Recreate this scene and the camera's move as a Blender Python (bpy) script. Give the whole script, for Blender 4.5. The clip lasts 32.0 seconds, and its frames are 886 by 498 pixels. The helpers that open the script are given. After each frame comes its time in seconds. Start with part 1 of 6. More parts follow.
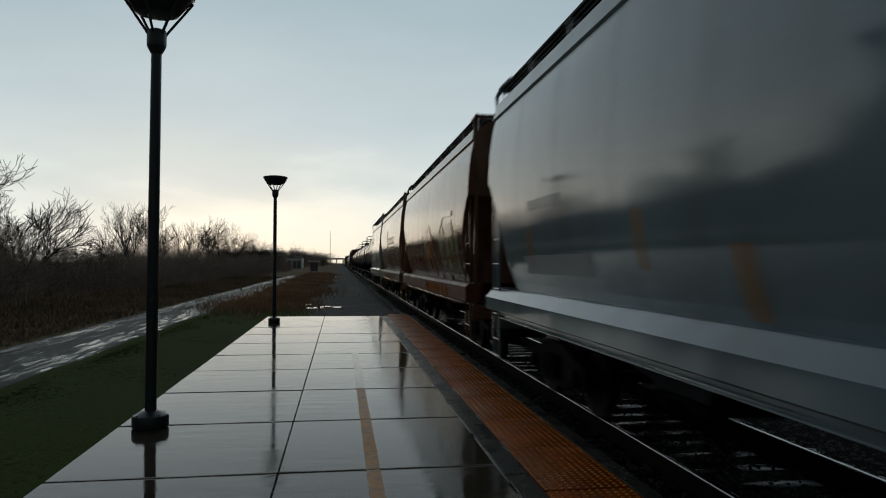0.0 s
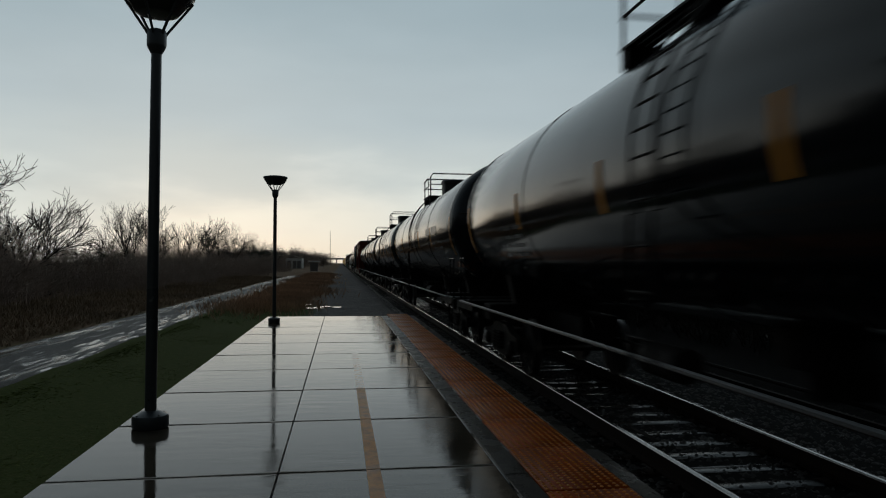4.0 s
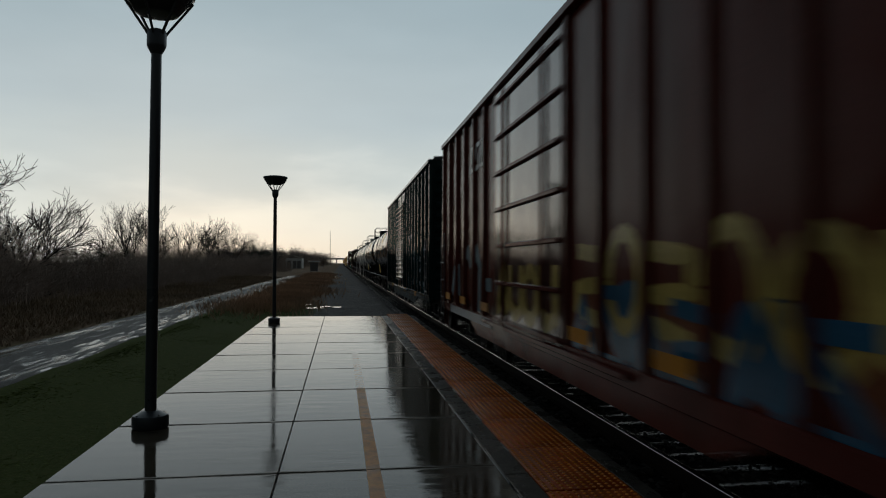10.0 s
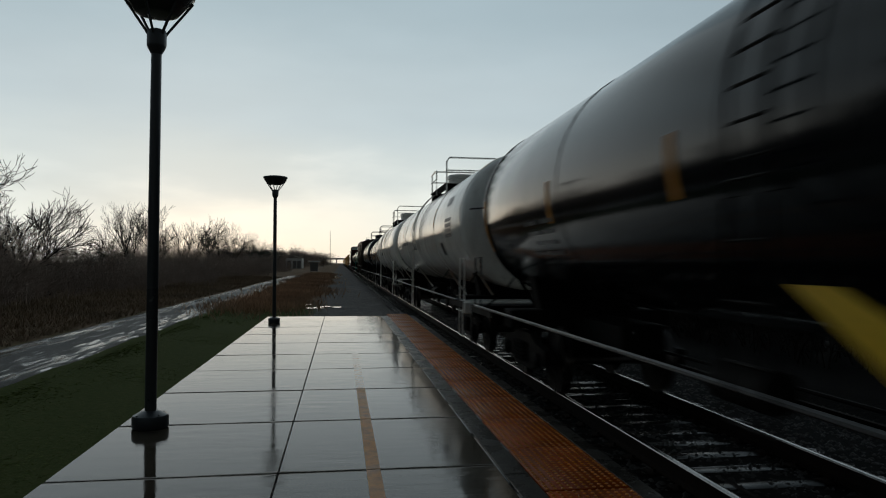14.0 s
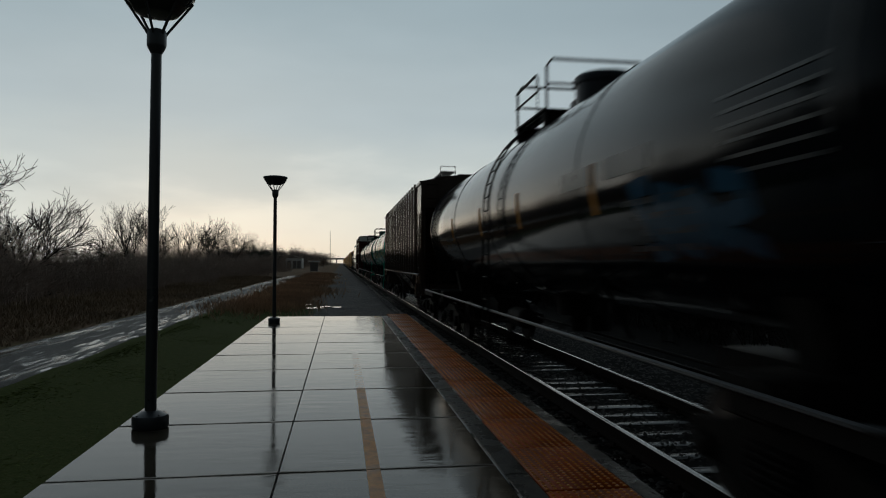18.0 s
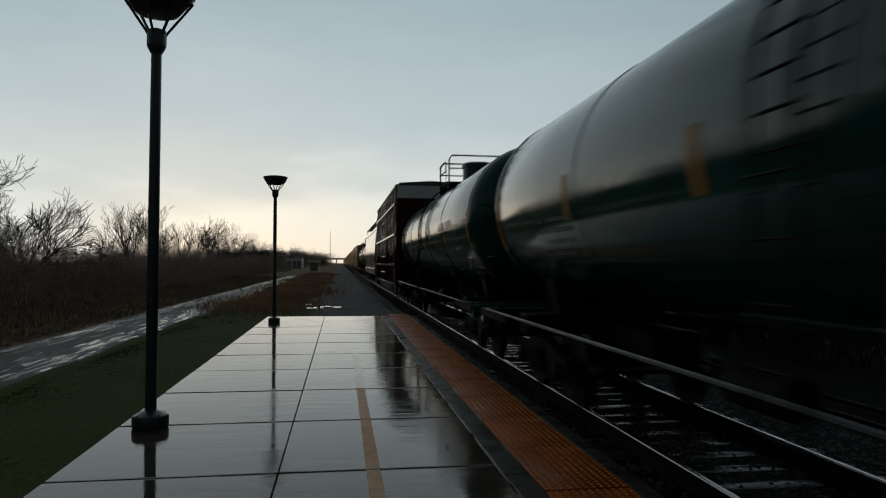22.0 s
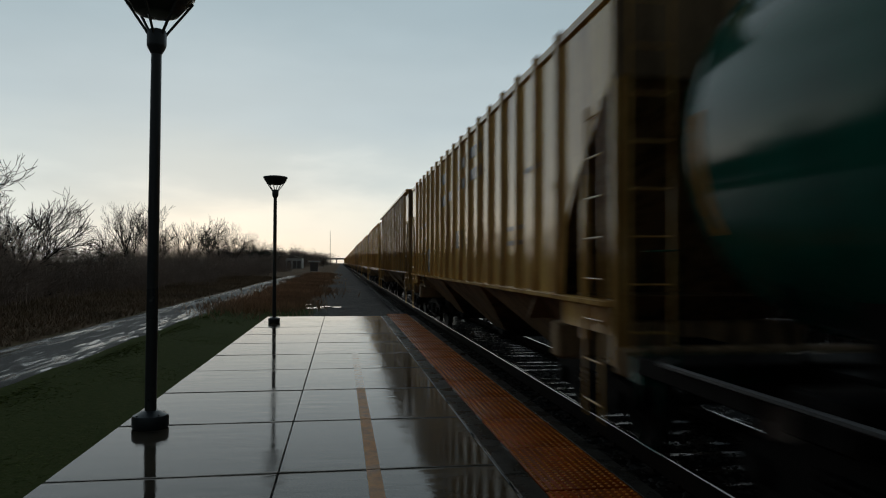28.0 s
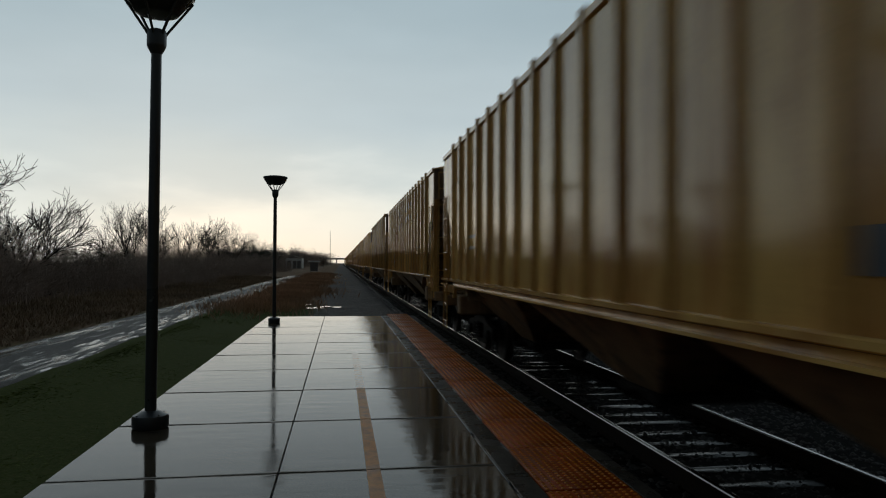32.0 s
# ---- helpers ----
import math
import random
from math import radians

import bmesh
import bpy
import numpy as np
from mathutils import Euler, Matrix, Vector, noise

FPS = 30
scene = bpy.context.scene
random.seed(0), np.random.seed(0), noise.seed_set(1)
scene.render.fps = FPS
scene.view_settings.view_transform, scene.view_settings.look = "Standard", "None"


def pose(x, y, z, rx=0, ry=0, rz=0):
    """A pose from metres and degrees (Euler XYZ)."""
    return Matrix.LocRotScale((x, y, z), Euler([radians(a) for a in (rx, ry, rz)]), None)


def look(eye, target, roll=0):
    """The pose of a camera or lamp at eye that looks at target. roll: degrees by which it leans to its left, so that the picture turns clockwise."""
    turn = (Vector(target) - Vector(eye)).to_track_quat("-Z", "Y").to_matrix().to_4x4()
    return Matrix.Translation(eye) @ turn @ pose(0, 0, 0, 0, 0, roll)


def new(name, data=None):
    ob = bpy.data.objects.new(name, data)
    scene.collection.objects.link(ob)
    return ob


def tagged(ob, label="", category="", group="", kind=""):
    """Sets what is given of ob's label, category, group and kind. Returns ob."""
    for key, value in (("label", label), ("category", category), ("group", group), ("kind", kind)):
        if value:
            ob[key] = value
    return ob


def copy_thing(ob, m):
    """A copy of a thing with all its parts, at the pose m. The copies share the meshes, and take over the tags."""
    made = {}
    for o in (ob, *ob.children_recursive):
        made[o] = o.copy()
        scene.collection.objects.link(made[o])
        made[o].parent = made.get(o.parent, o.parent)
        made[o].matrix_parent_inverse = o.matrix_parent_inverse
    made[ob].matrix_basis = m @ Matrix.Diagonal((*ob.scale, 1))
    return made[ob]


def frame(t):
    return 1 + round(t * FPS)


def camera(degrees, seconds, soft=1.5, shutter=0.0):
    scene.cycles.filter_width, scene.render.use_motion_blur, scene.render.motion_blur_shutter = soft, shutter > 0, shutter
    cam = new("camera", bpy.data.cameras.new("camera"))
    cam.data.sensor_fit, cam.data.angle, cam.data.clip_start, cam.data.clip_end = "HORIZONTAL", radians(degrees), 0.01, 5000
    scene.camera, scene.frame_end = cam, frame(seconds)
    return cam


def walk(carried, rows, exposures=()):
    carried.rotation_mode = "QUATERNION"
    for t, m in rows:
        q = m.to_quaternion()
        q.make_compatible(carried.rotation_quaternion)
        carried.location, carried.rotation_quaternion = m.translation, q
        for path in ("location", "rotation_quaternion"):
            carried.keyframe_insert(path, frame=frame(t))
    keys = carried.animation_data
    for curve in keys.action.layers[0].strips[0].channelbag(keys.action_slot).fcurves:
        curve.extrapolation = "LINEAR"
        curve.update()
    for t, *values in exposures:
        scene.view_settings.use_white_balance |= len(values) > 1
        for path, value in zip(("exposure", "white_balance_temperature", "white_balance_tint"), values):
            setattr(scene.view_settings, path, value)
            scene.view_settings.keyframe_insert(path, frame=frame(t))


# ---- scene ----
cam = camera(65.25, 32.0, soft=1.05, shutter=0.5)
EYE = (0.0, 0.0, 1.65)
AIM = look(EYE, (math.sin(radians(8.4)), math.cos(radians(8.4)), 1.65 + math.tan(radians(1.17))), roll=0.25)
# the film's own exposure sinks while black tank cars fill the picture
walk(cam, [(0, AIM), (32, AIM)], exposures=[(0, 0.08), (2, 0.02), (3, -0.08), (6, -0.2), (8, -0.28), (9, -0.28), (11, 0.06), (14.5, 0.08), (17, -0.2), (19, -0.17), (20, -0.02), (21, -0.06), (24, 0.0), (29, 0.0), (32, 0.0)])

TRACK_X = 3.885   # centre line of the track
RAIL_Z = -0.20    # top of the rails; the platform's top is z = 0
GROUND_Z = -0.38

# ---------------------------------------------------------------- sky and light
world = bpy.data.worlds.new("overcast_evening")
scene.world = world
world.use_nodes = True


def nodes_of(tree):
    n, l = tree.nodes, tree.links

    def add(kind, **settings):
        node = n.new(kind)
        for key, value in settings.items():
            if key == "op":
                node.operation = value
            elif key == "blend":
                node.data_type, node.blend_type = "RGBA", value
            elif key == "inputs":
                for i, v in value.items():
                    if hasattr(v, "node"):
                        l.new(v, node.inputs[i])
                    else:
                        node.inputs[i].default_value = v
        return node
    return add


def ramp_of(node, stops, ease=False):
    cr = node.color_ramp
    if ease:
        cr.interpolation = "EASE"
    while len(cr.elements) > 1:
        cr.elements.remove(cr.elements[-1])
    cr.elements[0].position, cr.elements[0].color = stops[0][0], (*stops[0][1], 1)
    for p, c in stops[1:]:
        cr.elements.new(p).color = (*c, 1)
    return node


def make_sky():
    tree = world.node_tree
    tree.nodes.clear()
    add = nodes_of(tree)
    coord = add("ShaderNodeTexCoord").outputs["Generated"]
    split = add("ShaderNodeSeparateXYZ", inputs={0: coord})
    # overcast dome: pale near the horizon, slate blue above
    up = add("ShaderNodeMath", op="MAXIMUM", inputs={0: split.outputs["Z"], 1: 0.0}).outputs[0]
    stretch = add("ShaderNodeMapping", inputs={0: coord})
    stretch.inputs["Scale"].default_value = (1.3, 1.3, 4.5)
    cloud = add("ShaderNodeTexNoise", inputs={"Vector": stretch.outputs[0], "Scale": 1.9, "Detail": 5.0, "Roughness": 0.55}).outputs["Fac"]
    fine = add("ShaderNodeTexNoise", inputs={"Vector": stretch.outputs[0], "Scale": 3.2, "Detail": 3.0, "Roughness": 0.5}).outputs["Fac"]
    shift = add("ShaderNodeMath", op="MULTIPLY_ADD", inputs={0: cloud, 1: 0.10, 2: -0.05}).outputs[0]
    lift = add("ShaderNodeMath", op="ADD", inputs={0: up, 1: shift}).outputs[0]
    dome = ramp_of(add("ShaderNodeValToRGB", inputs={0: lift}), SKY_RAMP, True).outputs[0]
    # the brighter break in the cloud low over the end of the line
    glow_dir = Vector((-0.20, 1.0, 0.075)).normalized()
    dot = add("ShaderNodeVectorMath", op="DOT_PRODUCT", inputs={0: coord, 1: glow_dir}).outputs["Value"]
    near = add("ShaderNodeMapRange", inputs={0: dot, 1: 0.62, 2: 0.985, 3: 0.0, 4: 1.0})
    near.interpolation_type = "SMOOTHSTEP"
    billow = add("ShaderNodeTexNoise", inputs={"Vector": stretch.outputs[0], "Scale": 4.2, "Detail": 4.0, "Roughness": 0.5}).outputs["Fac"]
    ragged = add("ShaderNodeMath", op="MULTIPLY_ADD", inputs={0: billow, 1: 0.26, 2: -0.13}).outputs[0]
    ragged = add("ShaderNodeMath", op="ADD", inputs={0: up, 1: ragged}).outputs[0]
    band = add("ShaderNodeMapRange", inputs={0: ragged, 1: 0.15, 2: 0.02, 3: 0.0, 4: 1.0})
    band.interpolation_type = "SMOOTHSTEP"
    both = add("ShaderNodeMath", op="MULTIPLY", inputs={0: near.outputs[0], 1: band.outputs[0]}).outputs[0]
    glow = ramp_of(add("ShaderNodeValToRGB", inputs={0: up}), SKY_GLOW, True).outputs[0]
    low_dir = Vector((-0.09, 1.0, 0.03)).normalized()
    dot_low = add("ShaderNodeVectorMath", op="DOT_PRODUCT", inputs={0: coord, 1: low_dir}).outputs["Value"]
    tint = add("ShaderNodeMapRange", inputs={0: dot_low, 1: 0.968, 2: 0.999, 3: 0.0, 4: 1.0})
    tint.interpolation_type = "SMOOTHSTEP"
    glow = add("ShaderNodeMix", blend="MIX", inputs={0: tint.outputs[0], 6: (0.71, 0.765, 0.745, 1), 7: glow}).outputs[2]
    warm = add("ShaderNodeMix", blend="MIX", inputs={0: both, 6: dome, 7: glow}).outputs[2]
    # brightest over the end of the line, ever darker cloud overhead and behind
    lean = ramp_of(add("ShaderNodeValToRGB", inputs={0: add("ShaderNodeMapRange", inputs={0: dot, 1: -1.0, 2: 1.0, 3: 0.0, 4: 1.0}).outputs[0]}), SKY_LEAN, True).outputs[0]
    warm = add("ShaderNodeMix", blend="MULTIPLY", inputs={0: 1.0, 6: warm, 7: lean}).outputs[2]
    # added dark sky, out of view on the left, for darker reflections in the cars
    left_dark = add("ShaderNodeMapRange", inputs={0: split.outputs["X"], 1: -0.42, 2: -0.85, 3: 0.0, 4: 0.55}).outputs[0]
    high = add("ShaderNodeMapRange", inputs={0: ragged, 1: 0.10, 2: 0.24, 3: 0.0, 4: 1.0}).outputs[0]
    left_dark = add("ShaderNodeMath", op="MULTIPLY", inputs={0: left_dark, 1: high}).outputs[0]
    warm = add("ShaderNodeMix", blend="MIX", inputs={0: left_dark, 6: warm, 7: (0.10, 0.13, 0.15, 1)}).outputs[2]
    mottle = add("ShaderNodeMapRange", inputs={0: fine, 1: 0.3, 2: 0.7, 3: 0.965, 4: 1.03}).outputs[0]
    toned = add("ShaderNodeVectorMath", op="SCALE", inputs={0: warm, "Scale": mottle}).outputs[0]
    low = add("ShaderNodeTexSky")
    low.sky_type, low.sun_disc, low.sun_elevation, low.sun_rotation = "NISHITA", False, radians(4), radians(-11)
    a = add("ShaderNodeBackground", inputs={0: toned, 1: 1.0})
    b = add("ShaderNodeBackground", inputs={0: low.outputs[0], 1: 0.004})
    total = add("ShaderNodeAddShader", inputs={0: a.outputs[0], 1: b.outputs[0]})
    add("ShaderNodeOutputWorld", inputs={0: total.outputs[0]})


SKY_RAMP = [(0.0, (0.57, 0.60, 0.57)), (0.05, (0.61, 0.65, 0.625)), (0.12, (0.565, 0.63, 0.635)), (0.22, (0.47, 0.555, 0.595)),
            (0.36, (0.365, 0.46, 0.51)), (0.52, (0.24, 0.305, 0.34)), (0.75, (0.165, 0.21, 0.24)), (1.0, (0.135, 0.172, 0.20))]
SKY_GLOW = [(0.0, (0.80, 0.77, 0.665)), (0.06, (0.83, 0.83, 0.75)), (0.13, (0.77, 0.80, 0.775))]
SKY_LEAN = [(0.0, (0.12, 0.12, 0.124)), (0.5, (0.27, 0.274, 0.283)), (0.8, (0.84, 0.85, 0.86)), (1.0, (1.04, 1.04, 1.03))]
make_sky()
sun = new("sun", bpy.data.lights.new("sun", "SUN"))
sun.data.energy, sun.data.angle, sun.data.color = 0.06, radians(60), (1.0, 0.93, 0.84)
sun.matrix_world = look((-8, 40, 8), (0, 0, 0))


# ---------------------------------------------------------------- materials
def surface(name, base, rough=0.5, metal=0.0, spread=0.18, grain=30.0, patch=1.2, bump=0.15, wet=0.0, dirt=None, dirt_amount=0.45,
            rough_spread=0.12, streaks=False, per_object=0.0, stretch=(1, 1, 1), specular=0.5, dent=0.0):
    """A painted, stony or wooden surface: base colour varied at two scales, stains, uneven gloss, fine relief, an optional film of water."""
    m = bpy.data.materials.new(name)
    m.use_nodes = True
    tree = m.node_tree
    tree.nodes.clear()
    add = nodes_of(tree)
    where = add("ShaderNodeTexCoord").outputs["Object"]
    if per_object:
        info = add("ShaderNodeObjectInfo")
        jump = add("ShaderNodeMath", op="MULTIPLY", inputs={0: info.outputs["Random"], 1: 37.0}).outputs[0]
        where = add("ShaderNodeVectorMath", op="ADD", inputs={0: where, 1: jump}).outputs[0]
    mp = add("ShaderNodeMapping", inputs={0: where})
    mp.inputs["Scale"].default_value = (1.0, 1.0, 0.18) if streaks else stretch
    big = add("ShaderNodeTexNoise", inputs={"Vector": mp.outputs[0], "Scale": patch, "Detail": 5.0, "Roughness": 0.6}).outputs["Fac"]
    small = add("ShaderNodeTexNoise", inputs={"Vector": where, "Scale": grain, "Detail": 4.0, "Roughness": 0.65}).outputs["Fac"]
    tone = add("ShaderNodeMapRange", inputs={0: big, 1: 0.3, 2: 0.7, 3: 1 - spread, 4: 1 + spread}).outputs[0]
    tone2 = add("ShaderNodeMapRange", inputs={0: small, 1: 0.3, 2: 0.7, 3: 1 - spread * 0.6, 4: 1 + spread * 0.6}).outputs[0]
    tone = add("ShaderNodeMath", op="MULTIPLY", inputs={0: tone, 1: tone2}).outputs[0]
    if per_object:
        each = add("ShaderNodeMapRange", inputs={0: info.outputs["Random"], 1: 0.0, 2: 1.0, 3: 1 - per_object, 4: 1 + per_object}).outputs[0]
        tone = add("ShaderNodeMath", op="MULTIPLY", inputs={0: tone, 1: each}).outputs[0]
    col = add("ShaderNodeVectorMath", op="SCALE", inputs={0: base, "Scale": tone}).outputs[0]
    if dirt:
        d = add("ShaderNodeTexNoise", inputs={"Vector": mp.outputs[0], "Scale": patch * 2.7, "Detail": 6.0, "Roughness": 0.7}).outputs["Fac"]
        d = add("ShaderNodeMapRange", inputs={0: d, 1: 0.44, 2: 0.64, 3: 0.0, 4: dirt_amount}).outputs[0]
        col = add("ShaderNodeMix", blend="MIX", inputs={0: d, 6: col, 7: (*dirt, 1)}).outputs[2]
    ro = add("ShaderNodeMapRange", inputs={0: big, 1: 0.3, 2: 0.7, 3: max(0.02, rough - rough_spread), 4: min(1, rough + rough_spread)}).outputs[0]
    bsdf = add("ShaderNodeBsdfPrincipled", inputs={"Base Color": col, "Roughness": ro, "Metallic": metal, "Specular IOR Level": specular})
    if bump:
        h = add("ShaderNodeMath", op="MULTIPLY_ADD", inputs={0: big, 1: 0.8, 2: small}).outputs[0]
        bp = add("ShaderNodeBump", inputs={"Strength": bump, "Distance": 0.01, "Height": h})
        tree.links.new(bp.outputs[0], bsdf.inputs["Normal"])
        if dent:
            wave = add("ShaderNodeTexNoise", inputs={"Vector": where, "Scale": 1.4, "Detail": 2.0, "Roughness": 0.45}).outputs["Fac"]
            dents = add("ShaderNodeBump", inputs={"Strength": 1.0, "Distance": dent, "Height": wave})
            tree.links.new(dents.outputs[0], bp.inputs["Normal"])
    if wet:
        bsdf.inputs["Coat Weight"].default_value = wet
        bsdf.inputs["Coat Roughness"].default_value = 0.12
        bsdf.inputs["Coat IOR"].default_value = 1.33
    add("ShaderNodeOutputMaterial", inputs={0: bsdf.outputs[0]})
    return m


def wet_concrete(name, base, puddle=0.5, patch=0.55):
    """Broom-finished concrete under a film of rain: smooth pools between rougher damp patches."""
    m = bpy.data.materials.new(name)
    m.use_nodes = True
    tree = m.node_tree
    tree.nodes.clear()
    add = nodes_of(tree)
    where = add("ShaderNodeNewGeometry").outputs["Position"]
    big = add("ShaderNodeTexNoise", inputs={"Vector": where, "Scale": patch, "Detail": 4.0, "Roughness": 0.55}).outputs["Fac"]
    wide = add("ShaderNodeMapping", inputs={0: where})
    wide.inputs["Scale"].default_value = (0.35, 1.0, 1.0)
    mid = add("ShaderNodeTexNoise", inputs={"Vector": wide.outputs[0], "Scale": 4.0, "Detail": 6.0, "Roughness": 0.65}).outputs["Fac"]
    small = add("ShaderNodeTexNoise", inputs={"Vector": where, "Scale": 60.0, "Detail": 4.0}).outputs["Fac"]
    broom = add("ShaderNodeMapping", inputs={0: where})
    broom.inputs["Scale"].default_value = (0.6, 60.0, 1.0)
    lines = add("ShaderNodeTexNoise", inputs={"Vector": broom.outputs[0], "Scale": 1.0, "Detail": 3.0}).outputs["Fac"]
    info = add("ShaderNodeObjectInfo").outputs["Random"]
    each = add("ShaderNodeMapRange", inputs={0: info, 1: 0.0, 2: 1.0, 3: 0.85, 4: 1.15}).outputs[0]
    tone = add("ShaderNodeMapRange", inputs={0: mid, 1: 0.3, 2: 0.7, 3: 0.72, 4: 1.2}).outputs[0]
    tone2 = add("ShaderNodeMapRange", inputs={0: small, 1: 0.3, 2: 0.7, 3: 0.88, 4: 1.1}).outputs[0]
    tone = add("ShaderNodeMath", op="MULTIPLY", inputs={0: tone, 1: tone2}).outputs[0]
    tone = add("ShaderNodeMath", op="MULTIPLY", inputs={0: tone, 1: each}).outputs[0]
    col = add("ShaderNodeVectorMath", op="SCALE", inputs={0: base, "Scale": tone}).outputs[0]
    jitter = add("ShaderNodeMath", op="MULTIPLY_ADD", inputs={0: mid, 1: 0.35, 2: -0.175}).outputs[0]
    pool = add("ShaderNodeMath", op="ADD", inputs={0: big, 1: jitter}).outputs[0]
    ro = add("ShaderNodeMapRange", inputs={0: pool, 1: puddle - 0.12, 2: puddle + 0.12, 3: 0.02, 4: 0.10}).outputs[0]
    relief = add("ShaderNodeMapRange", inputs={0: pool, 1: puddle - 0.12, 2: puddle + 0.12, 3: 0.006, 4: 0.05}).outputs[0]
    h = add("ShaderNodeMath", op="MULTIPLY_ADD", inputs={0: lines, 1: 0.5, 2: small}).outputs[0]
    h = add("ShaderNodeMath", op="MULTIPLY_ADD", inputs={0: mid, 1: 1.5, 2: h}).outputs[0]
    chop = add("ShaderNodeMapping", inputs={0: where})
    chop.inputs["Scale"].default_value = (1.6, 6.0, 1.0)
    ripple = add("ShaderNodeTexNoise", inputs={"Vector": chop.outputs[0], "Scale": 1.0, "Detail": 3.0, "Roughness": 0.5}).outputs["Fac"]
    h = add("ShaderNodeMath", op="MULTIPLY_ADD", inputs={0: ripple, 1: 7.0, 2: h}).outputs[0]
    # matt tooled border along every cross joint
    along = add("ShaderNodeSeparateXYZ", inputs={0: where}).outputs["Y"]
    bay = add("ShaderNodeMath", op="MULTIPLY_ADD", inputs={0: along, 1: 1 / 1.79, 2: 20.5 - 5.58 / 1.79}).outputs[0]
    bay = add("ShaderNodeMath", op="FRACT", inputs={0: bay}).outputs[0]
    bay = add("ShaderNodeMath", op="SUBTRACT", inputs={0: bay, 1: 0.5}).outputs[0]
    bay = add("ShaderNodeMath", op="ABSOLUTE", inputs={0: bay}).outputs[0]
    bay = add("ShaderNodeMath", op="MULTIPLY_ADD", inputs={0: mid, 1: -0.03, 2: bay}).outputs[0]
    border = add("ShaderNodeMapRange", inputs={0: bay, 1: -0.006, 2: 0.013, 3: 1.0, 4: 0.0}).outputs[0]
    ro = add("ShaderNodeMath", op="MULTIPLY_ADD", inputs={0: border, 1: 0.4, 2: ro}).outputs[0]
    gloss = add("ShaderNodeMath", op="MULTIPLY_ADD", inputs={0: border, 1: -0.12, 2: 0.225}).outputs[0]
    bp = add("ShaderNodeBump", inputs={"Strength": relief, "Distance": 0.01, "Height": h})
    bsdf = add("ShaderNodeBsdfPrincipled", inputs={"Base Color": col, "Roughness": ro, "Specular IOR Level": gloss, "Normal": bp.outputs[0]})
    add("ShaderNodeOutputMaterial", inputs={0: bsdf.outputs[0]})
    return m


M = {}
M["concrete"] = wet_concrete("wet_concrete", (0.072, 0.058, 0.041), 0.47, 0.8)
M["border"] = surface("damp_border_concrete", (0.052, 0.047, 0.040), 0.30, spread=0.35, grain=50, patch=2.2, bump=0.25, specular=0.10, dirt=(0.022, 0.019, 0.016), dirt_amount=0.7, rough_spread=0.18)
M["edge_concrete"] = wet_concrete("wet_edge_concrete", (0.085, 0.08, 0.075), 0.30, 1.1)
M["joint"] = surface("joint_filler", (0.03, 0.03, 0.03), 0.6)
M["tactile"] = surface("orange_tactile", (0.46, 0.078, 0.003), 0.45, dirt=(0.10, 0.028, 0.01), dirt_amount=0.6, patch=1.7, grain=45, spread=0.3, bump=0.1, specular=0.10, per_object=0.12)
M["dome"] = surface("worn_dome_tops", (0.80, 0.30, 0.045), 0.3, spread=0.25, specular=0.3, dirt=(0.3, 0.07, 0.01), dirt_amount=0.6, patch=2.0)
M["line_paint"] = surface("faded_yellow_paint", (0.720, 0.306, 0.081), 0.4, dirt=(0.24, 0.14, 0.08), dirt_amount=0.5, patch=2.2, grain=20, bump=0.03, specular=0.12)
M["line_faint"] = surface("worn_off_line_paint", (0.36, 0.175, 0.07), 0.07, dirt=(0.11, 0.085, 0.06), dirt_amount=0.8, patch=2.6, grain=20, bump=0.03, specular=0.13, rough_spread=0.05)
M["metal_strip"] = surface("wet_metal_strip", (0.16, 0.16, 0.165), 0.38, 0.6, bump=0.05)
M["black_pole"] = surface("black_pole_paint", (0.040, 0.046, 0.050), 0.32, bump=0.04, spread=0.1)
M["lens"] = surface("frosted_lens", (0.09, 0.09, 0.09), 0.3, bump=0)
M["grass"] = surface("short_grass", (0.130, 0.161, 0.047), 0.8, spread=0.3, patch=0.5, per_object=0, specular=0.05)
M["weed"] = surface("dead_brown_weeds", (0.48, 0.30, 0.185), 0.85, spread=0.4, patch=0.3, specular=0.1)
M["dry"] = surface("matted_dry_grass", (0.24, 0.175, 0.115), 0.85, spread=0.45, patch=0.3, specular=0.05)
M["stem"] = surface("bare_brush_stems", (0.38, 0.30, 0.25), 0.85, spread=0.4, specular=0.1)
# the stems again, near-black for the shaded far side of the track
M["shade_stem"] = surface("shade_black_brush_stems", (0.03, 0.025, 0.02), 0.85, spread=0.4, specular=0.05)
M["bark"] = surface("wet_bark", (0.038, 0.032, 0.026), 0.7, spread=0.3, bump=0.3, specular=0.2)
M["evergreen"] = surface("dark_evergreen", (0.06, 0.07, 0.04), 0.8, spread=0.4)
# ballast and tie bases are near-black: the shade under the cars is in them
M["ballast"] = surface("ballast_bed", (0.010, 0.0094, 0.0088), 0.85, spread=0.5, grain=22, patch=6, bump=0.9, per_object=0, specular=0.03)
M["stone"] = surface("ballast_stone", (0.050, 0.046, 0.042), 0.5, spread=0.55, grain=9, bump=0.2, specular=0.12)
M["gravel"] = surface("damp_gravel", (0.25, 0.225, 0.208), 0.5, spread=0.55, grain=9, bump=0.2, specular=0.2)
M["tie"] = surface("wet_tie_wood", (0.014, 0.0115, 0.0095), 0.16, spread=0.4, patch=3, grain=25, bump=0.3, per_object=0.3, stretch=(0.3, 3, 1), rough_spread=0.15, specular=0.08)
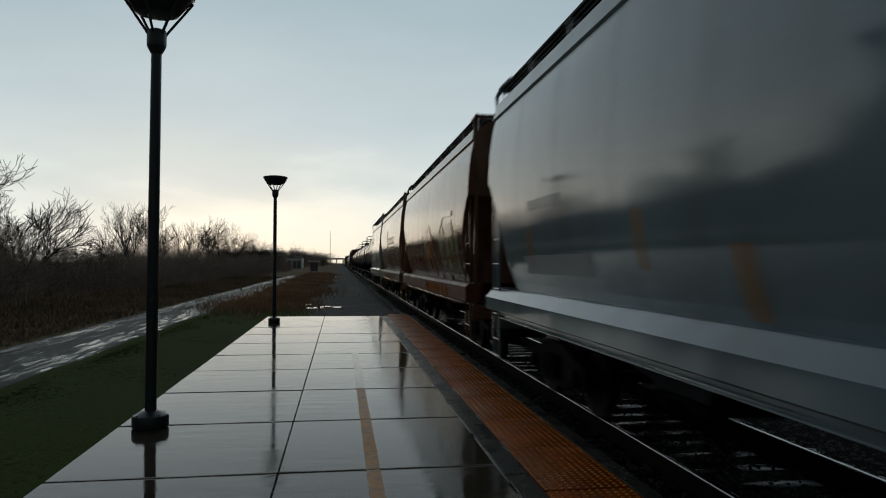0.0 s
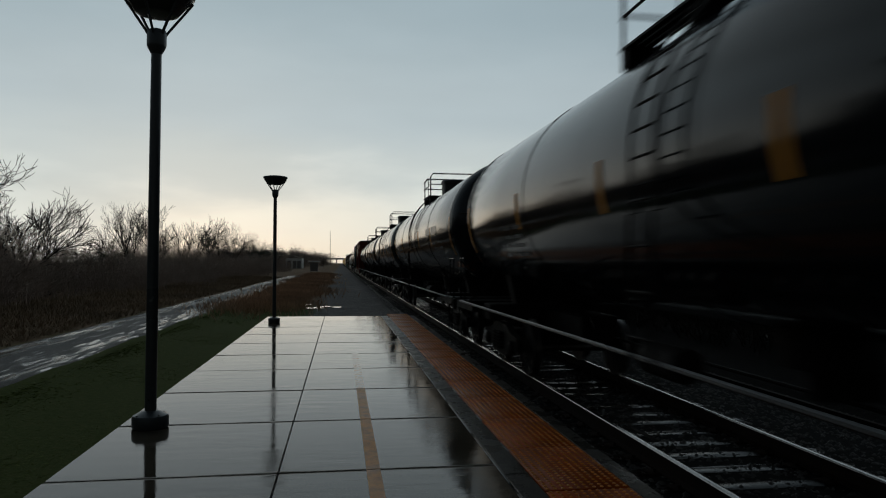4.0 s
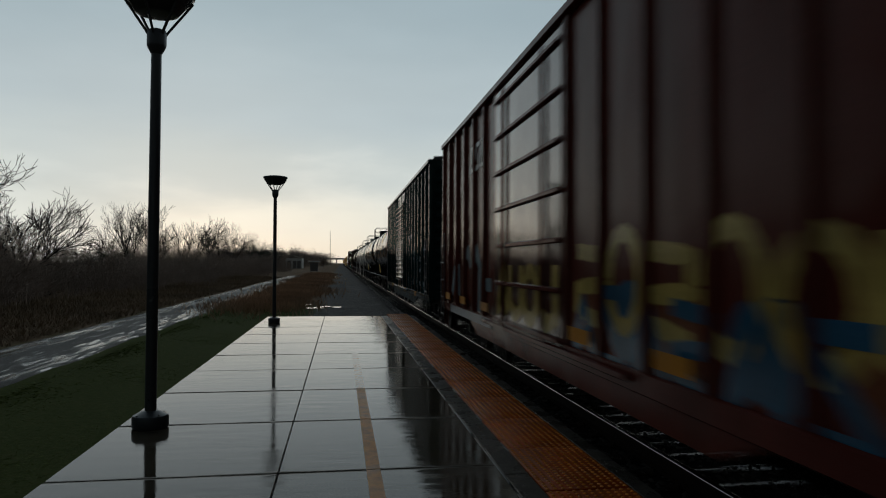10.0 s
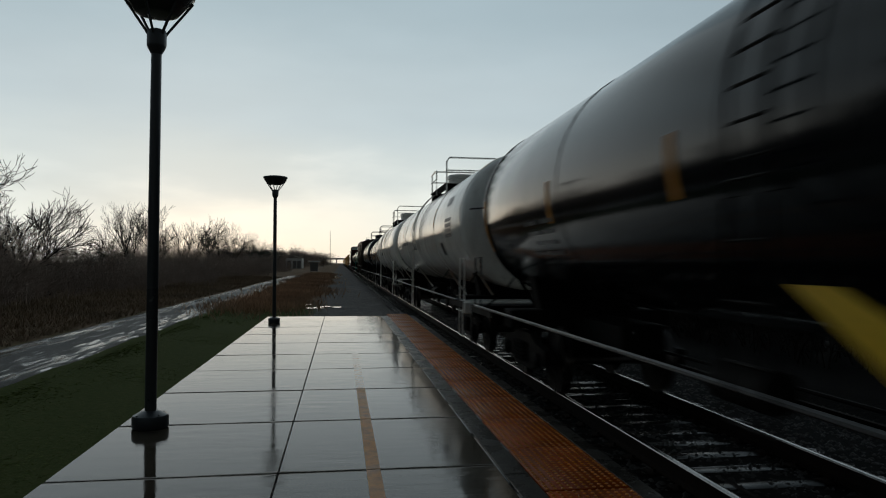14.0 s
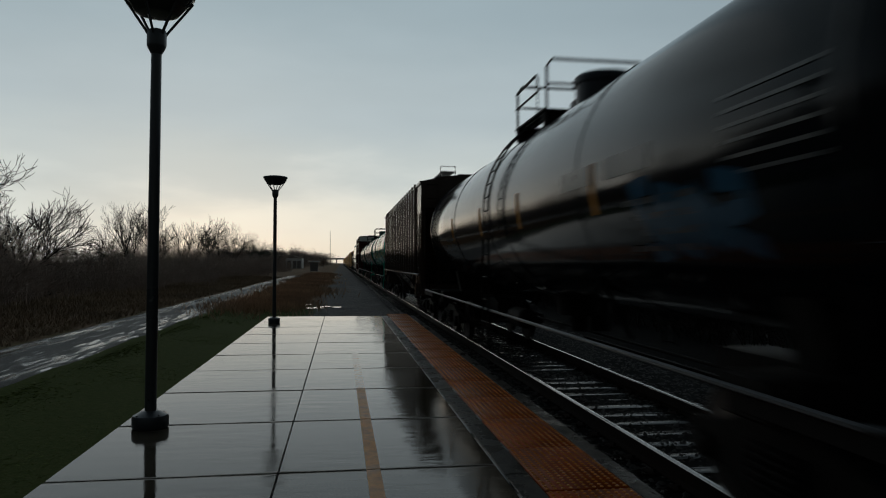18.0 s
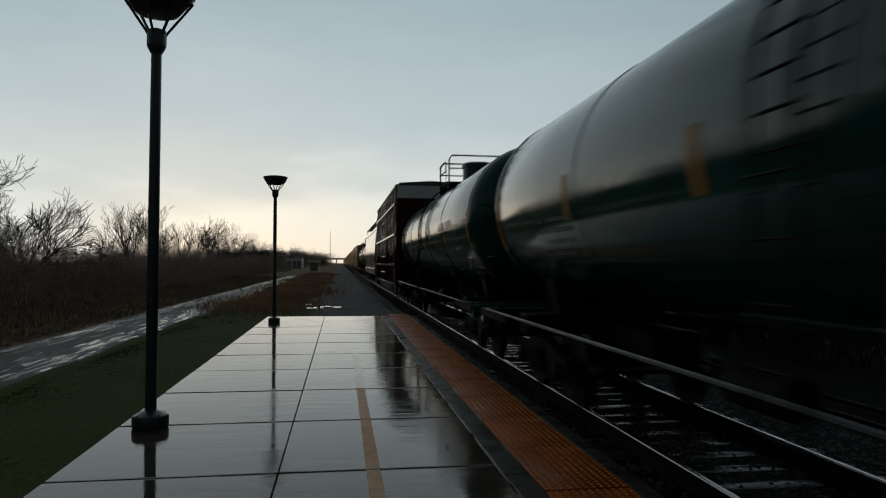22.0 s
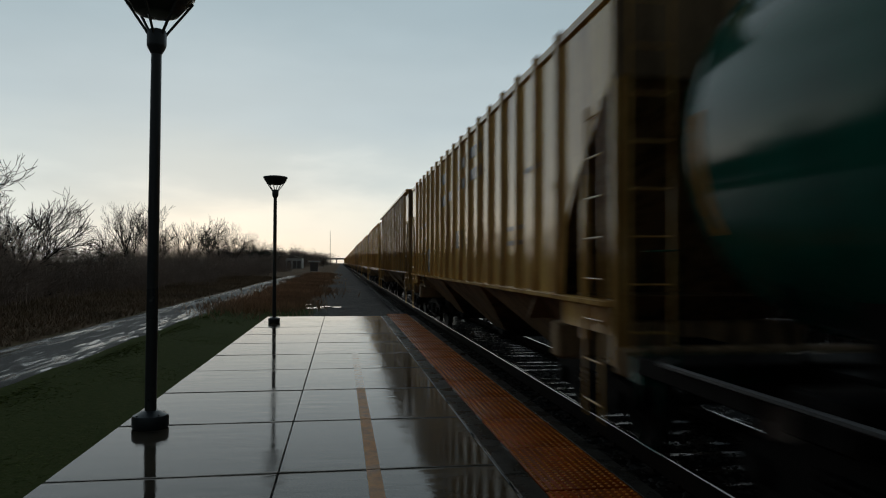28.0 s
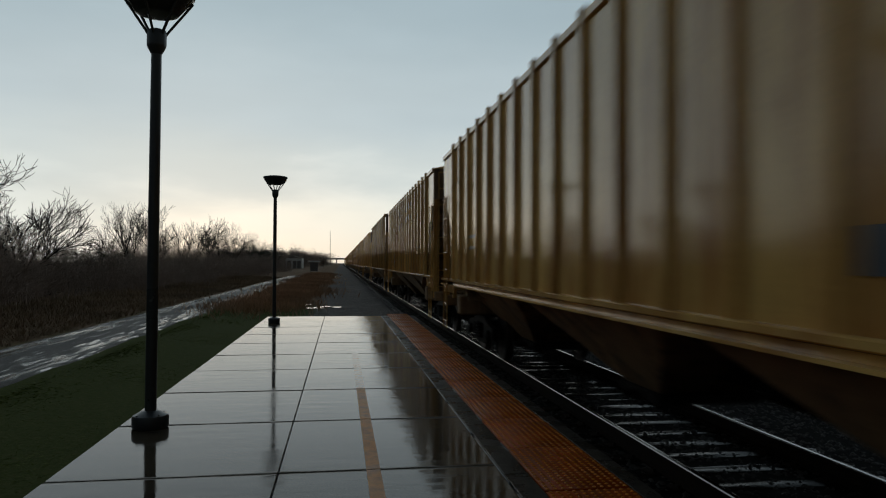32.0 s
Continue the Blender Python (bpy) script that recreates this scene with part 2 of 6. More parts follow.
M["rail"] = surface("rusty_rail", (0.016, 0.0105, 0.008), 0.75, 0.0, spread=0.3, bump=0.1, specular=0.06)
M["rail_top"] = surface("polished_railhead", (0.20, 0.196, 0.19), 0.16, 1.0, spread=0.15, bump=0.0)
M["steel"] = surface("dark_truck_steel", (0.012, 0.0105, 0.0095), 0.65, 0.0, spread=0.35, bump=0.2, specular=0.06)
M["wheel"] = surface("wheel_steel", (0.09, 0.08, 0.075), 0.32, 0.9, spread=0.2, bump=0.05)
M["grating"] = surface("galvanised_grating", (0.07, 0.072, 0.075), 0.45, 0.3)
M["bracket"] = surface("pale_galvanised_bracket", (0.20, 0.21, 0.22), 0.4, 0.2, specular=0.3)
M["tank_black"] = surface("gloss_black_tank", (0.0055, 0.008, 0.0105), 0.12, spread=0.25, patch=0.5, dirt=(0.011, 0.011, 0.0115), dirt_amount=0.5, bump=0.02, rough_spread=0.04, streaks=True, per_object=0.1, specular=0.20, dent=0.004)
M["tank_white"] = surface("chalky_white_tank", (0.84, 0.81, 0.74), 0.14, spread=0.1, patch=0.6, dirt=(0.22, 0.17, 0.12), dirt_amount=0.32, bump=0.02, streaks=True, rough_spread=0.06, specular=0.55, dent=0.004)
M["tank_green"] = surface("gloss_green_tank", (0.012, 0.29, 0.195), 0.12, spread=0.15, patch=0.6, dirt=(0.015, 0.06, 0.045), bump=0.02, streaks=True, specular=0.15, rough_spread=0.05, dent=0.004)
M["tank_deep_green"] = surface("deep_green_tank", (0.007, 0.095, 0.066), 0.12, spread=0.2, patch=0.6, dirt=(0.010, 0.035, 0.026), bump=0.02, streaks=True, specular=0.18, rough_spread=0.05, dent=0.004)
M["tank_dark_green"] = surface("dark_green_tank", (0.008, 0.066, 0.050), 0.12, spread=0.2, patch=0.6, dirt=(0.010, 0.026, 0.021), bump=0.02, streaks=True, specular=0.22, rough_spread=0.05, dent=0.004)
M["hop_grey"] = surface("blue_grey_hopper", (0.235, 0.30, 0.325), 0.10, spread=0.12, patch=0.5, dirt=(0.13, 0.13, 0.125), bump=0.02, streaks=True, rough_spread=0.05, specular=0.5, dent=0.006)
M["hop_brown"] = surface("faded_brown_hopper", (0.225, 0.116, 0.071), 0.10, spread=0.45, patch=1.5, dirt=(0.13, 0.048, 0.03), dirt_amount=0.85, bump=0.025, streaks=True, rough_spread=0.05, specular=0.2, dent=0.006)
M["hop_tan"] = surface("faded_tan_hopper", (0.31, 0.172, 0.078), 0.10, spread=0.35, patch=1.2, dirt=(0.19, 0.090, 0.042), dirt_amount=0.8, bump=0.025, streaks=True, rough_spread=0.05, specular=0.15, dent=0.006)
M["hop_light"] = surface("light_grey_hopper", (0.37, 0.42, 0.405), 0.12, spread=0.1, patch=0.6, dirt=(0.26, 0.26, 0.235), bump=0.02, streaks=True, rough_spread=0.05, specular=0.45, dent=0.006)
M["hop_silver"] = surface("warm_grey_hopper", (0.20, 0.185, 0.16), 0.06, spread=0.14, patch=0.6, dirt=(0.075, 0.062, 0.05), bump=0.01, streaks=True, rough_spread=0.03, specular=0.42, dent=0.0035)
M["rib_tan"] = surface("weathered_tan_hopper", (0.76, 0.46, 0.145), 0.09, spread=0.2, patch=0.8, dirt=(0.30, 0.10, 0.025), dirt_amount=0.8, bump=0.03, rough_spread=0.05, specular=0.32, streaks=True, per_object=0.1, dent=0.007)
M["rib_brown"] = surface("rusty_tan_hopper", (0.56, 0.33, 0.11), 0.10, spread=0.22, patch=0.8, dirt=(0.17, 0.07, 0.022), dirt_amount=0.85, bump=0.03, rough_spread=0.06, specular=0.32, streaks=True, per_object=0.1, dent=0.007)
# darker tan for the ribbed hoppers' bays, end and slope sheets, end sills, bolsters
M["rib_darker"] = surface("darker_tan_bay_and_end", (0.320, 0.208, 0.112), 0.6, spread=0.25, patch=1.2, dirt=(0.06, 0.04, 0.028), dirt_amount=0.85, bump=0.08, streaks=True, specular=0.15)
M["rib_dark"] = surface("dark_grimy_hopper", (0.052, 0.038, 0.031), 0.13, spread=0.3, patch=0.9, dirt=(0.045, 0.03, 0.02), bump=0.03, streaks=True, specular=0.13, dent=0.02)
M["box_brown"] = surface("oxide_red_boxcar", (0.108, 0.023, 0.016), 0.2, spread=0.25, patch=0.8, dirt=(0.05, 0.018, 0.012), bump=0.04, streaks=True, specular=0.04, rough_spread=0.08, dent=0.024)
M["door_brown"] = surface("glossy_maroon_door", (0.07, 0.02, 0.016), 0.09, spread=0.2, patch=0.8, dirt=(0.05, 0.022, 0.016), bump=0.02, streaks=True, specular=0.6, rough_spread=0.04, dent=0.012)
M["box_green"] = surface("dark_teal_boxcar", (0.008, 0.026, 0.0245), 0.11, spread=0.25, patch=0.8, dirt=(0.010, 0.015, 0.0155), bump=0.03, streaks=True, specular=0.075, rough_spread=0.05, dent=0.03)
M["box_maroon"] = surface("dark_maroon_boxcar", (0.045, 0.011, 0.009), 0.13, spread=0.25, patch=0.8, dirt=(0.03, 0.012, 0.009), bump=0.03, streaks=True, specular=0.06, rough_spread=0.05, dent=0.024)
M["sill_red"] = surface("rusty_red_sill", (0.195, 0.064, 0.038), 0.42, spread=0.25, patch=1.5, dirt=(0.07, 0.035, 0.022), dirt_amount=0.7, bump=0.06, specular=0.14)
M["sill_tan"] = surface("grimy_tan_sill", (0.210, 0.143, 0.083), 0.42, spread=0.25, patch=1.5, dirt=(0.08, 0.045, 0.028), dirt_amount=0.7, bump=0.06, specular=0.14)
M["reflector"] = surface("orange_reflective_tape", (0.50, 0.205, 0.02), 0.5, spread=0.15, specular=0.08)
M["yellow"] = surface("yellow_placard", (0.80, 0.50, 0.04), 0.4, spread=0.12, specular=0.2)
M["white_paint"] = surface("white_lettering", (0.62, 0.63, 0.61), 0.4, spread=0.15)
M["grey_paint"] = surface("grey_lettering", (0.30, 0.31, 0.32), 0.4, spread=0.15)
M["faint_paint"] = surface("worn_grey_lettering", (0.075, 0.078, 0.08), 0.3, spread=0.25, specular=0.2)
M["dark_paint"] = surface("dark_lettering", (0.02, 0.023, 0.027), 0.4, spread=0.15, specular=0.15)
M["slate_paint"] = surface("slate_lettering", (0.075, 0.088, 0.095), 0.3, spread=0.2, specular=0.2)
M["faded_stencil"] = surface("faded_brown_stencil", (0.20, 0.155, 0.10), 0.35, spread=0.35, specular=0.2, dirt=(0.4, 0.27, 0.12), dirt_amount=0.7, patch=3.0)
M["blue_paint"] = surface("dark_blue_stencil", (0.030, 0.048, 0.066), 0.4, spread=0.3)
M["teal_spray"] = surface("teal_spray_paint", (0.025, 0.291, 0.197), 0.13, spread=0.3, rough_spread=0.05, specular=0.15)
M["ochre_spray"] = surface("ochre_spray_paint", (0.303, 0.165, 0.036), 0.13, spread=0.3, rough_spread=0.05, specular=0.15)
M["orange_spray"] = surface("orange_spray_paint", (0.47, 0.122, 0.012), 0.13, spread=0.3, rough_spread=0.05, specular=0.10)
M["cream_spray"] = surface("cream_spray_paint", (0.44, 0.36, 0.20), 0.13, spread=0.3, rough_spread=0.05, specular=0.10)
M["straw_spray"] = surface("straw_yellow_spray_paint", (0.42, 0.30, 0.085), 0.13, spread=0.35, rough_spread=0.05, specular=0.10)
M["red_spray"] = surface("red_spray_paint", (0.34, 0.030, 0.016), 0.13, spread=0.3, rough_spread=0.05, specular=0.08)
M["rust_spray"] = surface("rust_brown_spray_paint", (0.165, 0.052, 0.022), 0.12, spread=0.35, rough_spread=0.05, specular=0.15)
M["olive_spray"] = surface("olive_tan_spray_paint", (0.209, 0.151, 0.063), 0.12, spread=0.35, rough_spread=0.05, specular=0.15)
M["blue_spray"] = surface("blue_spray_paint", (0.028, 0.094, 0.160), 0.13, spread=0.3, rough_spread=0.05, specular=0.15)
M["pale_spray"] = surface("pale_blue_spray_paint", (0.264, 0.330, 0.350), 0.13, spread=0.35, rough_spread=0.05, specular=0.15)
M["dull_spray"] = surface("dull_grey_blue_spray_paint", (0.09, 0.13, 0.142), 0.13, spread=0.45, rough_spread=0.05, specular=0.15, patch=2.0, streaks=True)
M["sky_spray"] = surface("grey_blue_spray_paint", (0.11, 0.21, 0.27), 0.13, spread=0.35, rough_spread=0.05, specular=0.15)
M["black_spray"] = surface("black_spray_paint", (0.02, 0.018, 0.018), 0.13, spread=0.3, rough_spread=0.05, specular=0.4)
M["far_white"] = surface("white_siding", (0.6, 0.6, 0.58), 0.6, spread=0.1)
M["far_grey"] = surface("bridge_concrete", (0.16, 0.15, 0.14), 0.8)
M["far_dark"] = surface("far_dark_metal", (0.10, 0.10, 0.102), 0.6)


# ---------------------------------------------------------------- mesh helpers
class Shape:
    """Gathers vertices and faces of one mesh."""

    def __init__(self):
        self.v, self.f = [], []

    def add(self, verts, faces):
        n = len(self.v)
        self.v += [tuple(p) for p in verts]
        self.f += [tuple(i + n for i in q) for q in faces]
        return self

    def box(self, x0, x1, y0, y1, z0, z1, c=0.0):
        x0, x1, y0, y1, z0, z1 = min(x0, x1), max(x0, x1), min(y0, y1), max(y0, y1), min(z0, z1), max(z0, z1)
        if c:
            return self.chamfered(x0, x1, y0, y1, z0, z1, c)
        return self.add([(x, y, z) for x in (x0, x1) for y in (y0, y1) for z in (z0, z1)],
                        [(0, 1, 3, 2), (4, 6, 7, 5), (0, 4, 5, 1), (2, 3, 7, 6), (0, 2, 6, 4), (1, 5, 7, 3)])

    def chamfered(self, x0, x1, y0, y1, z0, z1, c):
        rings = []
        for z, i in ((z0, c), (z0 + c, 0), (z1 - c, 0), (z1, c)):
            a, b, d, e = x0 + i, x1 - i, y0 + i, y1 - i
            k = c
            rings.append([(a + k, d, z), (b - k, d, z), (b, d + k, z), (b, e - k, z), (b - k, e, z), (a + k, e, z), (a, e - k, z), (a, d + k, z)])
        return self.loft(rings, caps=True)

    def loft(self, rings, closed=True, caps=False):
        n = len(rings[0])
        faces = []
        for j in range(len(rings) - 1):
            for i in range(n if closed else n - 1):
                k = (i + 1) % n
                faces.append((j * n + i, j * n + k, (j + 1) * n + k, (j + 1) * n + i))
        if caps:
            faces.append(tuple(reversed(range(n))))
            faces.append(tuple((len(rings) - 1) * n + i for i in range(n)))
        return self.add([p for r in rings for p in r], faces)

    def cyl(self, p, q, r0, r1=None, n=12, caps=True):
        return self.tube([p, q], [r0, r0 if r1 is None else r1], n, caps)

    def tube(self, pts, r, n=8, caps=True):
        pts = [Vector(p) for p in pts]
        rs = r if isinstance(r, (list, tuple)) else [r] * len(pts)
        rings = []
        for i, p in enumerate(pts):
            d = (pts[min(i + 1, len(pts) - 1)] - pts[max(i - 1, 0)]).normalized()
            a = d.orthogonal().normalized() if abs(d.z) < 0.999 else Vector((1, 0, 0))
            if abs(d.z) < 0.999:
                a = d.cross(Vector((0, 0, 1))).normalized()
            b = d.cross(a)
            rings.append([p + rs[i] * (math.cos(2 * math.pi * k / n) * a + math.sin(2 * math.pi * k / n) * b) for k in range(n)])
        return self.loft(rings, caps=caps)

    def turned(self, profile, centre=(0, 0, 0), n=24, axis="z"):
        """A solid turned from (radius, height) pairs."""
        rings = []
        for r, h in profile:
            ring = []
            for k in range(n):
                c, s = r * math.cos(2 * math.pi * k / n), r * math.sin(2 * math.pi * k / n)
                p = {"z": (c, s, h), "x": (h, c, s), "y": (s, h, c)}[axis]
                ring.append((p[0] + centre[0], p[1] + centre[1], p[2] + centre[2]))
            rings.append(ring)
        return self.loft(rings, caps=True)

    def prism(self, outline, x0, x1):
        """A plate with the outline (y, z), from x0 to x1."""
        n = len(outline)
        verts = [(x0, y, z) for y, z in outline] + [(x1, y, z) for y, z in outline]
        return self.add(verts, [tuple(range(n)), tuple(n + i for i in reversed(range(n)))] +
                        [(i, n + i, n + (i + 1) % n, (i + 1) % n) for i in range(n)])

    def moved(self, dx=0, dy=0, dz=0):
        self.v = [(x + dx, y + dy, z + dz) for x, y, z in self.v]
        return self

    def mesh(self, name, angle=38):
        me = bpy.data.meshes.new(name)
        me.from_pydata(self.v, [], self.f)
        bm = bmesh.new()
        bm.from_mesh(me)
        bmesh.ops.recalc_face_normals(bm, faces=bm.faces)
        bm.to_mesh(me)
        bm.free()
        me.shade_smooth()
        me.set_sharp_from_angle(angle=radians(angle))
        return me


MESHES = {}


def part(name, shape, material, parent=None, label="", at=None, key=None, flat=False, kind=""):
    """Links one mesh as an object of its own, under a thing or a part; key: alike pieces share the mesh."""
    if key is not None and key in MESHES:
        me = MESHES[key]
    else:
        me = shape() if callable(shape) else shape
        if isinstance(me, Shape):
            me = me.mesh(name)
        if flat:
            me.shade_flat()
        me.materials.append(M[material])
        if key is not None:
            MESHES[key] = me
    ob = new(name, me)
    if parent is not None:
        ob.parent = parent
    if at is not None:
        ob.matrix_basis = at if isinstance(at, Matrix) else Matrix.Translation(at)
    if label or kind:
        tagged(ob, label=label, kind=kind)
    return ob


def thing(name, label, category, group="", kind="", at=(0, 0, 0)):
    ob = new(name)
    ob.empty_display_size = 0.2
    ob.location = at
    return tagged(ob, label=label, category=category, group=group, kind=kind)


def quick_mesh(name, verts, faces, material, smooth=False):
    """A big mesh out of arrays; faces all with the same number of corners."""
    me = bpy.data.meshes.new(name)
    verts, faces = np.asarray(verts, dtype=np.float32), np.asarray(faces, dtype=np.int32)
    k = faces.shape[1]
    me.vertices.add(len(verts))
    me.vertices.foreach_set("co", verts.ravel())
    me.loops.add(faces.size)
    me.loops.foreach_set("vertex_index", faces.ravel())
    me.polygons.add(len(faces))
    me.polygons.foreach_set("loop_start", np.arange(0, faces.size, k, dtype=np.int32))
    me.update(calc_edges=True)
    me.validate()
    if smooth:
        me.shade_smooth()
    me.materials.append(M[material])
    return me


def scattered(base_v, base_f, places, turns, sizes, tilts=None):
    """Copies of one small mesh at many places, as arrays."""
    n, k = len(places), len(base_v)
    c, s = np.cos(turns)[:, None], np.sin(turns)[:, None]
    v = base_v[None, :, :] * sizes[:, None, :]
    x = v[:, :, 0] * c - v[:, :, 1] * s
    y = v[:, :, 0] * s + v[:, :, 1] * c
    z = v[:, :, 2]
    if tilts is not None:
        x, y = x + z * tilts[:, None, 0], y + z * tilts[:, None, 1]
    out = np.stack([x, y, z], 2) + places[:, None, :]
    return out.reshape(-1, 3), (base_f[None, :, :] + (np.arange(n) * k)[:, None, None]).reshape(-1, base_f.shape[1])


# ---------------------------------------------------------------- ground, track and platform
rng = np.random.default_rng(7)
PLAT_L, PLAT_R, PLAT_END = -2.19, 2.28, 21.69


def ground_material():
    """One sheet of land: mown grass by the platform, bare damp gravel along the track, brown weeds and soil beyond."""
    m = bpy.data.materials.new("land")
    m.use_nodes = True
    tree = m.node_tree
    tree.nodes.clear()
    add = nodes_of(tree)
    pos = add("ShaderNodeNewGeometry").outputs["Position"]
    xyz = add("ShaderNodeSeparateXYZ", inputs={0: pos})
    n1 = add("ShaderNodeTexNoise", inputs={"Vector": pos, "Scale": 0.35, "Detail": 6.0, "Roughness": 0.65}).outputs["Fac"]
    n2 = add("ShaderNodeTexNoise", inputs={"Vector": pos, "Scale": 14.0, "Detail": 5.0, "Roughness": 0.7}).outputs["Fac"]
    wob = add("ShaderNodeMath", op="MULTIPLY_ADD", inputs={0: n1, 1: 2.4, 2: -1.2}).outputs[0]
    x = add("ShaderNodeMath", op="ADD", inputs={0: xyz.outputs["X"], 1: wob}).outputs[0]
    y = add("ShaderNodeMath", op="MULTIPLY_ADD", inputs={0: wob, 1: 4.0, 2: xyz.outputs["Y"]}).outputs[0]
    green = ramp_of(add("ShaderNodeValToRGB", inputs={0: n2}), [(0.25, (0.060, 0.080, 0.023)), (0.5, (0.085, 0.105, 0.031)), (0.8, (0.13, 0.125, 0.05))]).outputs[0]
    brown = ramp_of(add("ShaderNodeValToRGB", inputs={0: n2}), [(0.25, (0.14, 0.096, 0.062)), (0.5, (0.235, 0.158, 0.10)), (0.8, (0.34, 0.235, 0.155))]).outputs[0]
    grit = ramp_of(add("ShaderNodeValToRGB", inputs={0: n2}), [(0.25, (0.11, 0.099, 0.092)), (0.5, (0.21, 0.19, 0.176)), (0.8, (0.34, 0.31, 0.288))]).outputs[0]
    to_brown = add("ShaderNodeMapRange", inputs={0: x, 1: -7.0, 2: -8.2, 3: 0.0, 4: 1.0}).outputs[0]
    far = add("ShaderNodeMapRange", inputs={0: y, 1: 30.0, 2: 36.0, 3: 0.0, 4: 1.0}).outputs[0]
    wild = add("ShaderNodeMath", op="MAXIMUM", inputs={0: to_brown, 1: far}).outputs[0]
    c = add("ShaderNodeMix", blend="MIX", inputs={0: wild, 6: green, 7: brown}).outputs[2]
    to_grit = add("ShaderNodeMapRange", inputs={0: x, 1: -1.7, 2: -0.6, 3: 0.0, 4: 1.0}).outputs[0]
    c = add("ShaderNodeMix", blend="MIX", inputs={0: to_grit, 6: c, 7: grit}).outputs[2]
    # past the far rail the land is painted near-black in place of shade
    to_shade = add("ShaderNodeMapRange", inputs={0: xyz.outputs["X"], 1: 5.0, 2: 6.0, 3: 0.0, 4: 1.0}).outputs[0]
    shade_dark = ramp_of(add("ShaderNodeValToRGB", inputs={0: n2}), [(0.25, (0.006, 0.0055, 0.005)), (0.55, (0.012, 0.011, 0.010)), (0.8, (0.03, 0.027, 0.024))]).outputs[0]
    c = add("ShaderNodeMix", blend="MIX", inputs={0: to_shade, 6: c, 7: shade_dark}).outputs[2]
    bp = add("ShaderNodeBump", inputs={"Strength": 0.7, "Distance": 0.04, "Height": n2})
    bsdf = add("ShaderNodeBsdfPrincipled", inputs={"Base Color": c, "Roughness": 0.9, "Specular IOR Level": 0.03, "Normal": bp.outputs[0]})
    add("ShaderNodeOutputMaterial", inputs={0: bsdf.outputs[0]})
    return m


def road_material():
    """A rutted gravel lane, water standing in streaks along both wheel tracks."""
    m = bpy.data.materials.new("rutted_lane")
    m.use_nodes = True
    tree = m.node_tree
    tree.nodes.clear()
    add = nodes_of(tree)
    pos = add("ShaderNodeNewGeometry").outputs["Position"]
    xyz = add("ShaderNodeSeparateXYZ", inputs={0: pos})
    long = add("ShaderNodeMapping", inputs={0: pos})
    long.inputs["Scale"].default_value = (5.5, 0.62, 1.0)
    n1 = add("ShaderNodeTexNoise", inputs={"Vector": long.outputs[0], "Scale": 1.0, "Detail": 7.0, "Roughness": 0.68}).outputs["Fac"]
    n2 = add("ShaderNodeTexNoise", inputs={"Vector": pos, "Scale": 18.0, "Detail": 5.0, "Roughness": 0.7}).outputs["Fac"]
    n1 = add("ShaderNodeMapRange", inputs={0: n1, 1: 0.36, 2: 0.64, 3: 0.0, 4: 1.0}).outputs[0]
    off = add("ShaderNodeMath", op="ADD", inputs={0: xyz.outputs["X"], 1: -LANE_X}).outputs[0]
    side = add("ShaderNodeMath", op="ABSOLUTE", inputs={0: off}).outputs[0]
    rut = add("ShaderNodeMath", op="SUBTRACT", inputs={0: side, 1: 0.76}).outputs[0]
    rut = add("ShaderNodeMath", op="ABSOLUTE", inputs={0: rut}).outputs[0]
    rut = add("ShaderNodeMath", op="MULTIPLY_ADD", inputs={0: rut, 1: -0.75, 2: n1}).outputs[0]
    water = add("ShaderNodeMapRange", inputs={0: rut, 1: 0.28, 2: 0.58, 3: 0.0, 4: 1.0}).outputs[0]
    dry = ramp_of(add("ShaderNodeValToRGB", inputs={0: n2}), [(0.25, (0.04, 0.036, 0.032)), (0.55, (0.085, 0.077, 0.069)), (0.8, (0.15, 0.138, 0.125))]).outputs[0]
    c = add("ShaderNodeMix", blend="MIX", inputs={0: water, 6: dry, 7: (0.04, 0.037, 0.033, 1)}).outputs[2]
    ro = add("ShaderNodeMapRange", inputs={0: water, 1: 0.0, 2: 1.0, 3: 0.6, 4: 0.10}).outputs[0]
    sp = add("ShaderNodeMapRange", inputs={0: water, 1: 0.0, 2: 1.0, 3: 0.10, 4: 0.40}).outputs[0]
    st = add("ShaderNodeMapRange", inputs={0: water, 1: 0.0, 2: 1.0, 3: 0.6, 4: 0.06}).outputs[0]
    bp = add("ShaderNodeBump", inputs={"Strength": st, "Distance": 0.03, "Height": n2})
    bsdf = add("ShaderNodeBsdfPrincipled", inputs={"Base Color": c, "Roughness": ro, "Specular IOR Level": sp, "Normal": bp.outputs[0]})
    add("ShaderNodeOutputMaterial", inputs={0: bsdf.outputs[0]})
    return m


LANE_X = -6.62
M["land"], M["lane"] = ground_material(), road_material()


def sheet(name, xs, ys, height, material):
    """A sheet over a grid of x and y values."""
    X, Y = np.meshgrid(xs, ys)
    Z = height(X, Y)
    v = np.stack([X.ravel(), Y.ravel(), Z.ravel()], 1)
    n, k = len(ys), len(xs)
    i = (np.arange(n - 1)[:, None] * k + np.arange(k - 1)[None, :]).ravel()
    return quick_mesh(name, v, np.stack([i, i + 1, i + k + 1, i + k], 1), material, True)


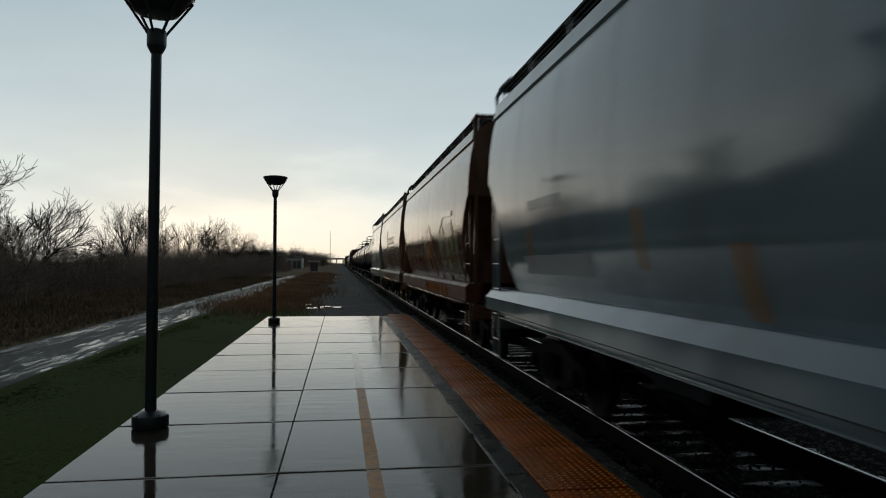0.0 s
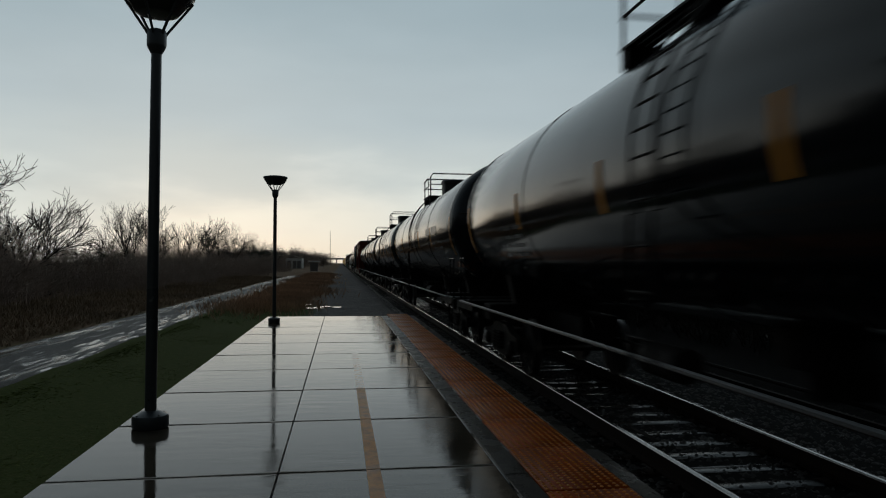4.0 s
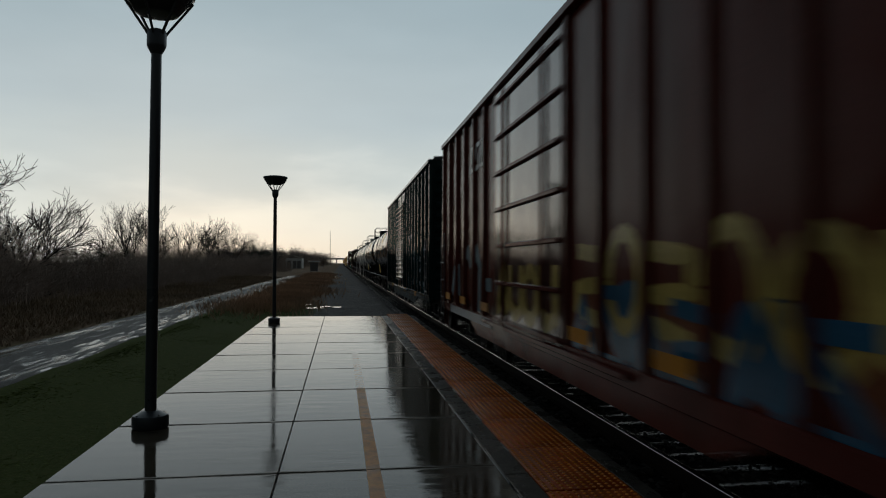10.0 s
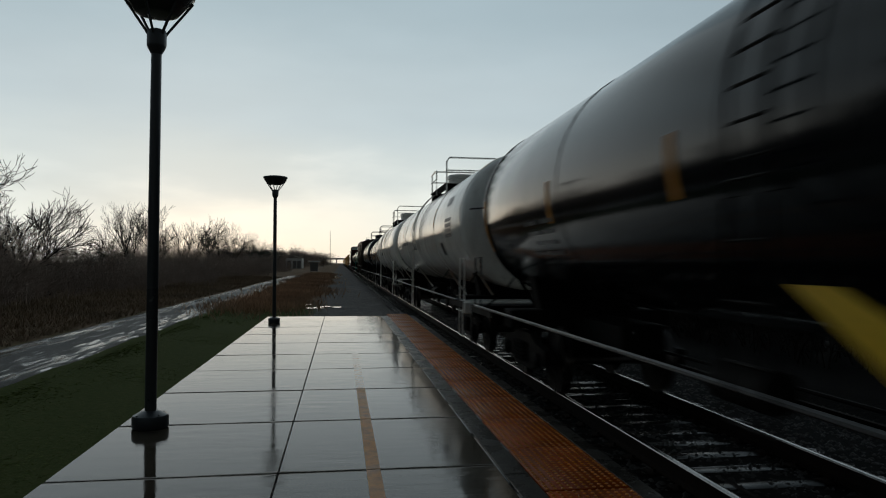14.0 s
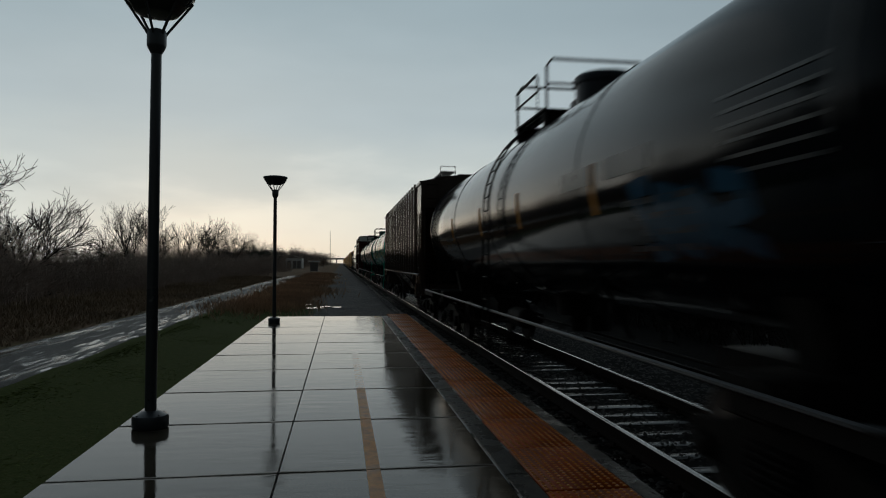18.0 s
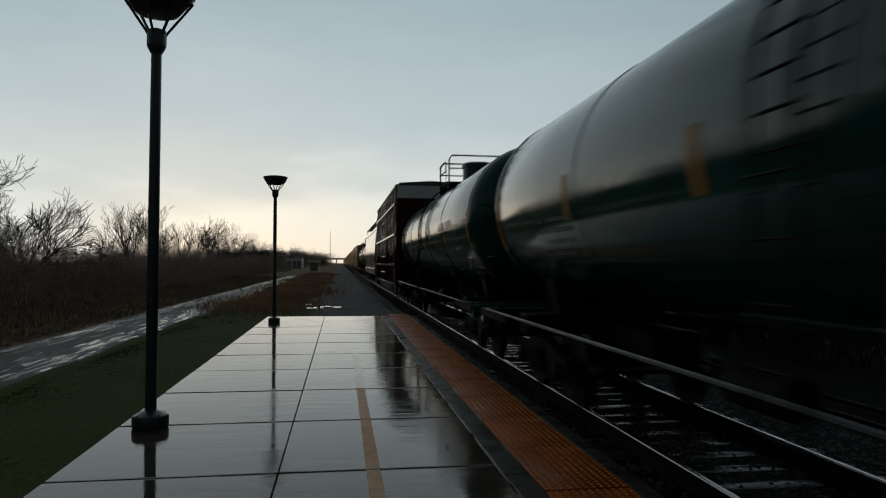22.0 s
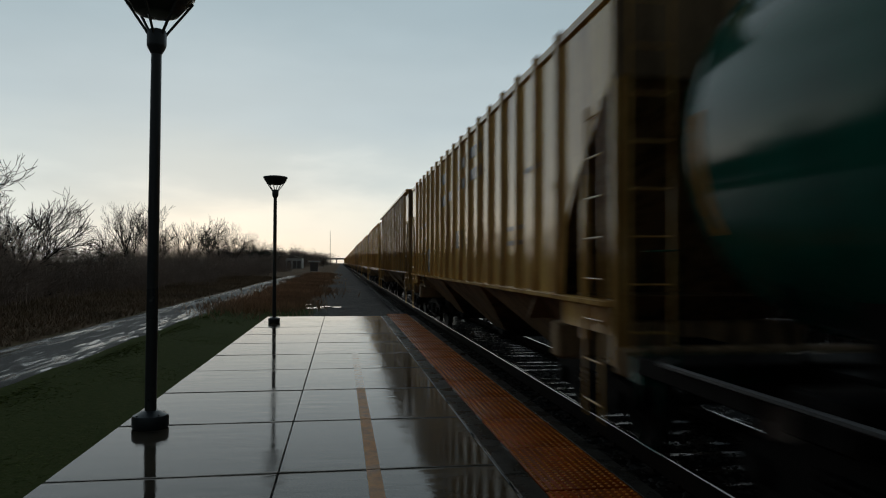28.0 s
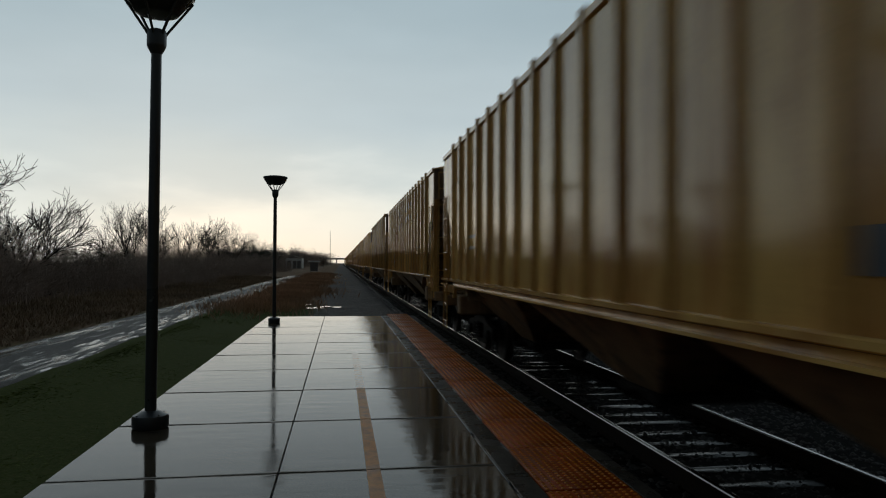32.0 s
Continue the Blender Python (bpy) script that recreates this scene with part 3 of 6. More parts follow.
def make_ground():
    xs = np.concatenate([[-2500, -600, -150, -60, -30], np.arange(-20, 14, 0.5), [20, 40, 120, 600, 2500]])
    ys = np.concatenate([[-900, -300, -80, -20], np.arange(-6, 60, 0.75), [70, 85, 100, 130, 170, 220, 300, 420, 600, 1000, 2500]])
    wave = rng.uniform(0, 6.28, 6)

    def height(X, Y):
        rough = 0.008 * np.sin(X * 1.7 + wave[0]) * np.sin(Y * 1.1 + wave[1]) + 0.005 * np.sin(X * 3.1 + Y * 2.3 + wave[2])
        dip = -0.05 * np.exp(-((X - LANE_X) / 1.6) ** 2)
        near = (np.abs(X) < 25) & (Y < 80)
        return GROUND_Z + np.where(near, rough, 0) + dip - 0.06 * ((X > -2.3) & (X < 2.4) & (Y < 21.5)) - 0.25 * ((X > 2.3) & (X < 7.2))
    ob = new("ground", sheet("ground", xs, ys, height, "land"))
    tagged(ob, "damp dark land with mown grass, brown weeds and gravel", "ground", kind="structure")
    lane_y = np.concatenate([np.arange(-6, 100, 0.5), [104, 110]])

    def lane_height(X, Y):
        r = np.abs(X - LANE_X)
        ruts = -0.045 * np.exp(-((r - 0.76) / 0.25) ** 2) + 0.02 * np.sin(Y * 0.9 + X) * np.exp(-r)
        return GROUND_Z + 0.012 + ruts * 0.6 - 0.05 * np.clip((r - 1.0) / 0.25, 0, 1)
    lane = new("road", sheet("road", np.arange(LANE_X - 1.35, LANE_X + 1.36, 0.1), lane_y, lane_height, "lane"))
    tagged(lane, "rutted gravel lane with rainwater standing in both wheel tracks", "road", kind="structure")


def make_track():
    bed = Shape()
    rings = []
    for y in (-700.0, -20.0, 20.0, 60.0, 200.0, 900.0):
        rings.append([(x, y, z) for x, z in ((2.32, -0.47), (2.40, -0.43), (TRACK_X - 1.36, -0.390), (TRACK_X + 1.36, -0.390), (TRACK_X + 1.9, -0.390), (TRACK_X + 3.3, -0.50))])
    bed.loft(rings, closed=False)
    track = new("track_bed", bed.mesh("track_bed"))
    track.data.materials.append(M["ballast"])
    tagged(track, "dark wet crushed-stone ballast bed under the track", "track bed", kind="structure")
    for sx in (-1, 1):
        rail = Shape()
        prof = [(-0.07, -0.172), (0.07, -0.172), (0.07, -0.158), (0.012, -0.142), (0.010, -0.05), (0.036, -0.038), (0.036, -0.008), (0.028, 0.0), (-0.028, 0.0),
                (-0.036, -0.008), (-0.036, -0.038), (-0.010, -0.05), (-0.012, -0.142), (-0.07, -0.158)]
        x0 = TRACK_X + sx * 0.7525
        rail.loft([[(x0 + px, y, RAIL_Z + pz) for px, pz in prof] for y in (-700.0, 0.0, 40.0, 200.0, 900.0)], caps=True)
        r = part("rail", rail, "rail", track, "rusty steel rail with a polished running surface")
        top = Shape()
        top.loft([[(x0 + a, y, RAIL_Z + b) for a, b in ((-0.0380, -0.009), (-0.0370, -0.006), (-0.029, 0.0022), (-0.012, 0.003), (0.010, 0.003), (0.016, 0.002), (0.019, -0.001))] for y in (-700.0, 0.0, 40.0, 200.0, 900.0)])
        part("running_surface", top, "rail_top", r)
    # ties, each a piece; the far ones joined
    near, y = 290, -6.0
    for k in range(near):
        kind = k % 5
        def tie_shape(kind=kind):
            q = random.Random(kind)
            s = Shape().box(-1.295, 1.295, -0.112, 0.112, -0.17, 0.0, 0.012)
            s.v = [(a + q.uniform(-0.01, 0.01), b + q.uniform(-0.006, 0.006), c + q.uniform(-0.006, 0.0)) for a, b, c in s.v]
            return s
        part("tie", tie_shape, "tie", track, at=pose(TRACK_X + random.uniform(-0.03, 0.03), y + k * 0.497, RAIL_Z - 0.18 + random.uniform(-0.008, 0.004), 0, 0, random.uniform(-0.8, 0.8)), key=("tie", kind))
        if k < 90:
            for sx in (-1, 1):
                part("tie_plate", lambda: Shape().box(-0.17, 0.17, -0.09, 0.09, 0.0, 0.016, 0.005).box(-0.12, -0.095, -0.06, -0.035, 0.01, 0.05).box(0.095, 0.12, 0.035, 0.06, 0.01, 0.05),
                     "rail", track, at=(TRACK_X + sx * 0.7525, y + k * 0.497, RAIL_Z - 0.183), key="tie_plate")
    far = Shape()
    for k in range(near, near + 500):
        far.box(TRACK_X - 1.295, TRACK_X + 1.295, y + k * 0.497 - 0.11, y + k * 0.497 + 0.11, RAIL_Z - 0.3, RAIL_Z - 0.18)
    tagged(part("far_ties", far, "tie", track), kind="stuff")
    spare = Shape().loft([[(6.55 + px, yy, -0.30 + pz) for px, pz in ((-0.07, -0.15), (0.07, -0.15), (0.012, -0.12), (0.012, -0.03), (0.036, -0.02), (0.036, 0.0), (-0.036, 0.0), (-0.036, -0.02), (-0.012, -0.03), (-0.012, -0.12))] for yy in (-4.0, 4.0, 10.0, 18.0)], caps=True)
    ob = new("spare_rail", spare.mesh("spare_rail"))
    ob.data.materials.append(M["rail"])
    tagged(ob, "rusty spare rail lying on the ballast shoulder", "rail")
    # loose stones
    base = np.array([[1, 0, 0.1], [0.3, 0.9, 0], [-0.8, 0.6, 0.15], [-0.9, -0.5, 0], [0.2, -1, 0.1], [0.35, 0.1, 0.75], [-0.35, -0.15, 0.8]], float)
    tris = np.array([[0, 1, 5], [1, 6, 5], [1, 2, 6], [2, 3, 6], [3, 4, 6], [4, 5, 6], [4, 0, 5]])
    n = 20000
    y = 2.0 + 40 * rng.random(n) ** 1.6
    x = rng.uniform(2.36, 7.4, n)
    z = np.where(x < TRACK_X + 1.9, -0.394, -0.394 - (x - TRACK_X - 1.9) * 0.08)
    size = rng.uniform(0.016, 0.036, (n, 1)) * rng.uniform(0.7, 1.3, (n, 3))
    v, f = scattered(base, tris, np.stack([x, y, z], 1), rng.uniform(0, 6.28, n), size)
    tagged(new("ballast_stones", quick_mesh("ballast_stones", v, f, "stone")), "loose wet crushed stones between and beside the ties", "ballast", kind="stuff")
    n = 9000
    y = 21.9 + 40 * rng.random(n) ** 1.5
    x = rng.uniform(-1.0, 2.5, n)
    size = rng.uniform(0.015, 0.035, (n, 1)) * rng.uniform(0.7, 1.3, (n, 3))
    v, f = scattered(base, tris, np.stack([x, y, np.full(n, GROUND_Z - 0.005)], 1), rng.uniform(0, 6.28, n), size)
    tagged(new("gravel", quick_mesh("gravel", v, f, "gravel")), "damp grey gravel past the platform's end", "gravel", kind="stuff")


JOINTS = [5.58 + 1.79 * k for k in range(-6, 10)]


def make_platform():
    base = Shape().box(PLAT_L + 0.015, PLAT_R - 0.012, JOINTS[0], PLAT_END - 0.012, -0.62, -0.03)
    plat = part("pavement", base, "joint")
    tagged(plat, "wet concrete station platform with sawn joints", "platform", kind="structure")
    q = random.Random(3)
    for j, (ya, yb) in enumerate(zip(JOINTS, JOINTS[1:])):
        for xa, xb in ((PLAT_L, -0.473), (-0.473, 1.265)):
            g = 0.005
            s = Shape().box(xa + (g if xa > PLAT_L else 0), xb - g, ya + 0.010, yb - 0.010, -0.25, 0.0, 0.004)
            dip = [q.uniform(-0.004, 0.0) for _ in range(4)]
            part("slab", s, "concrete", plat, flat=True, at=pose((xa + xb) / 2, (ya + yb) / 2, dip[0], q.uniform(-0.1, 0.1), q.uniform(-0.08, 0.08)) @ Matrix.Translation((-(xa + xb) / 2, -(ya + yb) / 2, 0)))
        part("edge_slab", Shape().box(2.14, PLAT_R, ya + 0.005, yb - 0.005, -0.25, -0.002, 0.0015), "border", plat, flat=True)
    # border beside the tactile panels, cast in its own lengths and out of line with the slabs
    y = JOINTS[0]
    while y < PLAT_END - 0.2:
        yb = min(y + q.uniform(1.9, 3.1), PLAT_END - 0.012)
        inner = 1.272 + q.uniform(0.0, 0.012)
        part("border_slab", Shape().box(inner, 1.474, y + 0.004, yb - 0.004, -0.25, q.uniform(-0.004, 0.0), 0.004), "border", plat, flat=True)
        y = yb
    # wet filler proud of the joint, broken here and there
    y = 4.2
    while y < PLAT_END - 0.3:
        yb = min(y + q.uniform(0.25, 0.9) * (1 + y / 9), PLAT_END - 0.05)
        part("joint_strip", Shape().box(1.259 + q.uniform(-0.004, 0.004), 1.271 + q.uniform(-0.002, 0.006), y, yb, -0.03, 0.004, 0.002), "metal_strip", plat)
        y = yb + q.uniform(0.08, 0.5)
    for ya in (8.95, 6.2, 7.4, 11.2, 14.1, 16.0):
        part("joint_strip", Shape().box(1.462, 1.474, ya - 0.25, ya + 0.05, -0.03, 0.004), "metal_strip", plat)
    for ya, yb in zip(JOINTS, JOINTS[1:]):
        if ya < 12.0:
            worn = ya > 9.1
            part("painted_line", Shape().box(0.215, 0.325, ya + 0.012, yb - 0.012, -0.001, 0.0035 if worn else 0.004), "line_faint" if worn else "line_paint", plat, "guide line worn almost away" if worn else "faded orange-yellow painted guide line")
    # tactile panels with their domes
    def panel_shape():
        s = Shape().box(0.0, 0.65, 0.0, 1.148, -0.06, 0.001, 0.002)
        for k in (1, 2, 3):
            s.box(0.004, 0.646, k * 0.29 - 0.001, k * 0.29 + 0.001, 0.0, 0.0018)
        return s

    def dome_shape():
        s = Shape()
        for i in range(11):
            for k in range(20):
                x, y = 0.028 + i * 0.0594, 0.030 + k * 0.0578
                s.loft([[(x + r * math.cos(a), y + r * math.sin(a), z) for a in [2 * math.pi * w / 7 for w in range(7)]] for r, z in ((0.0155, 0.0), (0.0135, 0.006), (0.009, 0.0082))])
                n = len(s.v)
                s.f.append(tuple(range(n - 7, n)))
        return s
    k, y = 0, 6.07 - 1.17 * 9
    while y < PLAT_END - 0.3:
        p = part("tactile_panel", panel_shape, "tactile", plat, "rain-wet orange tactile panel with raised domes" if k == 0 else "", at=(1.48, y, random.uniform(-0.002, 0.002)), key="tactile_panel")
        part("domes", dome_shape, "dome", p, key="domes")
        y += 1.17
        k += 1


make_ground()
make_track()
make_platform()


# ---------------------------------------------------------------- lamps
def street_lamp(at, foot=0.0):
    """foot: how far the base stands below the platform's level."""
    lamp = thing("street_lamp", "black steel platform lamp with a flared inverted-cone head", "street lamp", "platform lamps", at=at)
    part("base_cover", Shape().turned([(0.165, -foot), (0.174, 0.012 - foot), (0.174, 0.105 - foot), (0.165, 0.125 - foot), (0.075, 0.165 - foot), (0.06, 0.17 - foot)], n=28), "black_pole", lamp)
    part("pole", Shape().turned([(0.056, 0.12 - foot), (0.054, 2.0), (0.050, 3.95)], n=20), "black_pole", lamp)
    part("collar", Shape().turned([(0.052, 3.745), (0.094, 3.82), (0.097, 3.84), (0.097, 3.95), (0.090, 3.985), (0.055, 4.0)], n=10), "black_pole", lamp)
    for k in range(6):
        a = 2 * math.pi * (k + 0.35) / 6
        c, s = math.cos(a), math.sin(a)
        part("arm", Shape().tube([(0.07 * c, 0.07 * s, 3.92), (0.11 * c, 0.11 * s, 3.985), (0.345 * c, 0.345 * s, 4.315)], 0.014, 6), "black_pole", lamp)
    shade = part("shade", Shape().turned([(0.10, 4.15), (0.17, 4.148), (0.205, 4.158), (0.335, 4.32), (0.362, 4.345), (0.366, 4.37), (0.35, 4.385), (0.24, 4.405), (0.02, 4.42)], n=36), "black_pole", lamp)
    part("lens", Shape().turned([(0.15, 4.149), (0.12, 4.144), (0.03, 4.142)], n=24), "lens", shade)
    for k in range(4):
        a = math.pi / 4 + k * math.pi / 2
        part("bolt", Shape().cyl((0.145 * math.cos(a), 0.145 * math.sin(a), 0.11 - foot), (0.145 * math.cos(a), 0.145 * math.sin(a), 0.14 - foot), 0.012, n=6), "black_pole", lamp)
    if foot:
        part("footing", Shape().turned([(0.24, -0.55), (0.24, -foot + 0.002), (0.2, -foot + 0.012)], n=20), "edge_concrete", lamp, "round concrete footing")
    return lamp


street_lamp((-1.87, 7.30, 0.0)).rotation_euler = (0, radians(0.2), 0)
street_lamp((-1.80, 19.54, 0.0)).scale = (0.915, 0.915, 0.915)


# ---------------------------------------------------------------- rolling stock
SIDES = (-1, 1)


def truck(car, y, near=True):
    """A two-axle truck under a car, centred at y."""
    t = part("truck", lambda: Shape().box(-0.95, 0.95, -0.16, 0.16, 0.42, 0.68, 0.03).turned([(0.22, 0.66), (0.22, 0.80)], n=14), "steel", car, at=(0, y, 0), key="truck_bolster")

    def frame_shape():
        s = Shape()
        s.prism([(-1.16, 0.62), (-1.16, 0.40), (-0.72, 0.36), (-0.40, 0.26), (0.40, 0.26), (0.72, 0.36), (1.16, 0.40), (1.16, 0.62), (0.72, 0.68), (0.42, 0.80), (-0.42, 0.80), (-0.72, 0.68)], -0.055, 0.055)
        return s

    def springs_shape():
        s = Shape()
        for k in (-0.17, 0.0, 0.17):
            for j in range(5):
                s.turned([(0.07, 0.36 + j * 0.06), (0.078, 0.375 + j * 0.06), (0.078, 0.395 + j * 0.06), (0.07, 0.41 + j * 0.06)], (0, k, 0), 10)
        return s

    for sx in SIDES:
        f = part("side_frame", frame_shape, "steel", t, at=(sx * 1.0, 0, 0), key="side_frame")
        if near:
            part("spring_nest", springs_shape, "steel", t, at=(sx * 1.075, 0, 0), key="springs", kind="stuff")
        for k in SIDES if near else ():
            part("bearing_cap", lambda: Shape().turned([(0.11, -0.05), (0.115, 0.0), (0.10, 0.05), (0.05, 0.07)], axis="x", n=12), "steel", t, at=pose(sx * 1.07, k * 0.89, 0.457, 0, 0, 0 if sx > 0 else 180), key="bearing_cap")
    for k in SIDES:
        w = part("wheelset", lambda: Shape().cyl((-0.99, 0, 0), (0.99, 0, 0), 0.075, n=10)
                 .turned([(0.10, -0.84), (0.14, -0.83), (0.38, -0.80), (0.455, -0.815), (0.455, -0.72), (0.483, -0.715), (0.483, -0.69), (0.37, -0.70), (0.13, -0.67), (0.10, -0.66)], axis="x", n=28)
                 .turned([(0.10, 0.66), (0.13, 0.67), (0.37, 0.70), (0.483, 0.69), (0.483, 0.715), (0.455, 0.72), (0.455, 0.815), (0.38, 0.80), (0.14, 0.83), (0.10, 0.84)], axis="x", n=28),
                 "wheel", t, at=(0, k * 0.89, 0.457), key="wheelset")
        WHEELS.append(w)
    return t


WHEELS = []


def coupler(car, y, d):
    part("coupler", lambda: Shape().box(-0.09, 0.09, -0.35, 0.42, -0.08, 0.08, 0.02).box(-0.13, 0.10, 0.36, 0.62, -0.14, 0.14, 0.03).tube([(0.16, 0.2, -0.02), (0.2, 0.45, -0.2), (0.12, 0.66, -0.25)], 0.025, 6),
         "steel", car, at=pose(0, y, 0.84, 0, 0, 0 if d > 0 else 180), key="coupler")


def ladder(car, x, y, z0, z1, material, wide=0.4, along="y", step=0.38):
    """An upright ladder; its rungs are pieces."""
    s = Shape()
    a = (0, wide / 2) if along == "y" else (wide / 2, 0)
    for k in SIDES:
        s.box(x + k * a[0] - 0.012, x + k * a[0] + 0.012, y + k * a[1] - 0.012, y + k * a[1] + 0.012, z0, z1)
    lad = part("ladder", s, material, car)
    z = z0 + 0.15
    while z < z1:
        part("rung", lambda: Shape().cyl((-wide / 2, 0, 0), (wide / 2, 0, 0), 0.011, n=6), "steel" if material == "rib_dark" else material, lad,
             at=pose(x, y, z, 0, 0, 90 if along == "y" else 0), key=("rung", wide, material))
        z += step
    return lad


def bars(car, name, prof, rows, material, label=""):
    """Flat lettering or tape on a car's two sides: rectangles (y0, y1, z0, z1) that follow the side's profile x = prof(z)."""
    for sx in SIDES:
        s = Shape()
        for y0, y1, z0, z1 in rows:
            n = max(1, int(math.ceil((z1 - z0) / 0.12)))
            ring = []
            for k in range(n + 1):
                z = z0 + (z1 - z0) * k / n
                ring.append((sx * (prof(z) + 0.007), z))
            y0s, y1s = (y0, y1) if sx < 0 else (-y0, -y1)
            s.loft([[(x, y0s, z), (x, y1s, z)] for x, z in ring], closed=False)
        part(name, s, material, car, label if sx < 0 else "", kind="stuff" if len(rows) > 1 else "")


def strokes(car, prof, lines, width, material, label="", lift=0.009, name="spray_paint"):
    """Sprayed strokes on the platform side: ribbons along (y, z) points, bowed with the side."""
    s = Shape()
    for line in lines:
        pts = []
        for (ya, za), (yb, zb) in zip(line, line[1:]):
            n = max(1, int(math.hypot(yb - ya, zb - za) / 0.15))
            pts += [(ya + (yb - ya) * k / n, za + (zb - za) * k / n) for k in range(n)]
        pts.append(line[-1])
        ring = []
        for i, (y, z) in enumerate(pts):
            dy, dz = pts[min(i + 1, len(pts) - 1)][0] - pts[max(i - 1, 0)][0], pts[min(i + 1, len(pts) - 1)][1] - pts[max(i - 1, 0)][1]
            d = math.hypot(dy, dz) or 1
            oy, oz = -dz / d * width / 2, dy / d * width / 2
            ring.append([(-(prof(z + oz) + lift), y + oy, z + oz), (-(prof(z - oz) + lift), y - oy, z - oz)])
        s.loft(ring, closed=False)
    part(name, s, material, car, label, kind="stuff")


def blot(car, prof, outline, material, label="", lift=0.010):
    """A filled painted shape on the platform side, from its (y, z) outline, cut in strips that follow the bow."""
    z0, z1 = min(z for _, z in outline), max(z for _, z in outline)
    n = max(3, int((z1 - z0) / 0.07))
    rows = []
    for k in range(n + 1):
        z = z0 + 0.002 + (z1 - z0 - 0.004) * k / n
        cuts = sorted(a[0] + (b[0] - a[0]) * (z - a[1]) / (b[1] - a[1]) for a, b in zip(outline, outline[1:] + outline[:1]) if (a[1] - z) * (b[1] - z) < 0)
        if len(cuts) > 1:
            rows.append([(-(prof(z) + lift), cuts[0], z), (-(prof(z) + lift), cuts[-1], z)])
    part("paint_patch", Shape().loft(rows, closed=False), material, car, label)


def bubble(y0, y1, z0, z1, seed, n=14):
    """A lumpy round outline."""
    q = random.Random(seed)
    cy, cz, ry, rz = (y0 + y1) / 2, (z0 + z1) / 2, (y1 - y0) / 2, (z1 - z0) / 2
    return [(cy + ry * q.uniform(0.82, 1.0) * math.cos(a) * (1.12 if abs(math.cos(a)) < 0.9 else 1), cz + rz * q.uniform(0.85, 1.0) * math.sin(a)) for a in [2 * math.pi * k / n for k in range(n)]]


def tag_letters(y0, y1, z0, z1, seed, n=5):
    """Bulbous unreadable tag shapes."""
    q = random.Random(seed)
    out = []
    w = (y1 - y0) / n
    for k in range(n):
        a, b = y0 + k * w, y0 + (k + 0.8) * w
        kind = q.choice("oszui")
        h = z0 + (z1 - z0) * q.uniform(0.75, 1.0)
        mid = (z0 + h) / 2
        if kind == "o":
            out.append([((a + b) / 2 + (b - a) / 2 * math.cos(t), mid + (h - z0) / 2 * math.sin(t)) for t in np.linspace(0, 6.28, 13)])
        elif kind == "s":
            out.append([(b, h - 0.05), (a, h - 0.1), (a, mid), (b, mid - 0.05), (b, z0 + 0.1), (a, z0)])
        elif kind == "z":
            out.append([(a, h), (b, h), (a, z0), (b, z0)])
        elif kind == "u":
            out.append([(a, h), (a, z0 + 0.1), ((a + b) / 2, z0), (b, z0 + 0.15), (b, h)])
        else:
            out.append([(a, z0), ((a + b) / 2, h), (b, z0), (a + 0.1, mid)])
    return out


def step_irons(car, y, material):
    for sx in SIDES:
        part("step_iron", Shape().tube([(sx * 1.5, y - 0.2, 0.95), (sx * 1.5, y - 0.2, 0.45), (sx * 1.5, y + 0.2, 0.45), (sx * 1.5, y + 0.2, 0.95)], 0.014, 6), material, car)


def brake_wheel(car, y, z, x=0.5):
    s = Shape().tube([(x + 0.28 * math.cos(a), y, z + 0.28 * math.sin(a)) for a in np.linspace(0, 6.2832, 17)], 0.014, 6, False)
    for k in range(3):
        a = k * 2.094
        s.cyl((x, y, z), (x + 0.28 * math.cos(a), y, z + 0.28 * math.sin(a)), 0.01, n=5)
    part("brake_wheel", s, "steel", car)


def running_board(car, L, z, material, x=0.0, w=0.55):
    """A roof walk of narrow lengthwise slats on brackets."""
    s, n = Shape(), 7
    for k in range(n):
        a = x - w / 2 + (w - 0.042) * k / (n - 1)
        s.box(a, a + 0.042, -L / 2, L / 2, z, z + 0.03)
    walk_way = part("running_board", s, material, car, kind="stuff")
    n = int(L / 1.5)
    out = 1 if x > 0 else -1
    for k in range(n + 1):
        y = -L / 2 + 0.1 + k * (L - 0.2) / n
        part("bracket", lambda: Shape().box(-w / 2, w / 2, -0.025, 0.025, -0.03, 0.0).prism([(-0.025, -0.03), (0.025, -0.03), (0.03, -0.30), (-0.03, -0.30)], out * (w / 2 - 0.03), out * (w / 2 - 0.018)),
             "bracket", walk_way, at=(x, y, z), key=("bracket", w, out))


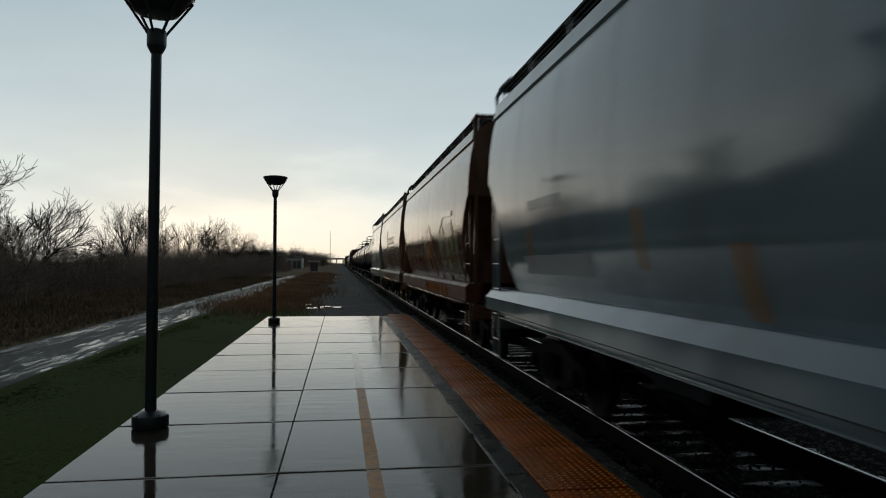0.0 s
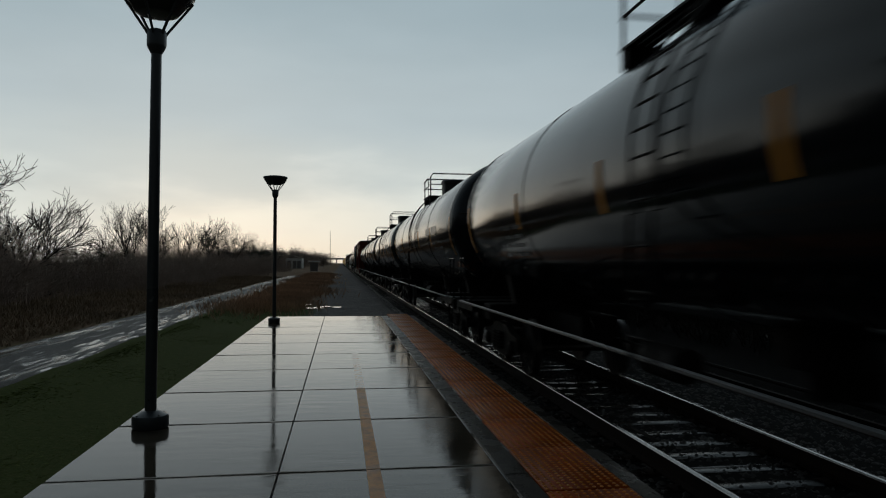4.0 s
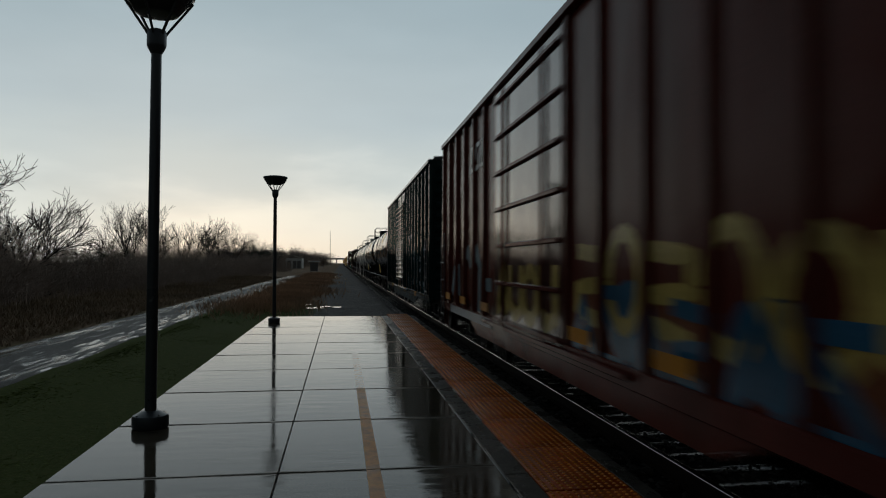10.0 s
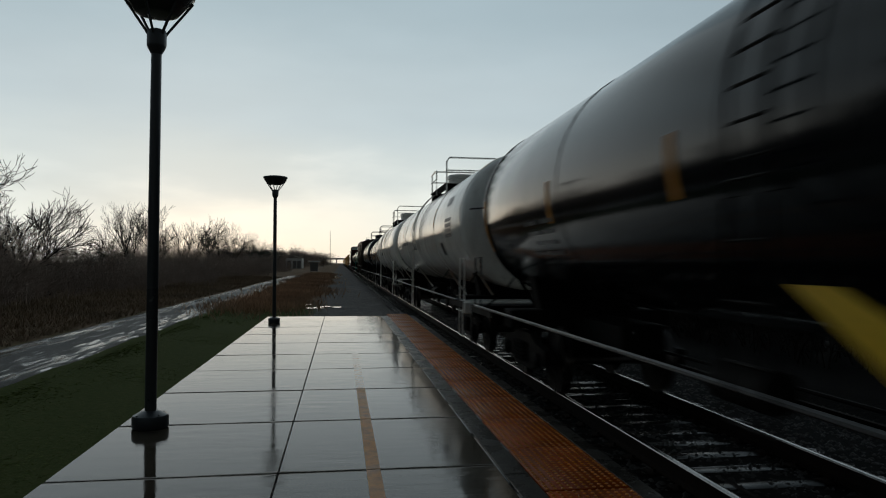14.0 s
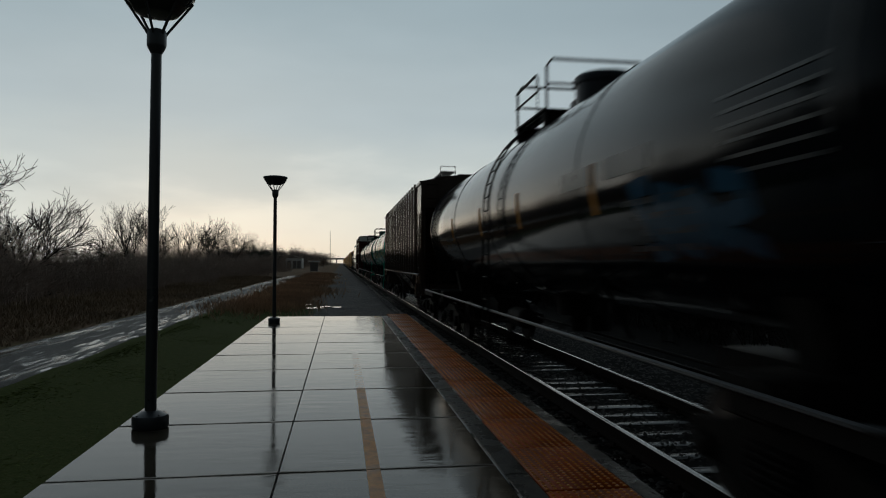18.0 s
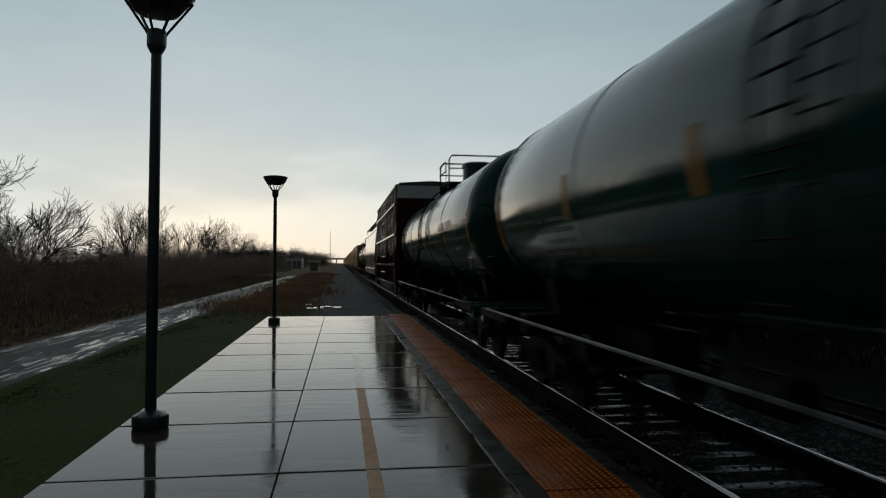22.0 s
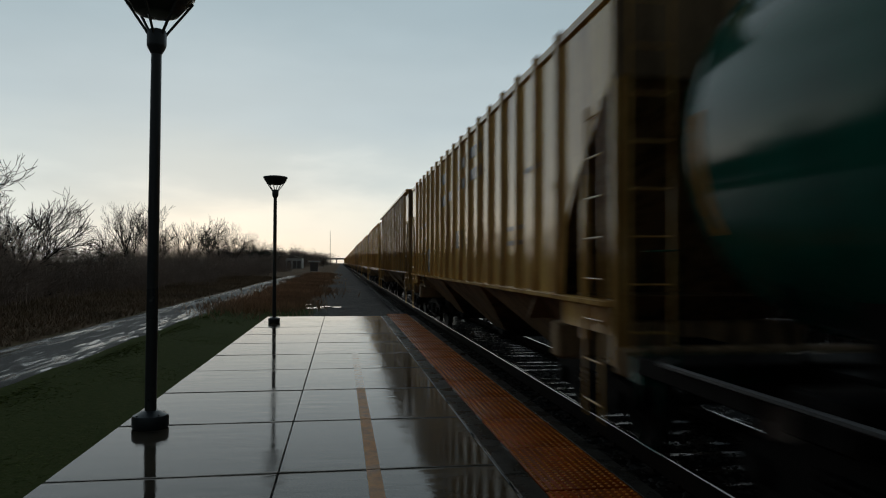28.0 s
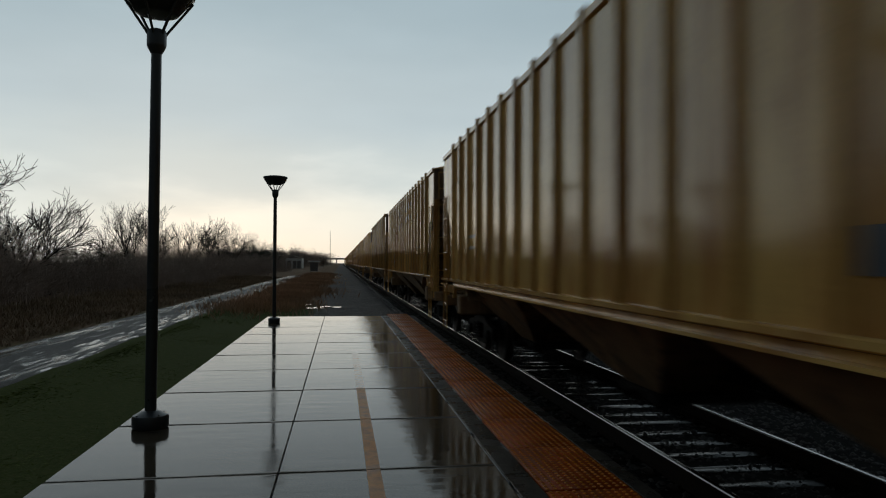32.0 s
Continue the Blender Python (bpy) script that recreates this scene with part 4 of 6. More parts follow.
def smooth_hopper(L, body, label, ledge=0.125, tuck=1.0, sill=None, board=4.58):
    """A covered hopper with smooth bowed sides."""
    car = thing("covered_hopper_car", label, "hopper car", "freight train")
    zs = np.array([1.44, 1.7, 2.0, 2.4, 2.8, 3.2, 3.6, 3.9, 4.2])
    xs = 1.59 - np.array([0.25, 0.15, 0.07, 0.02, 0.0, 0.005, 0.03, 0.07, 0.14]) * np.array([tuck] * 4 + [1.0] * 5)
    prof = lambda z: float(np.interp(z, zs, xs))
    h = L / 2
    low = [(0.0, 3.10), (0.12, 3.05), (0.45, 2.75), (0.72, 2.3), (0.88, 1.85), (0.98, 1.46), (1.3, 1.44)]
    ys = [(-h + d, z) for d, z in low] + [(-h + 1.3 + (L - 2.6) * k / 8, 1.44) for k in range(1, 8)] + [(h - d, z) for d, z in reversed(low)]
    rings = []
    for y, zl in ys:
        half = [(prof(z), z) for z in np.linspace(zl, 4.2, 11)] + [(1.38, 4.33), (1.2, 4.46), (0.7, 4.54)]
        rings.append([(-x, y, z) for x, z in half] + [(0, y, 4.57)] + [(x, y, z) for x, z in reversed(half)])
    part("body", Shape().loft(rings, caps=True), body, car)
    for sx in SIDES:
        part("roof_edge", Shape().loft([[(sx * 1.44, y, 4.10), (sx * 1.475, y, 4.10), (sx * 1.50, y, 4.13), (sx * 1.47, y, 4.33), (sx * 1.40, y, 4.34)] for y in (-h, h)], caps=True), body, car)
    for sx in SIDES:
        part("side_sill", Shape().loft([[(sx * x, y, z) for x, z in ((1.30, 1.48), (1.61 - ledge, 1.475), (1.622 - ledge, 1.465), (1.605, 1.47 - ledge), (1.62, 1.455 - ledge), (1.62, 1.15), (1.605, 1.135), (1.30, 1.135))] for y in (-h, h)], caps=True), sill or body, car)
        part("sill_lip", Shape().box(sx * 1.44, sx * 1.585, -h + 0.9, h - 0.9, 1.05, 1.07, 0.004).box(sx * 1.50, sx * 1.53, -h + 0.9, h - 0.9, 1.06, 1.136), body, car)
    bars(car, "weld_seam", lambda z: prof(z) - 0.004, [(y, y + 0.014, 1.5, 4.08) for y in np.arange(-h + 1.5, h - 1.2, 1.62)], body)
    bays = 2 if L < 15 else 3
    for k in range(bays):
        y = (k - (bays - 1) / 2) * (L - 4.2) / bays
        w = (L - 4.2) / bays / 2 - 0.05
        part("hopper_bay", Shape().loft([[(-1.34, y - w, 1.45), (1.34, y - w, 1.45), (1.34, y + w, 1.45), (-1.34, y + w, 1.45)],
                                         [(-0.55, y - 0.45, 0.55), (0.55, y - 0.45, 0.55), (0.55, y + 0.45, 0.55), (-0.55, y + 0.45, 0.55)]], caps=True), body, car)
        part("outlet_gate", Shape().box(-0.6, 0.6, y - 0.5, y + 0.5, 0.42, 0.56, 0.02).cyl((-0.75, y, 0.48), (0.75, y, 0.48), 0.05, n=8), "steel", car)
    part("centre_sill", Shape().box(-0.2, 0.2, -h - 0.35, h + 0.35, 0.72, 1.02, 0.02), "steel", car)
    n = int(L / 1.7)
    for k in range(n):
        y = -h + 1.2 + k * (L - 2.4) / (n - 1)
        part("roof_hatch", lambda: Shape().turned([(0.34, 0.0), (0.34, 0.1), (0.38, 0.11), (0.36, 0.15), (0.05, 0.2)], n=18), body, car, at=(0, y, 4.53), key=("roof_hatch", body))
    for sx in SIDES:
        running_board(car, L, board, "steel", sx * 1.17, 0.44)
    for d in SIDES:
        y = d * (h - 0.02)
        part("end_sill", Shape().box(-1.5, 1.5, y - 0.1, y + 0.1, 0.82, 1.08, 0.02), body, car)
        part("end_platform", Shape().box(-1.45, 1.45, y - d * 0.9, y, 1.06, 1.10), "grating", car)
        part("slope_sheet", Shape().add([(-1.3, y - d * 0.15, 3.08), (1.3, y - d * 0.15, 3.08), (1.3, y - d * 2.6, 1.2), (-1.3, y - d * 2.6, 1.2), (-1.3, y - d * 0.2, 3.08), (1.3, y - d * 0.2, 3.08), (1.3, y - d * 2.65, 1.2), (-1.3, y - d * 2.65, 1.2)],
                                        [(0, 1, 2, 3), (4, 7, 6, 5), (0, 4, 5, 1), (2, 6, 7, 3)]), body, car)
        for sx in SIDES:
            part("end_post", Shape().box(sx * 1.40, sx * 1.46, y - 0.03, y + 0.03, 1.05, 3.5), body, car)
            ladder(car, sx * 1.52, y - d * 0.28, 0.55, 3.2, body, 0.4)
        for x in (-0.45, 0.45):
            ladder(car, x, y + d * 0.02, 1.1, 4.5, body, 0.4, "x", 0.4) if x * d > 0 else None
        for sx in SIDES:
            part("walk_rail", Shape().tube([(sx * 1.45, y, 3.95), (sx * 1.45, y, board - 0.10), (sx * 1.40, y - d * 0.08, board + 0.03), (sx * 1.38, y - d * 0.6, board + 0.04)], 0.034, 8), body, car)
        part("walk_bar", Shape().cyl((-1.42, y, board - 0.02), (1.42, y, board - 0.02), 0.02, n=6), body, car)
        coupler(car, d * (h + 0.15), d)
        step_irons(car, d * (h - 0.28), body)
        truck(car, d * (h - 1.75))
    brake_wheel(car, h + 0.12, 2.6)
    return car, prof


def ribbed_hopper(L, body, label, ledge=False, zs=1.50, near=True, top=4.22, horns=0.13):
    """A flat-sided covered hopper with outside posts."""
    car = thing("ribbed_hopper_car", label, "hopper car", "freight train")
    prof = lambda z: 1.535
    h = L / 2
    cut = [(0.0, 3.55), (0.45, 3.15), (0.95, 2.7), (1.3, 2.25), (1.38, zs)]
    outline = [(-h, top), (h, top)] + [(h - d, z) for d, z in cut] + [(-h + d, z) for d, z in reversed(cut)]
    n = int((L - 3.0) / 0.84)
    for sx in SIDES:
        side = part("side_sheet", Shape().prism(outline, sx * 1.52, sx * 1.535), body, car)
        for k in range(n + 1 if near or sx < 0 else 0):
            y = -h + 1.46 + k * (L - 2.92) / n
            part("rib", lambda: Shape().loft([[(-0.01, -0.06, z), (0.068, -0.04, z), (0.068, 0.04, z), (-0.01, 0.06, z)] for z in (zs, top + horns)], caps=True), body, side,
                 at=pose(sx * 1.53, y, 0, 0, 0, 0 if sx > 0 else 180), key=("hopper_rib", zs, top, horns, body))
        part("top_chord", Shape().box(sx * 1.50, sx * (1.57 if horns else 1.63), -h, h, top - 0.02, top + 0.09, 0.015), body, car)
        part("side_sill", Shape().box(sx * 1.46, sx * 1.605, -h + 0.1, h - 0.1, zs - 0.035, zs + 0.025, 0.010), body, car)
        if ledge:
            part("sill_angle", Shape().box(sx * 1.52, sx * 1.62, -h + 0.1, h - 0.1, zs - 0.125, zs - 0.10).box(sx * 1.52, sx * 1.53, -h + 0.1, h - 0.1, zs - 0.13, zs - 0.05), body, car)
    bays = 3
    for k in range(bays):
        w = (L - 2.8) / bays / 2
        y = (k - 1) * 2 * w
        part("hopper_bay", Shape().loft([[(-1.5, y - w, zs), (1.5, y - w, zs), (1.5, y + w, zs), (-1.5, y + w, zs)],
                                         [(-1.02, y - w * 0.62, 1.0), (1.02, y - w * 0.62, 1.0), (1.02, y + w * 0.62, 1.0), (-1.02, y + w * 0.62, 1.0)],
                                         [(-0.55, y - 0.4, 0.48), (0.55, y - 0.4, 0.48), (0.55, y + 0.4, 0.48), (-0.55, y + 0.4, 0.48)]], caps=True), "rib_darker" if body != "rib_dark" else body, car)
        part("outlet_gate", Shape().box(-0.6, 0.6, y - 0.5, y + 0.5, 0.36, 0.49, 0.02).cyl((-0.8, y, 0.42), (0.8, y, 0.42), 0.04, n=8), "steel", car)
    part("centre_sill", Shape().box(-0.2, 0.2, -h - 0.35, h + 0.35, 0.72, 1.02, 0.02), "steel", car)
    roof = [[(-1.56, y, top + 0.07), (-0.8, y, top + 0.24), (0, y, top + 0.30), (0.8, y, top + 0.24), (1.56, y, top + 0.07), (0, y, top + 0.05)] for y in (-h, 0, h)]
    part("roof", Shape().loft(roof, caps=True), body, car)
    part("hatch_coaming", Shape().box(-0.28, 0.28, -h + 0.8, h - 0.8, top + 0.28, top + 0.42, 0.03), body, car)
    for sx in SIDES:
        running_board(car, L, top + 0.36, "grating", sx * 0.72, 0.4)
    for d in SIDES:
        y = d * h
        part("end_sheet", Shape().box(-1.52, 1.52, y - 0.03, y, 3.5, top + 0.06), "rib_darker" if body != "rib_dark" else body, car)
        part("slope_sheet", Shape().add([(-1.5, y - d * 0.04, 3.5), (1.5, y - d * 0.04, 3.5), (1.5, y - d * 2.9, 1.15), (-1.5, y - d * 2.9, 1.15), (-1.5, y - d * 0.1, 3.5), (1.5, y - d * 0.1, 3.5), (1.5, y - d * 2.96, 1.15), (-1.5, y - d * 2.96, 1.15)],
                                        [(0, 1, 2, 3), (4, 7, 6, 5), (0, 4, 5, 1), (2, 6, 7, 3), (0, 3, 7, 4), (1, 5, 6, 2)]), "rib_darker" if body != "rib_dark" else body, car)
        part("end_sill", Shape().box(-1.5, 1.5, y - 0.12, y + 0.10, 0.88, 1.12, 0.02), "rib_darker" if body != "rib_dark" else body, car)
        part("bolster", Shape().box(-1.5, 1.5, y - d * 1.95, y - d * 1.65, 0.8, 1.2, 0.03), "rib_darker" if body != "rib_dark" else body, car)
        for sx in SIDES:
            part("corner_post", Shape().box(sx * 1.42, sx * 1.53, y - d * 0.10, y, 0.95, 3.6, 0.01), body, car)
            part("shear_plate", Shape().box(sx * 1.50, sx * 1.53, y - d * 1.42, y - d * 0.05, zs - 0.28, zs - 0.02), body, car)
            part("inner_post", Shape().box(sx * 1.40, sx * 1.48, y - d * 1.0, y - d * 0.92, 1.1, 2.75), body, car)
            if near:
                ladder(car, sx * 1.56, y - d * 0.42, 0.42, 3.35, body, 0.42)
                ladder(car, sx * 1.2, y + d * 0.03, 1.1, 4.2, body, 0.40, "x", 0.42)
        part("walk_rail", Shape().tube([(-0.95, y, 4.2), (-0.95, y, 4.75), (-0.5, y, 4.75), (-0.5, y, 4.4)], 0.016, 6).tube([(0.95, y, 4.2), (0.95, y, 4.75), (0.5, y, 4.75), (0.5, y, 4.4)], 0.016, 6), body, car)
        coupler(car, d * (h + 0.15), d)
        truck(car, d * (h - 1.85), near)
    if near:
        brake_wheel(car, h + 0.12, 2.6)
    return car, prof


def tank_car(L, body, label, rad=1.45, axis=2.75, rail_y=(-0.7, 1.05), white_end=False, dome=0.36):
    """A tank car: jacketed shell with dished heads, manway, platform, rails and side ladder."""
    car = thing("tank_car", label, "tank car", "freight train")
    h = L / 2
    n = 44
    prof = lambda z: math.sqrt(max(0.0, rad * rad - (z - axis) ** 2))
    rings = []
    heads = [(math.sin(a), math.cos(a)) for a in np.linspace(0.06, math.pi / 2, 8)]
    for k, (r, d) in enumerate(heads):
        rings.append((r * rad, -h - 0.72 * d))
    rings += [(rad, -h + L * k / 6) for k in range(1, 6)]
    rings += [(r * rad, h + 0.72 * d) for r, d in reversed(heads)]
    part("shell", Shape().loft([[(r * math.cos(2 * math.pi * k / n), y, axis + r * math.sin(2 * math.pi * k / n)) for k in range(n)] for r, y in rings], caps=True), body, car)
    for y in (-h + 0.02, -h * 0.5, -0.55, 0.55, h * 0.5, h - 0.02):
        part("band", lambda: Shape().loft([[(r * math.cos(2 * math.pi * k / n), y, r * math.sin(2 * math.pi * k / n)) for k in range(n)] for r, y in ((rad, -0.03), (rad + 0.008, -0.025), (rad + 0.008, 0.025), (rad, 0.03))]), body, car,
             at=(0, y, axis), key=("band", rad, body))
    top = axis + rad
    my = 0.0 if white_end else rail_y[0] - 0.4
    part("manway", Shape().turned([(0.44, top - 0.06), (0.44, top + dome), (0.47, top + dome + 0.01), (0.47, top + dome + 0.10), (0.42, top + dome + 0.15), (0.1, top + dome + 0.17)], (0, my, 0), 24), body, car)
    part("valve_box", Shape().turned([(0.26, top - 0.05), (0.26, top + 0.22), (0.2, top + 0.28), (0.05, top + 0.3)], (0, my + 0.78, 0), 18), "steel", car)
    ya, yb = rail_y
    deck = Shape()
    for k in SIDES:
        for j in range(3):
            deck.box(k * 0.56 + k * j * 0.10, k * 0.56 + k * (j * 0.10 + 0.07), ya, yb, top + 0.0, top + 0.03)
    for j in range(3):
        deck.box(-0.8, 0.8, ya + j * 0.10, ya + j * 0.10 + 0.07, top + 0.0, top + 0.03)
        deck.box(-0.8, 0.8, yb - j * 0.10 - 0.07, yb - j * 0.10, top + 0.0, top + 0.03)
    for y in (ya + 0.1, yb - 0.1):
        deck.box(-0.8, 0.8, y - 0.03, y + 0.03, top - 0.3, top)
    part("deck", deck, "steel", car, kind="stuff")
    metal, up = ("steel" if not white_end else body), top + 0.80
    for y in (ya, yb):
        end = part("railing", Shape().tube([(-0.78, y, top - 0.2), (-0.78, y, up - 0.12), (-0.70, y, up), (0.70, y, up), (0.78, y, up - 0.12), (0.78, y, top - 0.2)], 0.024, 7), metal, car)
        part("mid_bar", Shape().cyl((-0.78, y, top + 0.42), (0.78, y, top + 0.42), 0.02, n=6), metal, end)
    for sx in SIDES:
        side = part("side_railing", Shape().tube([(sx * 0.80, yb, up - 0.15), (sx * 0.82, yb - 1.3, up - 0.15), (sx * 0.82, yb - 1.38, up - 0.22), (sx * 0.82, yb - 1.4, top - 0.15)], 0.022, 7), metal, car)
        part("mid_bar", Shape().cyl((sx * 0.81, yb, top + 0.38), (sx * 0.81, yb - 1.4, top + 0.38), 0.018, n=6), metal, side)
        # ladder that follows the shell
        arc = [math.radians(a) for a in range(-18, 62, 8)]
        stile = Shape()
        for k in SIDES:
            stile.tube([(sx * 1.58, k * 0.21, 0.5), (sx * 1.58, k * 0.21, axis - 0.5)] + [(sx * (rad + 0.12) * math.cos(a), k * 0.21, axis + (rad + 0.12) * math.sin(a)) for a in arc], 0.018, 6)
        lad = part("ladder", stile, metal, car)
        z = 0.55
        while z < axis - 0.4:
            part("rung", lambda: Shape().cyl((0, -0.21, 0), (0, 0.21, 0), 0.012, n=6), metal, lad, at=(sx * 1.58, 0, z), key=("tank_rung", metal))
            z += 0.36
        for a in arc[1:]:
            part("rung", lambda: Shape().cyl((0, -0.21, 0), (0, 0.21, 0), 0.012, n=6), metal, lad, at=(sx * (rad + 0.12) * math.cos(a), 0, axis + (rad + 0.12) * math.sin(a)), key=("tank_rung", metal))
        part("side_rail", Shape().tube([(sx * 1.30, -h - 0.55, 1.10), (sx * 1.55, -h - 0.25, 1.11), (sx * 1.55, h + 0.25, 1.11), (sx * 1.30, h + 0.55, 1.10)], 0.022, 7), "grating" if body != "tank_green" else body, car, "wet pipe handrail")
        for y in (-h + 0.4, -h * 0.45, h * 0.45, h - 0.4):
            part("rail_bracket", Shape().tube([(sx * 1.55, y, 1.10), (sx * 1.2, y, 1.35), (sx * 0.95, y, axis - rad * 0.72)], 0.016, 5), "steel", car)
            part("strut", Shape().tube([(sx * 0.35, y + 0.7, 0.95), (sx * 1.02, y, axis - rad * 0.70)], 0.03, 6), metal, car)
    for d in SIDES:
        y = d * h
        part("stub_sill", Shape().box(-0.3, 0.3, y - d * 3.2, y + d * 0.95, 0.68, 1.06, 0.02), "steel", car)
        part("bolster", Shape().box(-1.3, 1.3, y - d * 1.35, y - d * 0.85, 0.85, 1.14, 0.02).loft([[(-0.8, y - d * q, 1.13), (0.8, y - d * q, 1.13), (0.95, y - d * q, 1.75), (-0.95, y - d * q, 1.75)] for q in (0.92, 1.28)], caps=True), "steel", car)
        part("end_sill", Shape().box(-1.5, 1.5, y + d * 0.75, y + d * 0.92, 0.86, 1.10, 0.02), "steel" if body == "tank_black" else body, car)
        part("end_platform", Shape().box(-1.5, 1.5, y + d * 0.2, y + d * 0.76, 1.08, 1.11), metal, car)
        for sx in SIDES:
            part("step_channel", Shape().box(sx * 1.47, sx * 1.52, y - d * 0.9, y + d * 0.8, 0.97, 1.105, 0.006), "steel", car)
        part("head_rail", Shape().tube([(-1.3, y + d * 0.45, 2.95), (-1.0, y + d * 0.82, 2.95), (1.0, y + d * 0.82, 2.95), (1.3, y + d * 0.45, 2.95)], 0.016, 6), "steel", car)
        for sx in SIDES:
            part("grab_post", Shape().tube([(sx * 1.46, y + d * 0.70, 1.1), (sx * 1.46, y + d * 0.70, 1.95), (sx * 1.46, y + d * 0.2, 1.95), (sx * 1.46, y + d * 0.2, 1.1)], 0.016, 6), body, car)
            part("step_iron", Shape().tube([(sx * 1.5, y + d * 0.75, 0.95), (sx * 1.5, y + d * 0.75, 0.42), (sx * 1.5, y + d * 0.38, 0.42), (sx * 1.5, y + d * 0.38, 0.95)], 0.015, 6), body, car)
        coupler(car, d * (h + 0.95), d)
        truck(car, d * (h - 1.1))
    part("outlet_valve", Shape().turned([(0.34, axis - rad - 0.28), (0.36, axis - rad - 0.05), (0.4, axis - rad + 0.05)], n=16).turned([(0.12, 0.75), (0.14, 0.8), (0.14, 1.05)], n=12), "steel", car)
    part("brake_rod", Shape().cyl((0.25, -h + 2.0, 0.72), (0.25, h - 2.0, 0.72), 0.02, n=6).turned([(0.16, 1.4), (0.17, 1.45), (0.17, 1.95), (0.12, 2.02)], (0.35, 0, -0.65), 12, "z"), "steel", car)
    part("air_tank", Shape().turned([(0.05, -0.45), (0.18, -0.4), (0.18, 0.4), (0.05, 0.45)], (-0.55, 1.6, 0.85), 14, "y"), "steel", car)
    return car, prof


def box_car(L, z0, z1, body, label, door, roof_mat="grating", ribs=7, end_band=None):
    """A boxcar: posts on the sides, door with its hardware, ribbed roof and ends. door: (centre, width, style)."""
    car = thing("boxcar", label, "boxcar", "freight train")
    h, w = L / 2, 1.50
    prof = lambda z: w + 0.0
    part("body", Shape().box(-w, w, -h, h, z0 + 0.02, z1 - 0.06, 0.02), body, car)
    dy, dw, style = door
    for sx in SIDES:
        yc = dy if sx < 0 else -dy
        for a, b in ((-h, yc - dw / 2), (yc + dw / 2, h)):
            n = max(2, int(round((b - a) / 0.92)))
            for k in range(n + 1):
                y = a + 0.07 + (b - a - 0.14) * k / n
                part("side_post", lambda: Shape().loft([[(-0.01, -0.055, z), (0.06, -0.035, z), (0.06, 0.035, z), (-0.01, 0.055, z)] for z in (z0 + 0.05, z1 - 0.12)], caps=True), body, car,
                     at=pose(sx * w, y, 0, 0, 0, 0 if sx > 0 else 180), key=("side_post", z0, z1, body))
        part("side_sill", Shape().box(sx * (w - 0.02), sx * (w + 0.05), -h, h, z0 - 0.10, z0 + 0.08, 0.01).prism([(-h + 3.2, z0 - 0.08), (h - 3.2, z0 - 0.08), (h - 3.9, z0 - 0.32), (-h + 3.9, z0 - 0.32)], sx * (w - 0.03), sx * (w + 0.01)), body, car)
        part("top_plate", Shape().box(sx * (w - 0.02), sx * (w + 0.095), -h, h, z1 - 0.14, z1 - 0.04, 0.012), body, car)
        panel = Shape().box(sx * w, sx * (w + 0.065), yc - dw / 2, yc + dw / 2, z0 + 0.03, z1 - 0.2, 0.012)
        d = part("door", panel, "door_brown" if style == "panel" else body, car)
        if style == "louvre":
            n = 17
            for k in range(n):
                z = z0 + 0.35 + k * (z1 - z0 - 0.85) / n
                part("slat", lambda: Shape().loft([[(0.0, y, 0.0), (0.055, y, 0.02), (0.06, y, 0.05), (0.0, y, 0.15)] for y in (-dw / 2 + 0.08, dw / 2 - 0.08)], caps=True), body, d,
                     at=pose(sx * (w + 0.06), yc, z, 0, 0, 0 if sx > 0 else 180), key=("slat", dw))
        elif style == "panel":
            for k in range(7):
                z = z0 + 0.1 + k * (z1 - z0 - 0.45) / 6
                part("door_rib", lambda: Shape().box(0, 0.05, -dw / 2 + 0.04, dw / 2 - 0.04, -0.03, 0.03, 0.012), body, d, at=pose(sx * (w + 0.06), yc, z, 0, 0, 0 if sx > 0 else 180), key=("door_rib", dw))
        else:
            for k in range(5):
                y = yc - dw / 2 + 0.08 + k * (dw - 0.16) / 4
                part("door_post", lambda: Shape().box(0, 0.05, -0.05, 0.05, z0 + 0.1, z1 - 0.3, 0.012), body, d, at=pose(sx * (w + 0.06), y, 0, 0, 0, 0 if sx > 0 else 180), key=("door_post", z0, z1))
            for z in (z0 + 0.5, z0 + 1.3, (z0 + z1) / 2 + 0.15, z1 - 1.3, z1 - 0.7):
                part("lock_bar", Shape().cyl((sx * (w + 0.13), yc - dw / 2, z), (sx * (w + 0.13), yc + dw / 2, z), 0.022, n=8), body, d)
        for k in SIDES:
            part("door_bar", Shape().cyl((sx * (w + 0.10), yc + k * dw * 0.30, z0 + 0.05), (sx * (w + 0.10), yc + k * dw * 0.30, z1 - 0.25), 0.022, n=8), body, d)
        part("door_track", Shape().box(sx * w, sx * (w + 0.12), yc - dw * 1.05, yc + dw * 0.75, z0 - 0.02, z0 + 0.04, 0.01), body, car)
    if style == "bars":
        for z in (1.76, 3.08, 4.39):
            for sx in SIDES:
                part("side_rail", Shape().box(sx * (w + 0.09), sx * (w + 0.135), -h, h, z - 0.05, z + 0.05, 0.012), body, car)
    roof = Shape().loft([[(-w - 0.04, y, z1 - 0.06), (-w + 0.1, y, z1), (0, y, z1 + 0.10), (w - 0.1, y, z1), (w + 0.04, y, z1 - 0.06)] for y in (-h - 0.02, 0, h + 0.02)], caps=True)
    n = int(L / 1.2)
